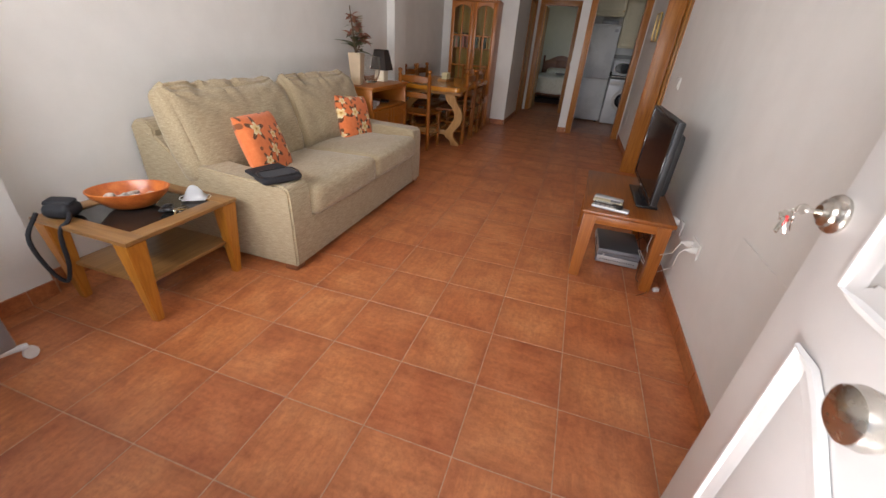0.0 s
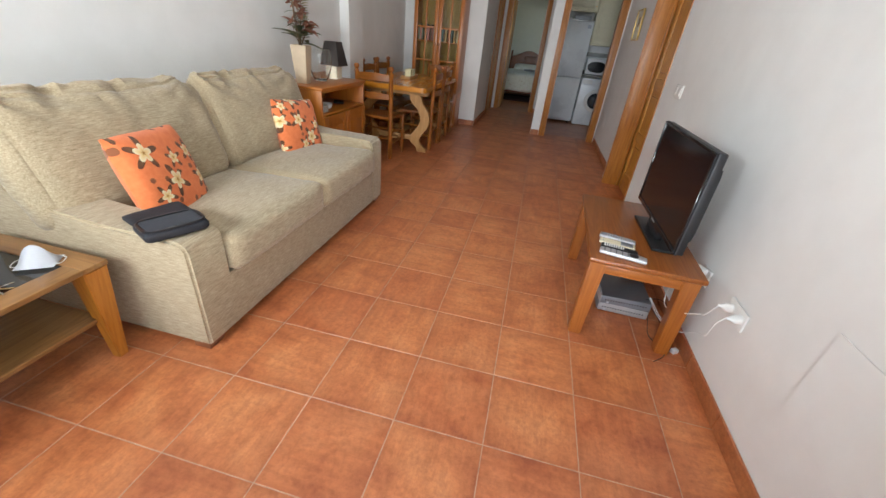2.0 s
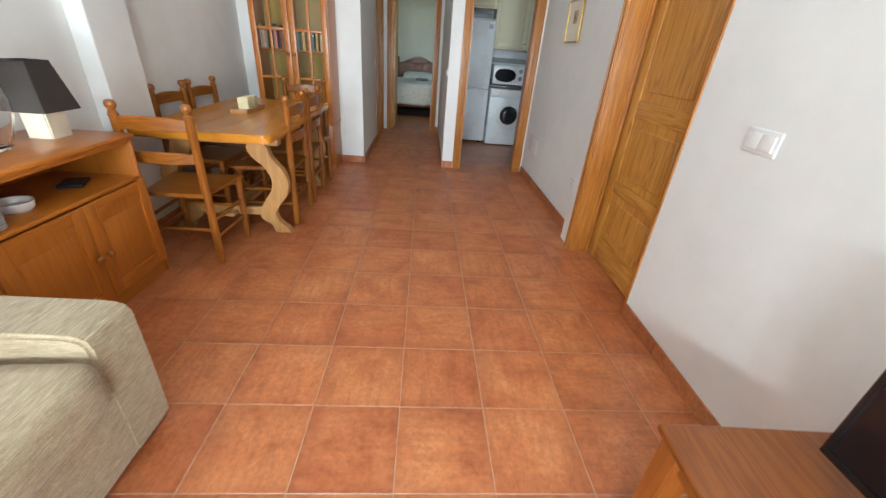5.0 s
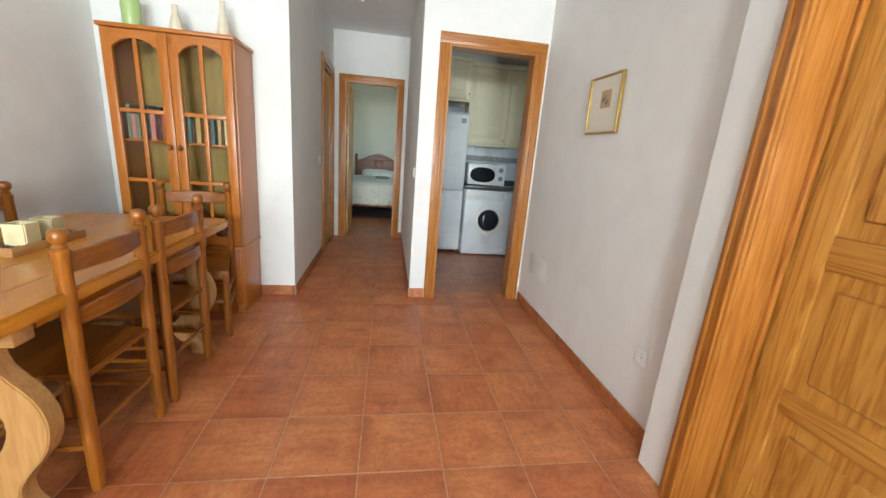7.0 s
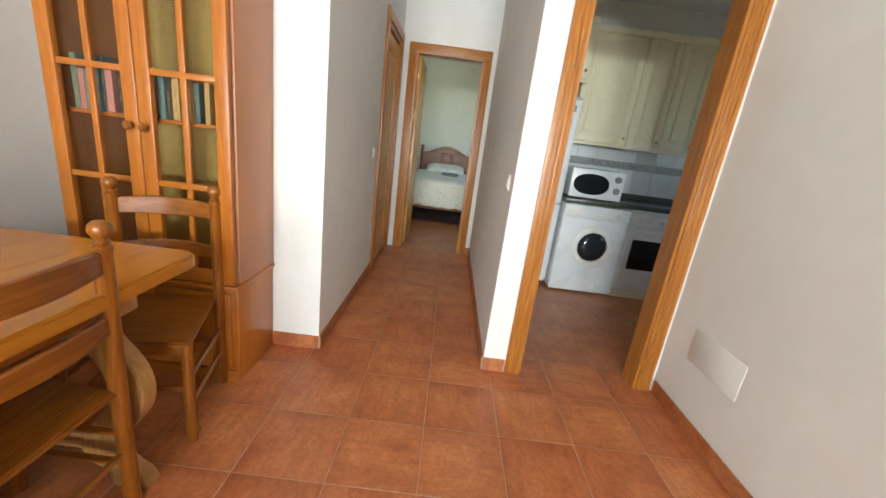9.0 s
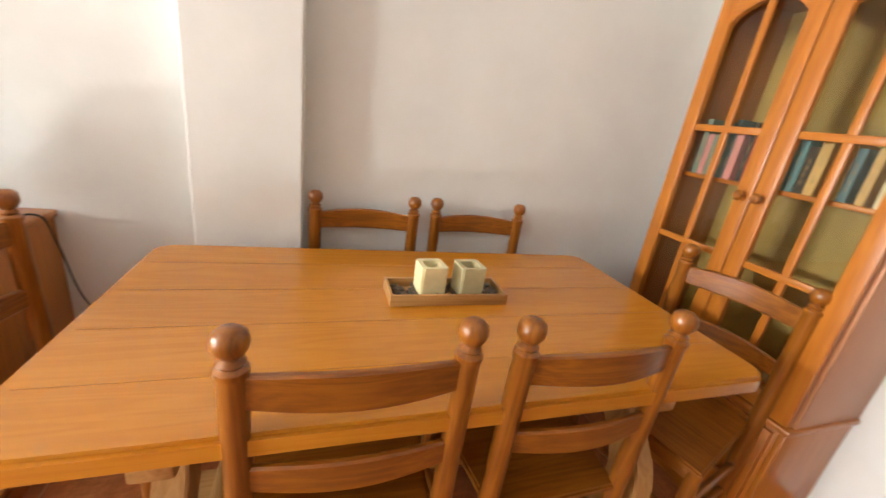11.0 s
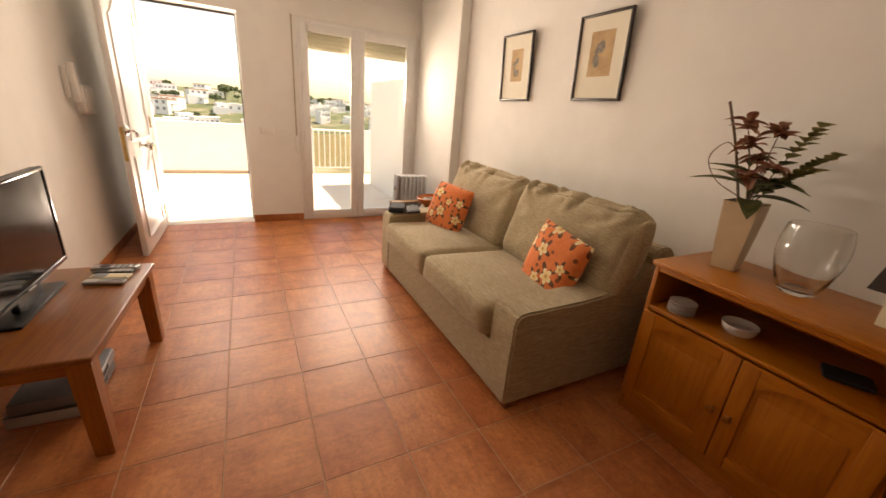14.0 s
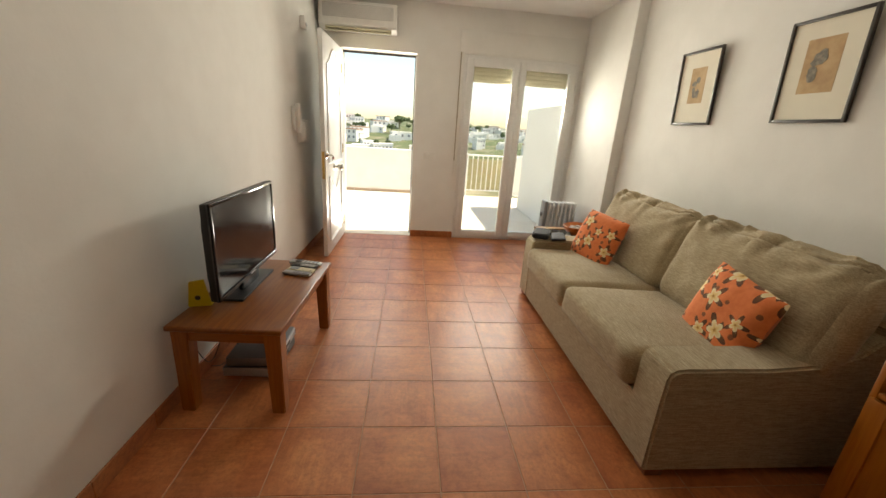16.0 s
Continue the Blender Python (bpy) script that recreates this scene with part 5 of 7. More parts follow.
def tv_table():
    t = thing("tv_table", (0.46, 2.613, 0), -2.6, "low reddish pine table carrying the television", "table")
    a, b, H = 0.25, 0.448, 0.455
    y, z, x, top_wood = wood("amber", "y"), wood("amber", "z"), wood("amber", "x"), wood("tv", "y")
    top = part("tabletop", box(-a, a, -b, b, H - 0.026, H, 0.008, 3), top_wood, t)
    for sx in (-1, 1):
        part("side_apron", box(sx * (a - 0.04) - 0.01, sx * (a - 0.04) + 0.01, -b + 0.06, b - 0.06, H - 0.085, H - 0.026, 0.003), y, t)
        for sy in (-1, 1):
            part("leg", leg_taper(sx * (a - 0.05), sy * (b - 0.055), H - 0.026, 0.037, 0.030, sx * 0.008, sy * 0.008), z, t)
    for sy in (-1, 1):
        part("end_apron", box(-a + 0.06, a - 0.06, sy * (b - 0.04) - 0.01, sy * (b - 0.04) + 0.01, H - 0.085, H - 0.026, 0.003), x, t)
    return t


tv_table()


def television():
    t = thing("television", (0.531, 2.579, 0.455), -0.2, "black flat-screen television on a rectangular foot", "television")
    b, z0, z1 = 0.369, 0.07, 0.52
    body = part("cabinet", box(0.0, 0.038, -b, b, z0, z1, 0.006), M_BLACK, t)
    part("bezel", boxes((-0.006, 0.004, -b, b, z0, z0 + 0.02), (-0.006, 0.004, -b, b, z1 - 0.014, z1), (-0.006, 0.004, -b, -b + 0.014, z0 + 0.02, z1 - 0.014), (-0.006, 0.004, b - 0.014, b, z0 + 0.02, z1 - 0.014), bevel=0.002), plain("glossy_black_bezel", (0.01, 0.01, 0.011), 0.14), body)
    part("screen", box(-0.0015, 0.002, -b + 0.012, b - 0.012, z0 + 0.018, z1 - 0.012), M_SCREEN, body, "dark reflecting screen")
    part("edge_trim", boxes((0.003, 0.009, -b - 0.0025, -b + 0.001, z0, z1), (0.003, 0.009, b - 0.001, b + 0.0025, z0, z1), (0.003, 0.009, -b, b, z1 - 0.001, z1 + 0.0025)), plain("dark_chrome", (0.10, 0.10, 0.105), 0.45, 1.0), body, "thin silver edge strip")
    part("rear_housing", add_to(bmesh.new(), block(0.05, 0.62, 0.34, 0.02, 6), pose(0.055, 0, 0.28)), M_BLACK, t)
    part("neck", add_to(bmesh.new(), block(0.035, 0.20, 0.09, 0.012, 6), pose(0.02, 0, 0.05)), plain("glossy_neck", (0.012, 0.012, 0.014), 0.12), t)
    part("foot", box(-0.035, 0.085, -0.215, 0.215, 0.0, 0.014, 0.005), M_BLACK, t)
    part("brand_mark", box(-0.0072, -0.0055, -0.03, 0.03, z0 + 0.006, z0 + 0.013), M_SILVER, t, "small silver bar under the screen")
    part("port_panel", box(0.03, 0.075, -0.25, -0.1, 0.14, 0.2, 0.004), M_GREYP, t)
    return t


television()
# remote controls
def remote(at, turn, size, body_m, key_m, rows, cols, label, extra=None):
    t = thing("remote_control", at, turn, label, "remote control", "remotes on the tv table")
    sx, sy, sz = size
    part("body", add_to(bmesh.new(), block(sx, sy, sz, min(0.008, sz * 0.45), 8), pose(0, 0, sz / 2)), body_m, t)
    bm = bmesh.new()
    for i in range(rows):
        for j in range(cols):
            px = sx * (-0.40 + 0.5 * i / max(1, rows - 1))
            py = sy * (-0.30 + 0.6 * j / max(1, cols - 1))
            add_to(bm, box(px - 0.0032, px + 0.0032, py - 0.0032, py + 0.0032, sz - 0.001, sz + 0.0018, 0.0008, 1))
    part("keys", bm, key_m, t, kind="stuff")
    if extra:
        part(*extra, t)
    return t


Z = 0.456
remote((0.343, 2.415, Z), -14, (0.17, 0.046, 0.018), M_SILVER, M_GREYP, 8, 4, "slim silver remote control with grey keys", ("display", box(-0.082, -0.05, -0.014, 0.014, 0.017, 0.0188), M_GREYP))
remote((0.333, 2.353, Z), -13, (0.165, 0.056, 0.016), plain("cream_plastic", (0.70, 0.62, 0.42), 0.45), M_GREYP, 2, 2, "cream air conditioner remote with small display", ("display", box(0.015, 0.07, -0.022, 0.022, 0.015, 0.0172), M_GREYP))
remote((0.333, 2.296, Z), -12, (0.165, 0.042, 0.018), M_BLACK, M_PLASTIC, 9, 4, "black remote control with white keys")
remote((0.340, 2.236, Z), -12, (0.205, 0.05, 0.02), M_SILVER, M_BLACK, 5, 3, "rounded silver and black satellite remote control", ("key_pad", lathe([(0.021, 0), (0.021, 0.0025), (0.017, 0.0035), (0, 0.0035)], 18, (0.045, 0, 0.0195)), M_BLACK))
t = thing("yellow_holder", (0.675, 2.845, 0.455), 12, "small yellow plastic card holder beside the television", "holder")
part("holder_plate", prism([(-0.05, 0), (0.05, 0), (0.036, 0.125), (-0.028, 0.135)], "y", -0.006, 0.006, 0.002), M_YELLOW, t)
part("holder_foot", box(-0.05, 0.05, -0.03, 0.0, 0, 0.006, 0.002), M_YELLOW, t)
part("dot", lathe([(0.012, 0), (0.012, 0.002), (0, 0.002)], 12), M_EBONY, t).matrix_basis = pose(0.005, 0.006, 0.045, -90, 0, 0)
# set-top boxes
for k, (z0, h, dx, m, lab) in enumerate(((0.0, 0.058, 0.0, M_SILVER, "silver video player standing on the floor under the tv table"), (0.058, 0.055, -0.02, M_GREYP, "grey satellite receiver stacked on the silver player"))):
    t = thing("set_top_box", (0.512 + 0.5 * dx, 2.61 - 0.01 * k, z0), -2 + 3 * k, lab, "set-top box", "boxes under the tv table")
    part("housing", box(-0.13, 0.13, -0.17, 0.17, 0.006, h, 0.004), m, t)
    part("lid", box(-0.129, 0.129, -0.168, 0.169, h - 0.001, h + 0.0015, 0.001), plain("dark_grey_metal", (0.12, 0.12, 0.125), 0.32, 0.3), t, "dark grey lid")
    part("front_panel", box(-0.137, -0.13, -0.165, 0.165, 0.01, h - 0.004, 0.002), M_GREYP if k == 0 else M_SILVER, t)
    part("display", box(-0.139, -0.136, -0.05, 0.06, h * 0.4, h * 0.75), M_BLACK, t)
    bm = bmesh.new()
    for i in range(16):
        add_to(bm, box(-0.11 + i * 0.014, -0.104 + i * 0.014, -0.1706, -0.169, h * 0.5, h * 0.62))
    part("vent_slots", bm, M_BLACK, t, kind="stuff")
    part("port", box(-0.10, -0.088, -0.172, -0.168, h * 0.22, h * 0.4), plain("port_face", (0.6, 0.62, 0.65), 0.3, 0.3), t)
    for x, y in ((-0.1, -0.14), (0.1, -0.14), (-0.1, 0.14), (0.1, 0.14)):
        part("rubber_foot", lathe([(0.01, 0), (0.01, 0.007)], 10, (x, y, 0)), M_BLACK, t)


def wall_plate(name, at, turn, size, label, category, kind_of, keys=2):
    """A switch or socket plate: local +y looks off the wall."""
    t = thing(name, at, turn, label, category)
    a, h = size
    part("plate", box(-a / 2, a / 2, 0, 0.009, -h / 2, h / 2, 0.005, 3), M_PLASTIC, t)
    if kind_of == "switch":
        for k in range(keys):
            w = (a - 0.03) / keys
            cx = (k - (keys - 1) / 2) * w
            part("rocker", add_to(bmesh.new(), box(-w / 2 + 0.001, w / 2 - 0.001, 0.006, 0.014, -h / 2 + 0.016, h / 2 - 0.016, 0.002), pose(cx, 0, 0, 3, 0, 0)), M_PLASTIC, t)
    else:
        n = 2 if a > 0.1 else 1
        for k in range(n):
            cx = (k - (n - 1) / 2) * 0.071
            part("socket_well", lathe([(0.021, 0), (0.021, 0.003), (0.017, 0.002), (0.016, 0.0004), (0, 0.0004)], 20), M_PLASTIC, t).matrix_basis = pose(cx, 0.0082, 0, -90, 0, 0)
            for s in (-1, 1):
                part("pin_hole", lathe([(0.0028, 0), (0.0028, 0.0014), (0, 0.0014)], 8), M_BLACK, t).matrix_basis = pose(cx + s * 0.0095, 0.0082, 0, -90, 0, 0)
    return t


wall_plate("light_switch", (0.7785, 3.742, 1.078), 90.6, (0.152, 0.086), "white double light switch on the television wall", "switch", "switch", 2)
wall_plate("light_switch", (-0.53, ENT + 0.0005, 1.02), 0, (0.15, 0.08), "white triple light switch beside the entrance", "switch", "switch", 3)
wall_plate("light_switch", (-0.1765, 7.20, 1.065), 90, (0.082, 0.082), "white light switch on the hall partition", "switch", "switch")
wall_plate("light_switch", (-1.1265, 8.24, 1.07), -90, (0.082, 0.082), "white light switch in the hall", "switch", "switch")
wall_plate("power_socket", (WR - 0.0005, 5.385, 0.385), 90, (0.084, 0.084), "white power socket low on the wall", "socket", "socket")
wall_plate("power_socket", (0.7565, 2.005, 0.413), 90.6, (0.14, 0.08), "white double socket with cables plugged in", "socket", "socket")
wall_plate("power_socket", (0.7595, 2.335, 0.39), 90.6, (0.084, 0.084), "white aerial socket behind the tv table", "socket", "socket")
wall_plate("power_socket", (WL + 0.0005, 4.70, 0.36), -90, (0.084, 0.084), "white power socket with the lamp plug", "socket", "socket")
t = thing("plug", (WL + 0.012, 4.70, 0.36), 0, "black lamp plug in the wall socket", "plug")
part("plug_body", lathe([(0.018, 0), (0.018, 0.025), (0.012, 0.034), (0.006, 0.04), (0, 0.04)], 14), M_BLACK, t).matrix_basis = pose(0, 0, 0, 0, 90, 0)
part("plug_cable", tube([(0.036, 0, 0), (0.05, -0.005, -0.04), (0.03, -0.03, -0.18), (0.02, -0.12, -0.30), (0.015, -0.28, -0.345)], 0.003, 6, 6), M_BLACK, t)
for at, pts, m, lab in (
        ((0, 0, 0), [(0.698, 2.045, 0.41), (0.69, 2.06, 0.37), (0.69, 2.09, 0.325), (0.69, 2.12, 0.31), (0.66, 2.18, 0.26), (0.62, 2.28, 0.22), (0.64, 2.36, 0.30), (0.68, 2.34, 0.38), (0.68, 2.25, 0.44)], M_PLASTIC, "white cable running from socket to television"),
        ((0, 0, 0), [(0.698, 1.965, 0.412), (0.682, 1.975, 0.37), (0.69, 2.01, 0.28), (0.70, 2.09, 0.23), (0.68, 2.2, 0.14), (0.66, 2.34, 0.10), (0.62, 2.46, 0.14)], M_PLASTIC, "white cable hanging under the tv table"),
        ((0, 0, 0), [(0.64, 2.42, 0.40), (0.68, 2.36, 0.30), (0.70, 2.25, 0.20), (0.66, 2.18, 0.16), (0.62, 2.28, 0.14), (0.60, 2.42, 0.16)], M_PLASTIC, "looped white cable behind the boxes"),
        ((0, 0, 0), [(0.58, 2.5, 0.08), (0.66, 2.42, 0.16), (0.70, 2.3, 0.12), (0.66, 2.2, 0.05), (0.62, 2.3, 0.006), (0.66, 2.5, 0.006), (0.68, 2.7, 0.03), (0.66, 2.85, 0.12)], M_BLACK, "black cable tangled under the tv table"),
        ((0, 0, 0), [(0.58, 2.66, 0.05), (0.68, 2.62, 0.2), (0.70, 2.74, 0.1), (0.68, 2.86, 0.16), (0.69, 2.9, 0.3), (0.63, 2.8, 0.40)], M_BLACK, "black cable looped behind the boxes"),
        ((0, 0, 0), [(0.60, 2.1, 0.008), (0.66, 2.16, 0.008), (0.70, 2.26, 0.01), (0.68, 2.4, 0.05), (0.62, 2.5, 0.09)], M_BLACK, "thin black cable on the floor")):
    ob = part("cable", tube(pts, 0.0021, 6, 7), m, None)
    tagged(ob, lab, "cable", "cables by the television")
for y, bend in ((2.04, -12), (1.97, 10)):
    t = thing("plug", (0.748, y, 0.413), 0, "white plug pushed into the double socket", "plug", "plugs in the socket")
    part("plug_body", lathe([(0.0185, 0), (0.0185, 0.02), (0.014, 0.03), (0.008, 0.038), (0.0055, 0.052), (0, 0.052)], 16), M_PLASTIC, t).matrix_basis = pose(0, 0, 0, bend, -90, 0)
t = thing("plug", (0.72, 2.21, 0.0), 30, "white plug lying on the floor under the table", "plug")
part("plug_body", box(-0.016, 0.018, -0.013, 0.013, 0.0, 0.026, 0.006), M_PLASTIC, t)
for s in (-1, 1):
    part("pin", tube([(0.02, s * 0.009, 0.016), (0.04, s * 0.009, 0.016)], 0.0022, 6), M_STEEL, t)
t = thing("cable_adapter", (0.705, 2.30, 0.44), 15, "white plastic adapter behind the television", "adapter")
part("adapter_body", box(-0.014, 0.014, -0.03, 0.03, -0.018, 0.012, 0.005), M_PLASTIC, t)
t = thing("access_panel", (0.7505, 1.40, 0.50), 90.6, "flush white painted access panel in the wall", "panel")
part("panel_plate", box(-0.20, 0.20, -0.003, 0.0008, -0.16, 0.16), M_WALL, t)
t = thing("access_panel", (WR, 6.69, 0.42), 90, "white junction cover low on the wall", "panel")
part("panel_plate", box(-0.17, 0.17, 0, 0.003, -0.085, 0.085, 0.001), M_WALL, t)

# intercom, breaker box, alarm
t = thing("intercom", (0.7475, 0.94, 1.345), 90.6, "cream door intercom handset on the wall", "intercom")
part("base_plate", box(-0.045, 0.045, 0, 0.025, -0.10, 0.10, 0.006), M_PLASTIC, t)
part("handset", add_to(bmesh.new(), block(0.05, 0.045, 0.25, 0.014, 10), pose(-0.01, 0.045, 0.0)), M_PLASTIC, t)
part("cord", tube([(-0.01 + 0.008 * math.cos(k * 1.4), 0.04 + 0.008 * math.sin(k * 1.4), -0.11 - 0.10 * math.sin(k / 50 * math.pi)) for k in range(50)], 0.0025, 5), M_PLASTIC, t)
t = thing("fuse_box", (0.746, 0.72, 1.235), 90.6, "white plastic fuse box with rounded lid", "fuse box")
part("housing", box(-0.13, 0.13, 0, 0.055, -0.10, 0.10, 0.012, 3), M_PLASTIC, t)
part("lid", box(-0.10, 0.10, 0.052, 0.064, -0.075, 0.075, 0.006), M_PLASTIC, t)
t = thing("alarm_sensor", (0.7455, 0.56, 2.18), 90.6, "small cream alarm box high on the wall", "sensor")
part("sensor_body", box(-0.045, 0.045, 0, 0.05, -0.055, 0.055, 0.012, 3), M_PLASTIC, t)
part("sensor_window", box(-0.025, 0.025, 0.048, 0.054, -0.03, 0.0, 0.003), M_SILVER, t)


def air_conditioner():
    t = thing("air_conditioner", (0.292, ENT, 2.27), 0, "cream wall-mounted air conditioner above the entrance", "air conditioner")
    prof = [(0.0, 0.0), (0.12, 0.0), (0.175, 0.035), (0.19, 0.09), (0.185, 0.23), (0.16, 0.262), (0.02, 0.268), (0.0, 0.26)]
    bm = prism(prof, "x", -0.40, 0.40)
    bmesh.ops.bevel(bm, geom=bm.edges[:], offset=0.008, segments=2, affect='EDGES')
    part("casing", bm, M_PLASTIC, t)
    part("front_grille", box(-0.36, 0.36, 0.183, 0.192, 0.10, 0.225, 0.004), plain("grille_grey", (0.46, 0.45, 0.42), 0.5), t, "grey front grille")
    bm = bmesh.new()
    for k in range(12):
        add_to(bm, box(-0.355, 0.355, 0.190, 0.195, 0.106 + k * 0.0098, 0.110 + k * 0.0098))
    part("grille_insert", bm, M_PLASTIC, t, kind="stuff")
    part("outlet", box(-0.34, 0.34, 0.10, 0.165, -0.002, 0.02, 0.003), M_CREAM, t)
    part("air_flap", add_to(bmesh.new(), box(-0.34, 0.34, 0, 0.075, -0.004, 0.004, 0.003), pose(0, 0.11, 0.0, -16, 0, 0)), M_CREAM, t, "cream swing flap")
    part("end_cap", box(0.395, 0.41, 0.01, 0.17, 0.02, 0.25, 0.01), M_PLASTIC, t)
    part("pipe", tube([(0.39, 0.04, 0.05), (0.405, 0.03, 0.0), (0.405, 0.012, -0.12)], 0.014, 8, 4), M_PLASTIC, t)
    return t


air_conditioner()


def oil_heater():
    t = thing("oil_heater", (-2.02, 0.44, 0), 0, "white oil-filled column heater standing by the balcony door", "heater")
    for k in range(7):
        x = -0.15 + k * 0.05
        out = [(-0.065, 0.10), (-0.075, 0.14), (-0.075, 0.52), (-0.06, 0.555), (0.06, 0.555), (0.075, 0.52), (0.075, 0.14), (0.065, 0.10)]
        bm = prism(out, "x", x - 0.007, x + 0.007)
        bmesh.ops.bevel(bm, geom=bm.edges[:], offset=0.005, segments=2, affect='EDGES', clamp_overlap=True)
        add_to(bm, box(x - 0.018, x + 0.018, -0.055, 0.055, 0.53, 0.552, 0.006))
        add_to(bm, box(x - 0.016, x + 0.016, -0.02, 0.02, 0.12, 0.53, 0.007))
        part("fin", bm, M_ENAMEL, t)
    part("oil_tube", tube([(-0.16, 0, 0.15), (0.16, 0, 0.15)], 0.02), M_ENAMEL, t)
    part("oil_tube", tube([(-0.16, 0, 0.50), (0.16, 0, 0.50)], 0.02), M_ENAMEL, t)
    part("control_box", box(0.165, 0.205, -0.07, 0.07, 0.10, 0.56, 0.012), M_GREYP, t, "grey control end")
    dial = part("dial", lathe([(0.022, 0), (0.02, 0.018), (0, 0.018)], 18), M_GREYP, t)
    dial.matrix_basis = pose(0.205, 0, 0.42, 0, 90, 0)
    for x in (-0.12, 0.14):
        foot = part("foot", tube([(x, -0.11, 0.055), (x, 0, 0.075), (x, 0.11, 0.055)], 0.012, 8, 4), M_ENAMEL, t)
        for s in (-1, 1):
            part("castor", lathe([(0.018, -0.009), (0.025, -0.006), (0.025, 0.006), (0.018, 0.009)], 16), M_PLASTIC, foot).matrix_basis = pose(x, s * 0.11, 0.0255, 0, 90, 0)
    t.scale = (1, 1, 1.15)
    return t


oil_heater()


def framed_picture(at, turn, w, h, lean, frame_m, label, art, bar=0.016):
    """local x along the wall, y off the wall, z up; the foot rests near the wall and the head leans out."""
    t = thing("picture", at, 0, label, "picture")
    t.matrix_basis = pose(*at, 0, 0, turn) @ pose(0, 0, 0, -lean, 0, 0)
    part("frame", ring_frame(-w / 2, w / 2, 0, h, bar, 0.002, 0.022, 0.003), frame_m, t)
    part("mount", box(-w / 2 + bar - 0.002, w / 2 - bar + 0.002, 0.004, 0.010, bar - 0.002, h - bar + 0.002), M_PAPER, t)
    a, b, c, d = art
    pr = part("print", box(-w / 2 + a, -w / 2 + b, 0.009, 0.0108, c, d), M_TAN, t, "tan drawing on paper")
    rnd = random.Random(int(w * 1000 + at[1] * 10))
    cx, cz, rw, rh = -w / 2 + (a + b) / 2, (c + d) / 2, (b - a) / 2, (d - c) / 2
    bm = bmesh.new()
    for k in range(7):
        a0 = rnd.random() * 6.28
        px, pz = cx + 0.4 * rw * math.cos(a0), cz - 0.1 * rh + 0.42 * rh * math.sin(a0)
        rx, rz = rw * rnd.uniform(0.18, 0.42), rh * rnd.uniform(0.12, 0.3)
        add_to(bm, prism([(px + rx * math.cos(q * 0.4488) * (0.85 + 0.15 * math.sin(q * 2 + k)), pz + rz * math.sin(q * 0.4488)) for q in range(14)], "y", 0.0106, 0.0112 + 0.0002 * k))
    part("drawing", bm, M_GREYINK, pr, "grey wash still life")
    return t


framed_picture((WL + 0.002, 1.756, 1.487), -90, 0.396, 0.505, 3.0, M_EBONY, "black framed tan drawing with cream mount above the sofa", (0.12, 0.27, 0.15, 0.39))
framed_picture((WL + 0.002, 2.63, 1.495), -90, 0.402, 0.505, 3.0, M_EBONY, "larger black framed still life drawing above the sofa", (0.11, 0.295, 0.145, 0.405))
framed_picture((WR - 0.001, 6.075, 1.42), 90, 0.33, 0.315, 1.5, M_GOLD, "small print in a narrow gilt frame with wide mount", (0.105, 0.205, 0.14, 0.235), 0.011)


def leaf_blade(length, width, bend=0.3, fold=0.25):
    bm = bmesh.new()
    n = 7
    rows = []
    for i in range(n + 1):
        u = i / n
        w = width * math.sin(math.pi * min(1, u * 0.94 + 0.06)) ** 0.75 * (1 - 0.25 * u)
        z = -bend * length * u * u
        rows.append([bm.verts.new((length * u, -w / 2, z + fold * w / 2)), bm.verts.new((length * u, 0, z)), bm.verts.new((length * u, w / 2, z + fold * w / 2))])
    for a, b in zip(rows, rows[1:]):
        for k in range(2):
            bm.faces.new((a[k], b[k], b[k + 1], a[k + 1]))
    bmesh.ops.solidify(bm, geom=bm.faces[:], thickness=0.0012)
    return bm


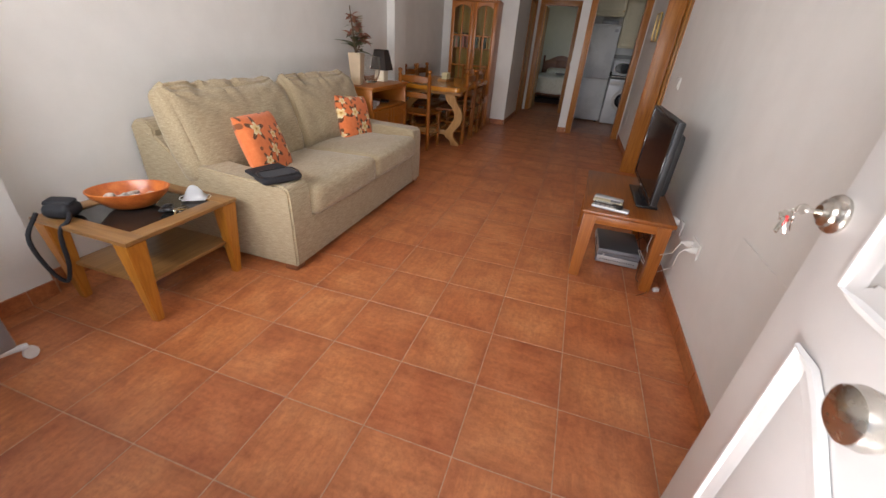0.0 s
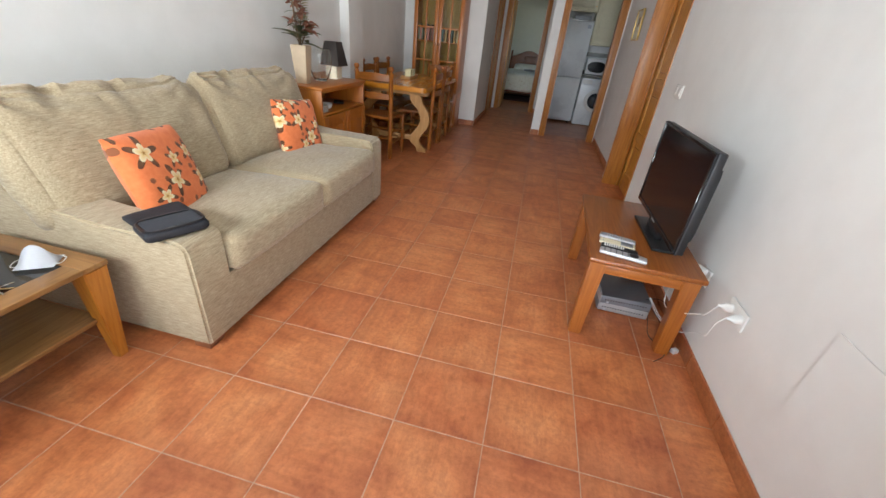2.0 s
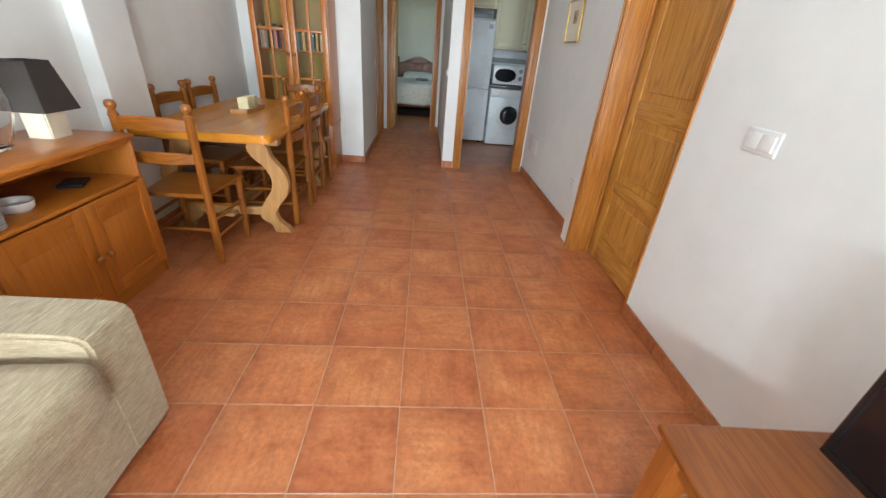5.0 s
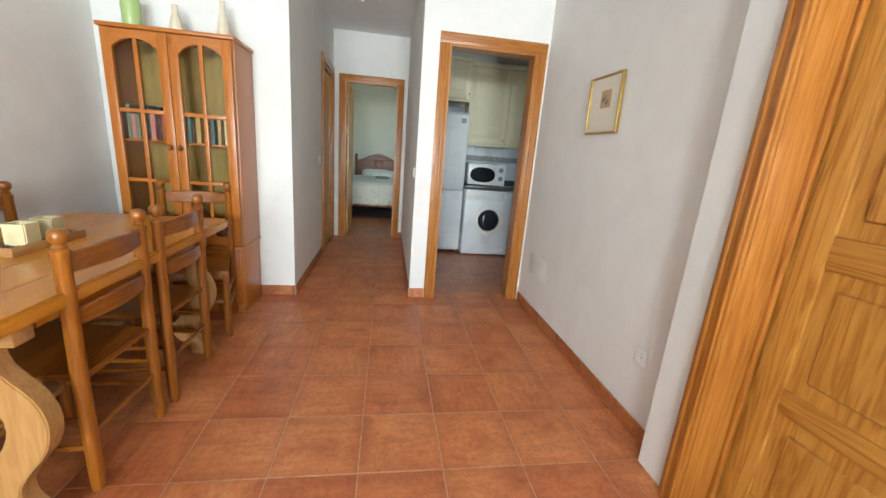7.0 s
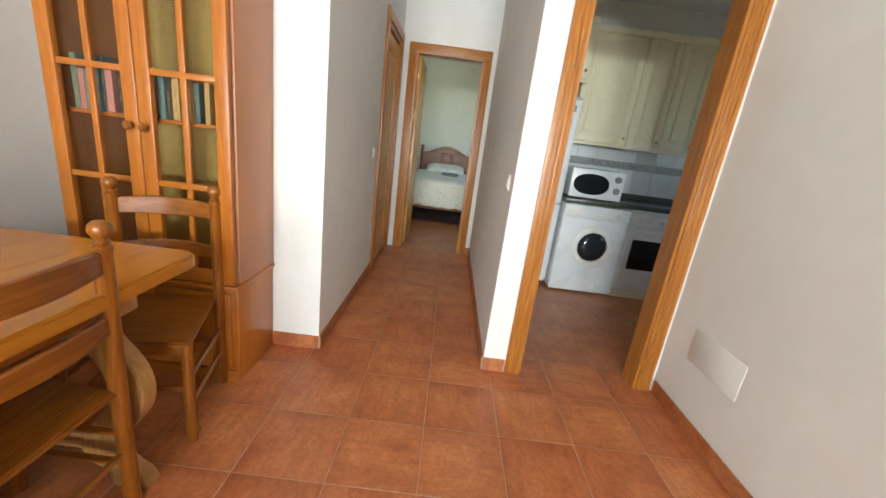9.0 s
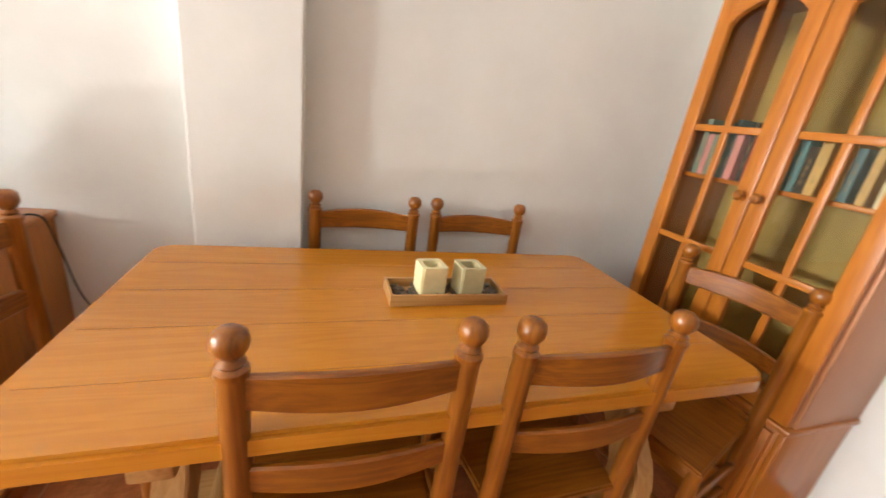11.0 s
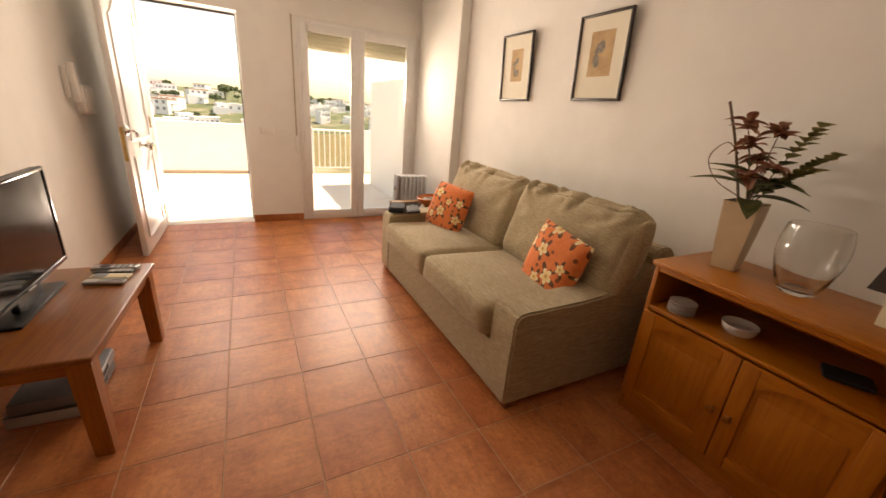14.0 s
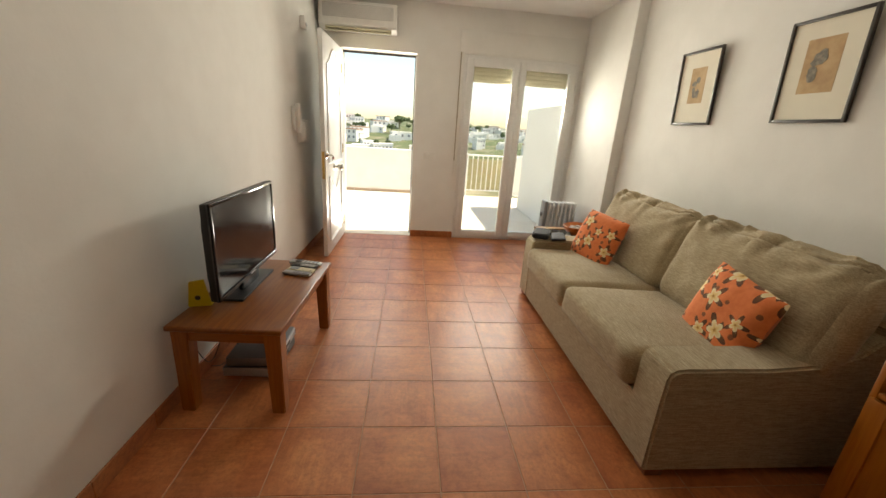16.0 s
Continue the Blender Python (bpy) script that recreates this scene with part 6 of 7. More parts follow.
def flower_vase():
    t = thing("flower_vase", (-2.165, 3.757, 0.80), 8, "tall square cream ceramic vase of dried artificial flowers", "vase")
    part("vase_body", square_lathe([(0.045, 0), (0.0515, 0.1), (0.0585, 0.2), (0.065, 0.292), (0.059, 0.292), (0.05, 0.2), (0.04, 0.02)], (0, 0, 0), 0.006), M_TANVASE, t)
    rnd = random.Random(8)
    leaves, blooms, pale, stems = bmesh.new(), bmesh.new(), bmesh.new(), bmesh.new()
    base = Vector((0, 0, 0.27))

    def stem(tip, r=0.003, sag=0.0):
        tip = Vector(tip)
        mid = base.lerp(tip, 0.55) + Vector((0, 0, 0.03 + sag))
        pts = smooth_line([base, mid, tip], 6)
        add_to(stems, tube(pts, r, 6, 0, 0.6))
        return pts

    for k in range(8):
        part("leaf", add_to(bmesh.new(), leaf_blade(rnd.uniform(0.18, 0.25), 0.088, 0.36, 0.3), pose(0, 0, 0.30 + 0.012 * k, 0, rnd.uniform(-40, -5), (20, 95, 165, 240, 305, 60, 125, 275)[k])), M_LEAF, t, "large dark green leaf")
    for tip in ((0.05, -0.05, 0.52), (-0.02, 0.02, 0.58), (0.06, 0.05, 0.46), (0.0, -0.09, 0.60), (0.09, 0.0, 0.40), (-0.05, -0.03, 0.47)):
        pts = stem(tip)
        for k in range(9):
            add_to(blooms, leaf_blade(rnd.uniform(0.05, 0.08), 0.045, 0.5, 0.5), pose(*(Vector(tip) + Vector((rnd.uniform(-0.012, 0.012), rnd.uniform(-0.012, 0.012), rnd.uniform(-0.03, 0.01)))), rnd.uniform(-20, 20), rnd.uniform(-65, 15), k * 41 + rnd.random() * 20))
        for k in (5, 8):
            add_to(leaves, leaf_blade(0.085, 0.032, 0.3), pose(*pts[k], 0, rnd.uniform(-30, 0), rnd.random() * 360))
    for tip in ((-0.03, 0.13, 0.60), (-0.06, 0.19, 0.50), (0.03, 0.16, 0.44)):
        pts = stem(tip)
        for k in range(3, len(pts)):
            for s in (-1, 1):
                add_to(pale if k > 5 else leaves, leaf_blade(0.064, 0.046, 0.2), pose(*pts[k], 10 * s, -25, 60 * s + 90 + rnd.uniform(-25, 25)))
    add_to(stems, tube([(0.0, -0.02, 0.25), (0.01, -0.10, 0.50), (0.02, -0.17, 0.68)], 0.005, 8, 5))
    add_to(stems, tube([(0.0, -0.02, 0.30), (0.02, -0.13, 0.36), (0.03, -0.18, 0.45), (0.03, -0.13, 0.52), (0.02, -0.08, 0.48)], 0.002, 6, 6))
    part("stem", stems, plain("brown_stem", (0.13, 0.08, 0.04), 0.7, 0, 0.2), t)
    part("leaves", leaves, M_LEAF, t, "small green leaves", kind="stuff")
    part("petals", blooms, M_PETAL, t, "rust-red petals", kind="stuff")
    part("sprig_foliage", pale, M_PALE, t, "pale yellow sprig leaves", kind="stuff")
    return t


flower_vase()
t = thing("glass_vase", (-2.145, 4.018, 0.802), 0, "clear round-bellied glass vase on the sideboard", "vase")
ob = part("vase_body", lathe([(0.0, 0.0), (0.05, 0.0), (0.062, 0.012), (0.08, 0.055), (0.1, 0.125), (0.105, 0.175), (0.101, 0.22), (0.092, 0.26), (0.09, 0.261), (0.098, 0.22), (0.102, 0.175), (0.097, 0.126), (0.076, 0.06), (0.055, 0.024), (0.03, 0.018), (0, 0.018)], 40), M_VASE, t)
ob.visible_shadow = False


def table_lamp():
    t = thing("table_lamp", (-2.16, 4.304, 0.80), 0, "table lamp with square cream base and dark brown shade", "lamp")
    part("lamp_base", square_lathe([(0.055, 0), (0.055, 0.112), (0.05, 0.115)], (0, 0, 0), 0.005), M_CERAMIC, t)
    part("stem", lathe([(0.012, 0.112), (0.008, 0.12), (0.008, 0.2)], 12), M_BRASS, t)
    part("bulb", lathe([(0.012, 0.16), (0.014, 0.19), (0.028, 0.22), (0.03, 0.24), (0.02, 0.265), (0, 0.272)], 16), M_CHINA, t, "unlit white bulb")
    bm = square_lathe([(0.098, 0.118), (0.060, 0.322), (0.058, 0.322), (0.096, 0.118)], (0, 0, 0))
    bmesh.ops.delete(bm, geom=[f for f in bm.faces if len(f.verts) == 4 and abs(f.normal.z) > 0.99], context='FACES_ONLY')
    part("shade", bm, M_SHADE, t, "dark brown tapered square cloth shade", False)
    part("shade_rim", ring_frame(-0.061, 0.061, -0.061, 0.061, 0.004, 0.318, 0.323, 0.001), M_SHADE, t).matrix_basis = Matrix(((1, 0, 0, 0), (0, 0, 1, 0), (0, 1, 0, 0), (0, 0, 0, 1)))
    part("flex", tube([(-0.05, 0.05, 0.006), (-0.07, 0.10, 0.004), (-0.12, 0.165, 0.0), (-0.14, 0.185, -0.1), (-0.15, 0.22, -0.3), (-0.15, 0.30, -0.42)], 0.003, 6, 6), M_BLACK, t, "black lamp flex")
    return t


table_lamp()
for k in range(5):
    t = thing("coaster", (-1.99, 3.727, 0.585 + 0.011 * k), 10 * k, "white round china coaster in a stack on the shelf", "coaster", "stacked coasters")
    part("coaster_disc", lathe([(0.03, 0), (0.034, 0.003), (0.054, 0.008), (0.0555, 0.0115), (0.05, 0.0105), (0.03, 0.006), (0, 0.0055)], 28), M_CHINA, t)
t = thing("ashtray", (-2.068, 3.925, 0.585), 0, "white ribbed china dish on the sideboard shelf", "dish")
part("dish_body", lathe([(0.05, 0), (0.06, 0.012), (0.066, 0.04), (0.061, 0.04), (0.054, 0.014), (0, 0.008)], 28), M_CHINA, t)
t = thing("black_notebook", (-2.10, 4.255, 0.585), 24, "small black leather wallet on the sideboard shelf", "wallet")
part("wallet_body", add_to(bmesh.new(), block(0.10, 0.135, 0.016, 0.006, 6), pose(0, 0, 0.008)), M_CASE, t)
t = thing("hall_spotlight", (-0.66, 7.75, CEIL), 0, "small white ceiling spotlight in the hall", "spotlight")
part("canopy", lathe([(0.0, -0.02), (0.04, -0.02), (0.045, 0.0)], 20), M_PLASTIC, t)
part("arm", tube([(0, 0, -0.02), (0, 0, -0.06)], 0.007), M_PLASTIC, t)
part("lamp_head", add_to(bmesh.new(), lathe([(0.0, 0.0), (0.026, 0.0), (0.03, 0.05), (0.034, 0.09), (0.028, 0.088), (0, 0.06)], 20), pose(0, 0.02, -0.06, 200, 25, 0)), M_PLASTIC, t)

# ---- kitchen ----
t = thing("fridge", (0.005, 8.60, 0), 0, "tall white fridge-freezer standing beside the washing machine", "fridge")
part("body", box(0.0, 0.535, 0.045, 0.50, 0.03, 1.72, 0.008), M_ENAMEL, t)
part("freezer_door", box(0.0, 0.535, 0.0, 0.044, 0.06, 0.80, 0.012, 3), M_ENAMEL, t)
up = part("fridge_door", box(0.0, 0.535, 0.0, 0.044, 0.812, 1.70, 0.012, 3), M_ENAMEL, t)
part("door_grip", box(0.02, 0.035, -0.012, 0.0, 0.84, 1.0, 0.004), M_ENAMEL, t)
part("door_badge", box(0.44, 0.50, -0.0015, 0.0, 1.60, 1.655), M_GREYP, up, "grey and red badge")
part("top_trim", box(0.0, 0.535, -0.002, 0.044, 1.70, 1.722, 0.004), M_SILVER, t)
for x in (0.06, 0.475):
    part("levelling_foot", lathe([(0.018, 0), (0.018, 0.03)], 10, (x, 0.08, 0)), M_BLACK, t)
t = thing("washing_machine", (0.56, 8.51, 0), 0, "white front-loading washing machine under the worktop", "washing machine")
part("body", box(0, 0.595, 0.012, 0.56, 0.015, 0.835, 0.012, 3), M_ENAMEL, t)
part("control_panel", box(0.004, 0.591, -0.004, 0.02, 0.715, 0.832, 0.01, 3), M_ENAMEL, t)
part("detergent_drawer", box(0.02, 0.19, -0.009, 0.0, 0.735, 0.80, 0.006), M_PLASTIC, t)
part("program_dial", lathe([(0.032, 0), (0.03, 0.022), (0.024, 0.026), (0, 0.026)], 22), M_PLASTIC, t).matrix_basis = pose(0.50, -0.004, 0.77, 90, 0, 0)
bm = bmesh.new()
for k in range(5):
    add_to(bm, lathe([(0.009, 0), (0.009, 0.006), (0, 0.006)], 12), pose(0.27 + 0.035 * k, -0.004, 0.76, 90, 0, 0))
part("buttons", bm, M_PLASTIC, t, kind="stuff")
dr = part("porthole_ring", lathe([(0.195, 0), (0.195, 0.012), (0.18, 0.026), (0.145, 0.03), (0.135, 0.02), (0.135, 0.0)], 40), M_PLASTIC, t)
dr.matrix_basis = pose(0.315, 0.012, 0.46, 90, 0, 0)
part("porthole_glass", lathe([(0.137, 0.008), (0.12, 0.03), (0.08, 0.045), (0, 0.05)], 36), plain("dark_porthole_glass", (0.02, 0.022, 0.026), 0.08), dr, "dark curved glass")
part("catch", box(0.475, 0.50, -0.025, 0.0, 0.42, 0.50, 0.006), M_PLASTIC, t)
part("kick_flap", box(0.42, 0.56, -0.0015, 0.014, 0.03, 0.10, 0.003), M_ENAMEL, t)
for x in (0.05, 0.545):
    part("foot", lathe([(0.02, 0), (0.02, 0.016)], 10, (x, 0.08, 0)), M_BLACK, t)
t = thing("kitchen_worktop", (0.545, 8.50, 0.85), 0, "dark green granite kitchen worktop", "worktop")
part("slab", box(0, 2.05, 0.0, 0.60, 0, 0.032, 0.005), M_GRANITE, t)
part("upstand", box(0, 2.05, 0.585, 0.60, 0.032, 0.085, 0.003), M_GRANITE, t)
t = thing("oven", (1.165, 8.52, 0), 0, "white built-in oven below the worktop", "oven")
part("body", box(0, 0.595, 0.02, 0.55, 0.09, 0.85, 0.004), M_ENAMEL, t)
part("control_strip", box(0.003, 0.592, -0.006, 0.02, 0.70, 0.80, 0.004), M_ENAMEL, t)
od = part("oven_door", box(0.003, 0.592, -0.012, 0.02, 0.16, 0.69, 0.006), M_ENAMEL, t)
part("oven_window", box(0.06, 0.535, -0.0145, -0.01, 0.30, 0.58, 0.002), M_SCREEN, od)
part("oven_handle", tube([(0.06, -0.02, 0.635), (0.06, -0.04, 0.64), (0.535, -0.04, 0.64), (0.535, -0.02, 0.635)], 0.008), M_PLASTIC, od)
for k in range(5):
    part("oven_knob", lathe([(0.018, 0), (0.015, 0.02), (0, 0.02)], 16), M_PLASTIC, t).matrix_basis = pose(0.09 + 0.1 * k, -0.006, 0.75, 90, 0, 0)
part("plinth", box(0, 0.595, 0.03, 0.05, 0, 0.09), M_CREAM, t)
t = thing("kitchen_cabinet", (1.765, 8.52, 0), 0, "cream kitchen base cabinet", "cabinet", "kitchen cabinets")
part("carcass", box(0, 0.82, 0.02, 0.55, 0.09, 0.85), M_CREAM, t)
part("cabinet_door", box(0.003, 0.817, 0.0, 0.02, 0.1, 0.84, 0.004), M_CREAM, t)


def wall_unit(x0, x1, y, z0, z1, depth, doors):
    t = thing("kitchen_cabinet", (x0, y, z0), 0, "cream panelled kitchen wall cabinet", "cabinet", "kitchen cabinets")
    w, h = x1 - x0, z1 - z0
    part("carcass", box(0, w, 0.021, depth, 0, h), M_CREAM, t)
    part("cornice", box(-0.005, w + 0.005, -0.025, depth, h, h + 0.05, 0.012), M_CREAM, t)
    part("light_rail", box(0, w, -0.005, 0.03, -0.03, 0.0, 0.006), M_CREAM, t)
    for k in range(doors):
        a, b = w * k / doors + 0.002, w * (k + 1) / doors - 0.002
        bm = ring_frame(a, b, 0.002, h - 0.002, 0.06, 0.0, 0.02, 0.003)
        add_to(bm, box(a + 0.055, b - 0.055, 0.008, 0.02, 0.055, h - 0.055))
        add_to(bm, box(a + 0.085, b - 0.085, 0.003, 0.015, 0.09, h - 0.09, 0.006, 1))
        d = part("cabinet_door", bm, M_CREAM, t)
        part("knob", lathe([(0.006, 0), (0.013, 0.014), (0.009, 0.022), (0, 0.023)], 12), M_BRASS, d).matrix_basis = pose(b - 0.03, 0, 0.06, 90, 0, 0)


wall_unit(-0.02, 0.545, 8.62, 1.87, 2.28, 0.48, 1)
wall_unit(0.56, 1.06, 8.79, 1.385, 2.28, 0.32, 1)
wall_unit(1.065, 1.665, 8.79, 1.385, 2.28, 0.32, 2)
t = thing("basket", (0.20, 8.66, 1.722), 0, "small grey tray stored on top of the fridge", "tray")
part("tray_body", box(0, 0.28, 0, 0.25, 0, 0.07, 0.01), M_GREYP, t)


def microwave():
    t = thing("microwave", (0.575, 8.56, 0.882), -3, "white microwave oven with oval dark door on the worktop", "microwave")
    part("housing", box(0, 0.46, 0.02, 0.34, 0.012, 0.265, 0.008), M_ENAMEL, t)
    part("front", box(0, 0.46, 0.0, 0.022, 0.012, 0.265, 0.008), M_ENAMEL, t)
    oval = [(0.18 + 0.155 * math.copysign(abs(math.cos(a)) ** 0.8, math.cos(a)), 0.135 + 0.09 * math.copysign(abs(math.sin(a)) ** 0.9, math.sin(a))) for a in [k * math.pi / 14 for k in range(28)]]
    part("door_window", prism(oval, "y", -0.006, 0.004, 0.002), M_SCREEN, t, "dark oval window")
    for z in (0.20, 0.10):
        part("dial", lathe([(0.03, 0), (0.026, 0.018), (0, 0.018)], 20), M_GREYP, t).matrix_basis = pose(0.405, 0.0, z, 90, 0, 0)
    for x in (0.05, 0.41):
        part("foot", lathe([(0.012, 0), (0.012, 0.014)], 10, (x, 0.08, 0)), M_BLACK, t)


microwave()
t = thing("backsplash", (0.545, 9.12, 0.93), 0, "white kitchen wall tiles with a grey border strip", "tiles", kind="structure")
part("border", box(0, 2.05, -0.012, -0.007, 0.24, 0.31), plain("grey_border_tile", (0.30, 0.31, 0.30), 0.3, 0, 0.3, 30), t)
for i in range(10):
    for z0, z1 in ((0.0, 0.235), (0.315, 0.46)):
        part("wall_tile", box(0.003 + 0.2 * i, 0.2 * i + 0.2, -0.010, -0.001, z0, z1, 0.002, 1), M_ENAMEL, t)
wall_plate("power_socket", (1.12, 9.108, 1.10), 180, (0.084, 0.084), "white socket on the kitchen tiles", "socket", "socket")

# ---- bedroom ----
def bed():
    t = thing("bed", (-0.60, 10.76, 0), 0, "single bed with carved wooden headboard and pale patterned quilt", "bed")
    part("bed_frame", box(-0.46, 0.46, 0.05, 1.95, 0.20, 0.30, 0.01), wood("bed", "y"), t)
    for x in (-0.42, 0.42):
        for y in (0.10, 1.88):
            part("leg", lathe([(0.018, 0), (0.025, 0.2)], 10, (x, y, 0)), M_BLACK, t)
    out = [(-0.47, 0.1), (0.47, 0.1), (0.47, 0.93)] + [(0.47 - 0.94 * k / 20, 0.93 + 0.17 * math.sin(math.pi * k / 20) ** 1.4) for k in range(1, 20)] + [(-0.47, 0.93)]
    hb = part("headboard", prism(out, "y", 1.94, 1.975, 0.006), wood("bed", "x"), t)
    for s in (-1, 1):
        part("post", turned_post(s * 0.49, 1.955, 1.08, 0.026, 0), wood("bed", "z"), hb)
        part("carving", tube([(s * 0.06, 1.935, 0.72), (s * 0.16, 1.933, 0.82), (s * 0.10, 1.933, 0.92), (s * 0.22, 1.935, 0.99)], 0.010, 8, 6), wood("bed", "x"), hb)
    part("carving", tube([(-0.45, 1.936, 0.94), (-0.25, 1.936, 0.985), (0, 1.936, 1.05), (0.25, 1.936, 0.985), (0.45, 1.936, 0.94)], 0.010, 8, 6), wood("bed", "x"), hb)
    part("carved_panel", box(-0.10, 0.10, 1.925, 1.945, 0.72, 0.97, 0.008), wood("bed", "z"), hb)
    part("mattress", add_to(bmesh.new(), block(0.92, 1.90, 0.22, 0.06, 10, 0.01), pose(0, 0.98, 0.41)), M_CHINA, t)
    q = block(1.06, 1.86, 0.40, 0.07, 20, 0.02, 3.0, 0.012)
    for v in q.verts:
        k = max(0.0, -v.co.z / 0.2)
        w = 0.02 * math.sin(v.co.x * 34) + 0.02 * math.sin(v.co.y * 31)
        v.co.x *= 1 + 0.05 * k
        v.co.y -= 0.03 * k * (v.co.y < -0.8)
        v.co.x += w * k * (abs(v.co.x) > 0.45)
        v.co.y += w * k * (v.co.y < -0.8)
    part("quilt", add_to(bmesh.new(), q, pose(0, 0.94, 0.435)), M_QUILT, t, "pale green and cream patterned quilt")
    part("pillow", add_to(bmesh.new(), pillow(0.7, 0.4, 0.15, 16, 3, 0.5, 0.006, 1.0), pose(0, 1.68, 0.69, 14, 0, 0)), M_QUILT, t)
    part("folded_towel", add_to(bmesh.new(), block(0.26, 0.14, 0.04, 0.015, 8, 0.003, 2.0, 0.006), pose(0.1, 0.85, 0.675, 0, 0, 20)), plain("grey_towel", (0.22, 0.20, 0.17), 0.9), t)


bed()
# the shade under the bed, put in as a thin dark sheet
t = thing("rug", (-0.5, 11.2, 0.0), 0, "dark red-brown sheet standing for the shade under the bed", "rug")
part("rug_pile", box(-0.75, 0.75, -0.35, 0.9, 0.0, 0.012, 0.004), spotted("under_bed_shade", (0.03, 0.012, 0.01), (0.06, 0.02, 0.015), (0.10, 0.04, 0.025), 60, 0.95), t)

# ---- terrace and view ----
structure("terrace_floor", boxes((-7.0, 6.0, -3.75, ENT - 0.27, -0.09, -0.045)), M_TERRACE, "sunlit pale terrace floor")
structure("terrace_parapet", boxes((-1.55, 6.0, -3.95, -3.72, -0.045, 0.86), (-7.0, -2.6, -4.15, -3.95, -0.045, 0.86)), M_OUTWALL, "white rendered terrace parapet")
t = thing("parapet_skirting", (0, 0, 0), 0, "terracotta skirting along the parapet foot", "skirting", kind="structure")
for k in range(12):
    part("skirting_tile", box(-1.5 + 0.34 * k, -1.165 + 0.34 * k, -3.72, -3.708, -0.045, 0.012, 0.002, 1), plain("tan_outdoor_tile", (0.52, 0.38, 0.27), 0.7), t)
structure("terrace_side_wall", boxes((-2.62, -2.40, -2.6, ENT - 0.25, -0.045, 1.76)), M_OUTWALL, "white rendered wall dividing the terraces")
structure("house_front_wall", boxes((1.1, 6.0, ENT - 0.25, ENT, -0.045, CEIL + 0.6), (-7.0, WL - 0.25, ENT - 0.25, ENT, -0.045, CEIL + 0.6), (WL - 0.25, 1.1, ENT - 0.25, ENT, CEIL, CEIL + 0.6)), M_OUTWALL, "white rendered house front")
t = thing("terrace_railing", (-2.05, -3.85, -0.045), 4, "white metal terrace railing backed with reed screening", "railing")
part("top_rail", tube([(-0.5, 0, 0.88), (0.5, 0, 0.88)], 0.018), M_WHITE, t)
part("bottom_rail", tube([(-0.5, 0, 0.12), (0.5, 0, 0.12)], 0.014), M_WHITE, t)
for k in range(10):
    part("baluster", tube([(-0.5 + k / 9, 0, 0.0 if k in (0, 9) else 0.12), (-0.5 + k / 9, 0, 0.88)], 0.011), M_WHITE, t)
part("reed_screen", box(-0.48, 0.48, -0.035, -0.02, 0.10, 0.80, 0.002), spotted("reed", (0.30, 0.27, 0.15), (0.42, 0.38, 0.22), (0.5, 0.45, 0.28), 60, 0.9), t, "olive reed screening")

# hillside across the valley
bm = bmesh.new()
nx, ny = 60, 22
g = []
for i in range(nx + 1):
    row = []
    for j in range(ny + 1):
        x, y = -260 + 520 * i / nx, -70 - 230 * j / ny
        u = j / ny
        z = -9.3 + 13.5 * (3 * u * u - 2 * u ** 3) + 3.0 * noise.noise((x * 0.014, y * 0.014, 0.3)) * min(1.0, u * 4)
        row.append(bm.verts.new((x, y, z)))
    g.append(row)
for i in range(nx):
    for j in range(ny):
        bm.faces.new((g[i][j], g[i + 1][j], g[i + 1][j + 1], g[i][j + 1]))
bmesh.ops.recalc_face_normals(bm, faces=bm.faces[:])
hill = structure("hillside", bm, spotted("scrub_hillside", (0.06, 0.085, 0.035), (0.10, 0.125, 0.055), (0.22, 0.20, 0.14), 0.12, 0.95), "scrubby green hillside across the valley", True)


def hill_height(x, y):
    u = min(1.0, max(0.0, (-70 - y) / 230))
    return -9.3 + 13.5 * (3 * u * u - 2 * u ** 3) + 3.0 * noise.noise((x * 0.014, y * 0.014, 0.3)) * min(1.0, u * 4)


M_HOUSE = plain("whitewash", (0.80, 0.78, 0.74), 0.8, 0, 0.05, 1.0)
M_ROOF = plain("clay_roof", (0.42, 0.22, 0.13), 0.85, 0, 0.2, 2.0)
M_DARKWIN = plain("far_window", (0.20, 0.21, 0.22), 0.3)


def village_house(kind_no):
    t = thing("village_house", (0, 0, -60), 0, "white village house with flat roof on the far hillside", "house", "houses on the hill")
    w, d, h = ((9, 8, 5.6), (12, 8, 3.2), (7, 7, 6.2))[kind_no]
    wall = part("wall", boxes((-w / 2, w / 2, -d / 2, d / 2, -2.5, h), (w * 0.1, w / 2 + 2, d / 2, d / 2 + 3, -2.5, h * 0.5)), M_HOUSE, t, smooth=False)
    part("roof", boxes((-w / 2 - 0.3, w / 2 + 0.3, -d / 2 - 0.3, d / 2 + 0.3, h, h + 0.35)), M_HOUSE if kind_no else M_ROOF, t, smooth=False)
    for f in range(1 if h < 4 else 2):
        for k in range(3):
            x = -w / 2 + w * (k + 0.6) / 3.2
            part("window", box(x - 0.6, x + 0.6, d / 2 - 0.1, d / 2 + 0.05, 0.9 + 2.8 * f, 2.2 + 2.8 * f), M_DARKWIN, wall, smooth=False)
    return t


rnd = random.Random(21)
kinds = [village_house(k) for k in range(3)]
spots = []
for i in range(100):
    x, y = rnd.uniform(-80, 60), rnd.uniform(-105, -225)
    spots.append((x, y))
    m = pose(x, y, hill_height(x, y) + 0.4, 0, 0, rnd.uniform(-25, 25)) @ Matrix.Scale(rnd.uniform(0.6, 0.95), 4)
    if i < 3:
        kinds[i].matrix_basis = m
    else:
        copy_thing(kinds[i % 3], m)


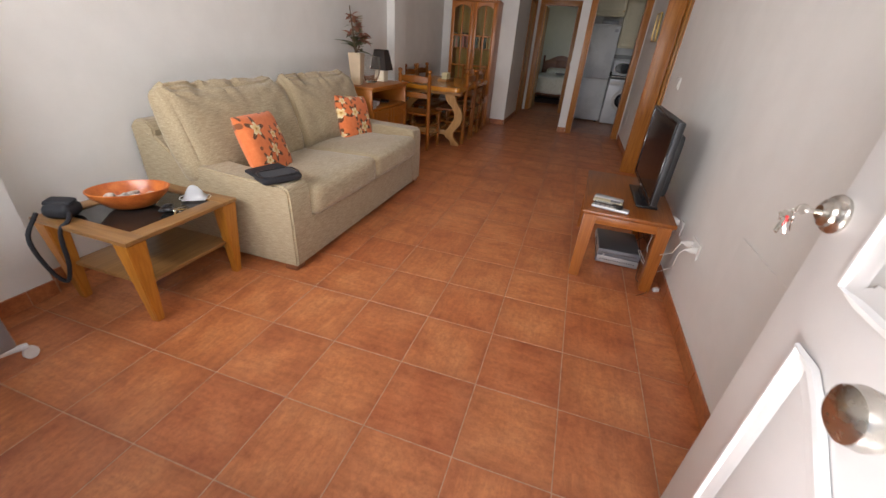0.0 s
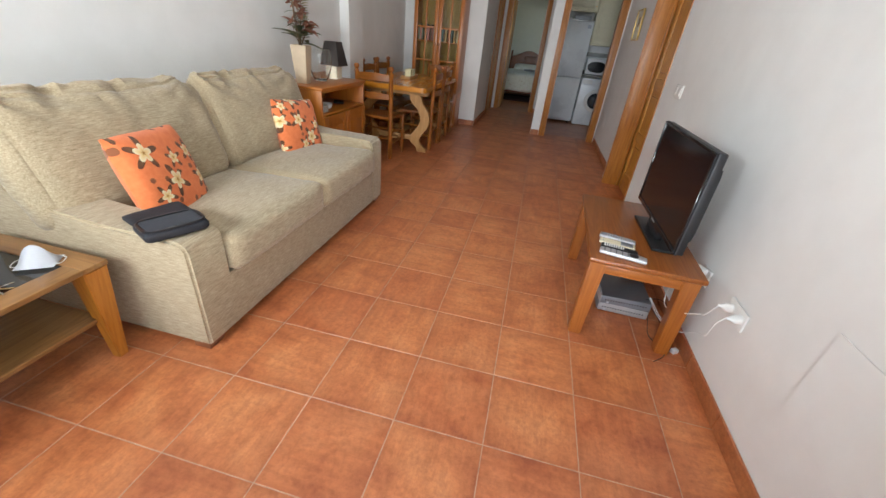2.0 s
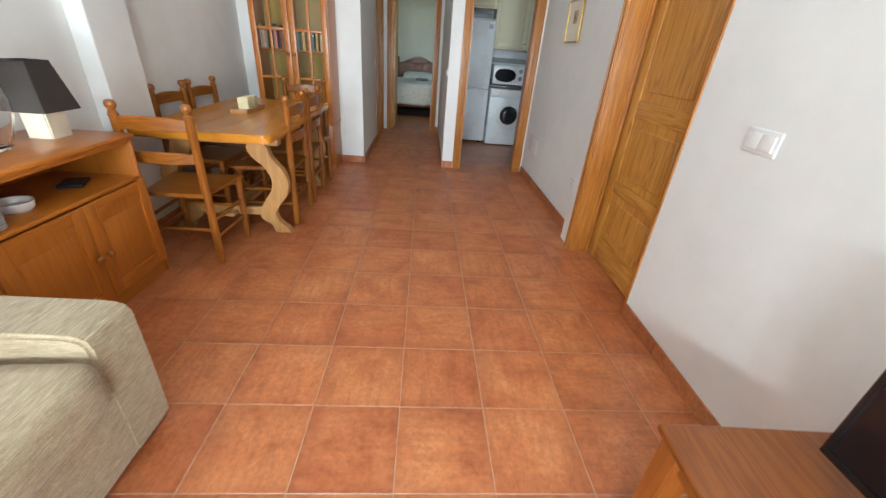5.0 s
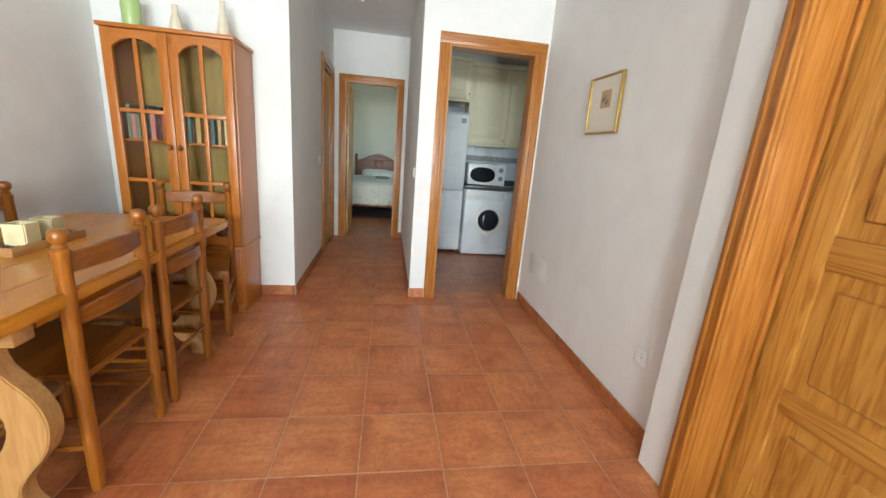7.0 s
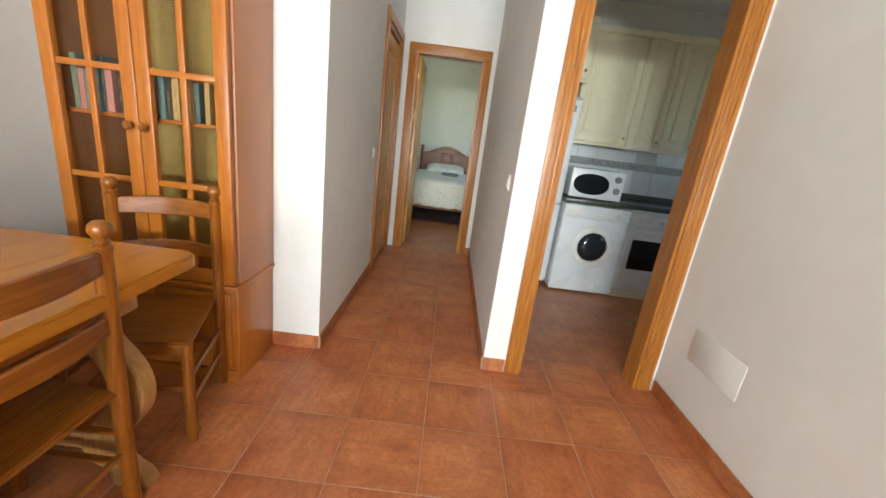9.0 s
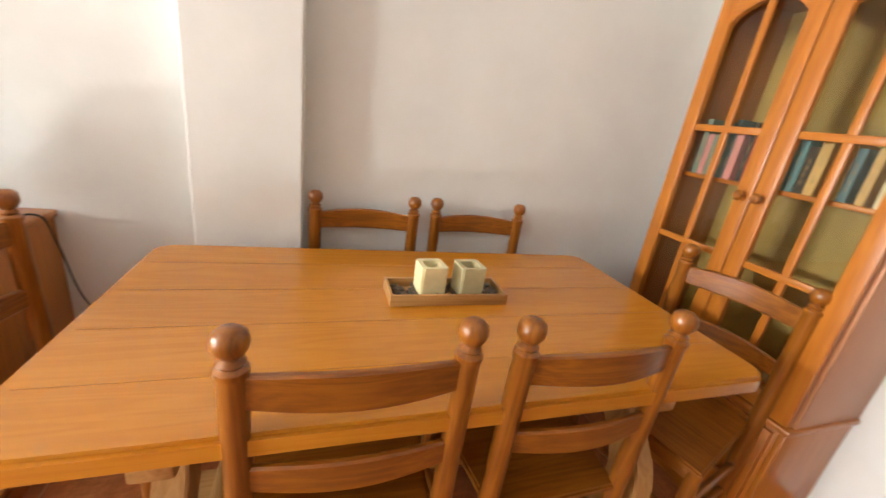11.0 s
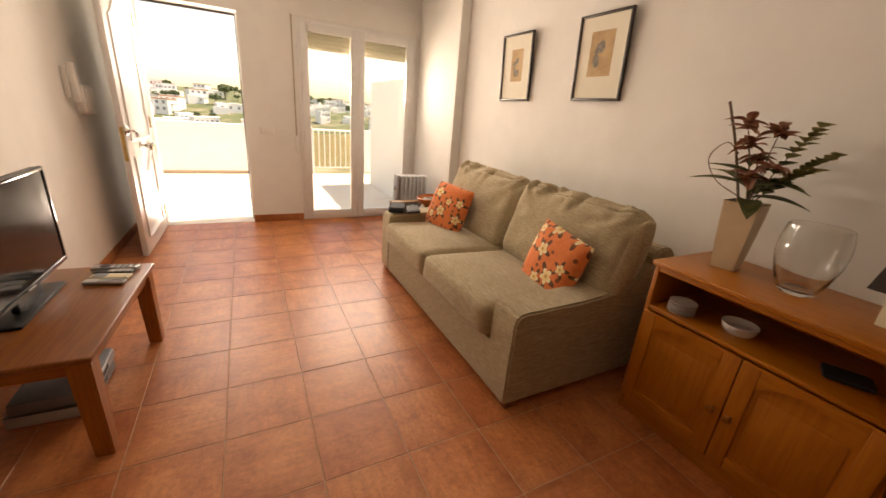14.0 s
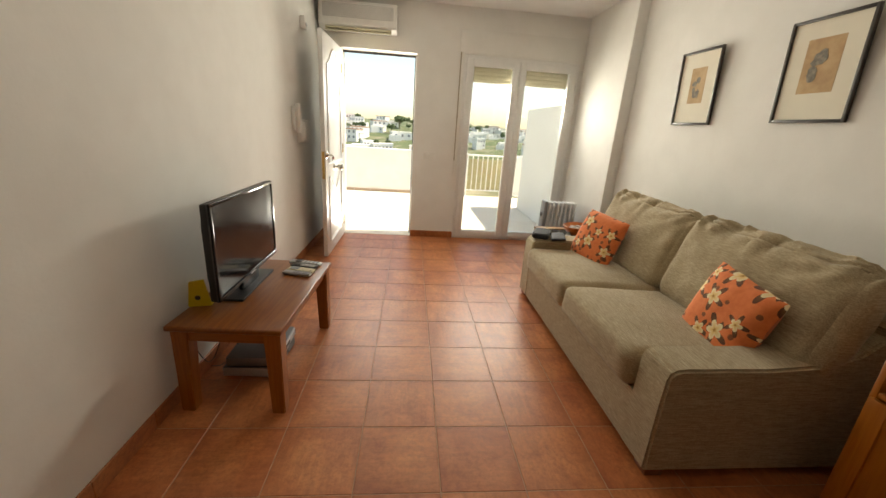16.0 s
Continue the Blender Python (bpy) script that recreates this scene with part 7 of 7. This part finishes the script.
def tree(x, y, h, seed):
    r = random.Random(seed)
    t = thing("tree", (x, y, hill_height(x, y) - 0.3), r.random() * 360, "dark green tree on the far hillside", "tree", "trees on the hill")
    bm = tube([(0, 0, 0), (0.1 * h * (r.random() - 0.5), 0, h * 0.4), (0, 0.05 * h, h * 0.75)], h * 0.035, 7, 4, 0.4)
    for k in range(4):
        a = k * 1.6 + r.random()
        add_to(bm, tube([(0, 0, h * (0.35 + 0.08 * k)), (0.3 * h * math.cos(a), 0.3 * h * math.sin(a), h * (0.6 + 0.08 * k))], h * 0.018, 5, 0, 0.4))
    part("trunk", bm, plain("bark", (0.12, 0.09, 0.06), 0.9), t)
    cr = bmesh.new()
    for k in range(70):
        a, q = r.random() * 6.28, math.sqrt(r.random()) * 0.42
        c = bmesh.new()
        bmesh.ops.create_icosphere(c, subdivisions=1, radius=h * r.uniform(0.05, 0.11))
        for v in c.verts:
            v.co *= 1 + 0.5 * (r.random() - 0.5)
        add_to(cr, c, pose(h * q * math.cos(a), h * q * math.sin(a), h * (0.55 + 0.42 * r.random() * (1 - q)), r.random() * 360, 0, r.random() * 360))
    part("crown", cr, spotted("tree_foliage", (0.05, 0.075, 0.03), (0.08, 0.11, 0.045), (0.12, 0.15, 0.07), 1.5, 0.8) if "tree_foliage" not in MATS else MATS["tree_foliage"], t)
    return t


base_trees = [tree(-10, -190, 9, 1), tree(6, -200, 7, 2), tree(-22, -170, 6, 3)]
for i in range(90):
    x, y = rnd.uniform(-110, 80), rnd.uniform(-110, -260)
    s = rnd.uniform(0.3, 0.7)
    copy = copy_thing(base_trees[i % 3], pose(x, y, hill_height(x, y) - 0.3, 0, 0, rnd.random() * 360))
    copy.scale = (s, s, s)


# ---- skirting and floor tiles ----
P, GX, GY = 0.34, -0.472, 1.44


def skirting(name, label, runs, h=0.082):
    """Rows of skirting tiles; a run goes from one point to another with the wall on its left."""
    t = thing(name, (0, 0, 0), 0, label, "skirting", kind="structure")
    for x0, y0, x1, y1 in runs:
        d = Vector((x1 - x0, y1 - y0, 0))
        L = d.length
        ang = math.degrees(math.atan2(d.y, d.x))
        along_y = abs(d.y) > abs(d.x)
        start = y0 if along_y else x0
        g0 = GY if along_y else GX
        sgn = 1 if (d.y if along_y else d.x) > 0 else -1
        cuts = [0.0]
        k = math.ceil((start - g0) / P * sgn + 1e-6)
        while True:
            s = (g0 + sgn * k * P - start) * sgn
            if s > L - 0.02:
                break
            if s > 0.02:
                cuts.append(s)
            k += 1
        cuts.append(L)
        for a, b in zip(cuts, cuts[1:]):
            ob = part("skirting_tile", box(a + 0.0012, b - 0.0012, -0.011, -0.0005, 0.001, h, 0.0025, 1), M_SKIRT, t, smooth=False)
            ob.matrix_basis = pose(x0, y0, 0, 0, 0, ang)
        gr = part("skirting_grout", box(0, L, -0.0075, -0.0004, 0.001, h - 0.002), M_GROUT, t, smooth=False)
        gr.matrix_basis = pose(x0, y0, 0, 0, 0, ang)


# each run keeps the room on its right-hand side
skirting("baseboard_right", "terracotta skirting tiles along the right wall", [(0.782, 4.15, 0.738, ENT), (WR, 7.03, WR, 5.175)])
skirting("baseboard_left", "terracotta skirting tiles along the sofa wall", [(-2.27, ENT, -2.27, 0.875), (-2.27, 0.875, WL, 0.875), (WL, 0.875, WL, 4.885), (WL, 4.885, -2.268, 4.885), (-2.268, 4.885, -2.268, 5.232), (-2.268, 5.232, WL, 5.232), (WL, 5.232, WL, WF)])
skirting("baseboard_entry", "terracotta skirting tiles by the entrance", [(DX0, ENT, WX1, ENT), (0.738, ENT, DX1 + 0.02, ENT)])
skirting("baseboard_end", "terracotta skirting tiles on the end wall and hall", [(WL, WF, -1.127, WF), (-1.127, WF, -1.127, 8.395), (-0.176, 9.32, -0.176, WF), (-0.176, WF, -0.052, WF), (-0.222, 9.32, -0.176, 9.32)])

floor = structure("floor", boxes((WL - 0.2, 1.05, ENT - 0.20, 9.43, -0.03, -0.0014), (1.05, 2.7, 7.06, 9.2, -0.03, -0.0014), (-2.2, 1.5, 9.43, 12.9, -0.03, -0.0014)), M_GROUT, "terracotta tiled floor with pale grout joints")
tm = bpy.data.meshes.new("tile")
bm = box(-P / 2 + 0.0016, P / 2 - 0.0016, -P / 2 + 0.0016, P / 2 - 0.0016, -0.012, 0.0, 0.0016, 1)
bm.to_mesh(tm)
bm.free()
tm.materials.append(M_TILE)
rnd = random.Random(5)
rest = []


def is_floor(x, y):
    if y < 7.1:
        return WL - 0.1 < x < 0.95
    if y < 9.4:
        return -1.3 < x < -0.0
    return False


for i in range(-7, 7):
    for j in range(-5, 34):
        x, y = GX + (i + 0.5) * P, GY + (j + 0.5) * P
        if -0.45 < y < 9.4 and is_floor(x, y):
            ob = new("tile", tm)
            ob.parent = floor
            ob.matrix_basis = pose(x, y, rnd.uniform(-0.0004, 0.0002), rnd.uniform(-0.08, 0.08), rnd.uniform(-0.08, 0.08), rnd.choice((0, 90, 180, 270)))
        elif (7.0 <= y < 9.3 and x > -0.1 and x < 2.7) or (9.3 <= y < 12.9 and -2.3 < x < 1.6):
            rest.append((x, y))
for i in range(7, 10):
    for j in range(17, 24):
        rest.append((GX + (i + 0.5) * P, GY + (j + 0.5) * P))
bm = bmesh.new()
for x, y in rest:
    add_to(bm, box(-P / 2 + 0.0016, P / 2 - 0.0016, -P / 2 + 0.0016, P / 2 - 0.0016, -0.012, 0.0), Matrix.Translation((x, y, 0)))
part("tiles_beyond", bm, M_TILE_FAR, floor, kind="stuff", smooth=False)
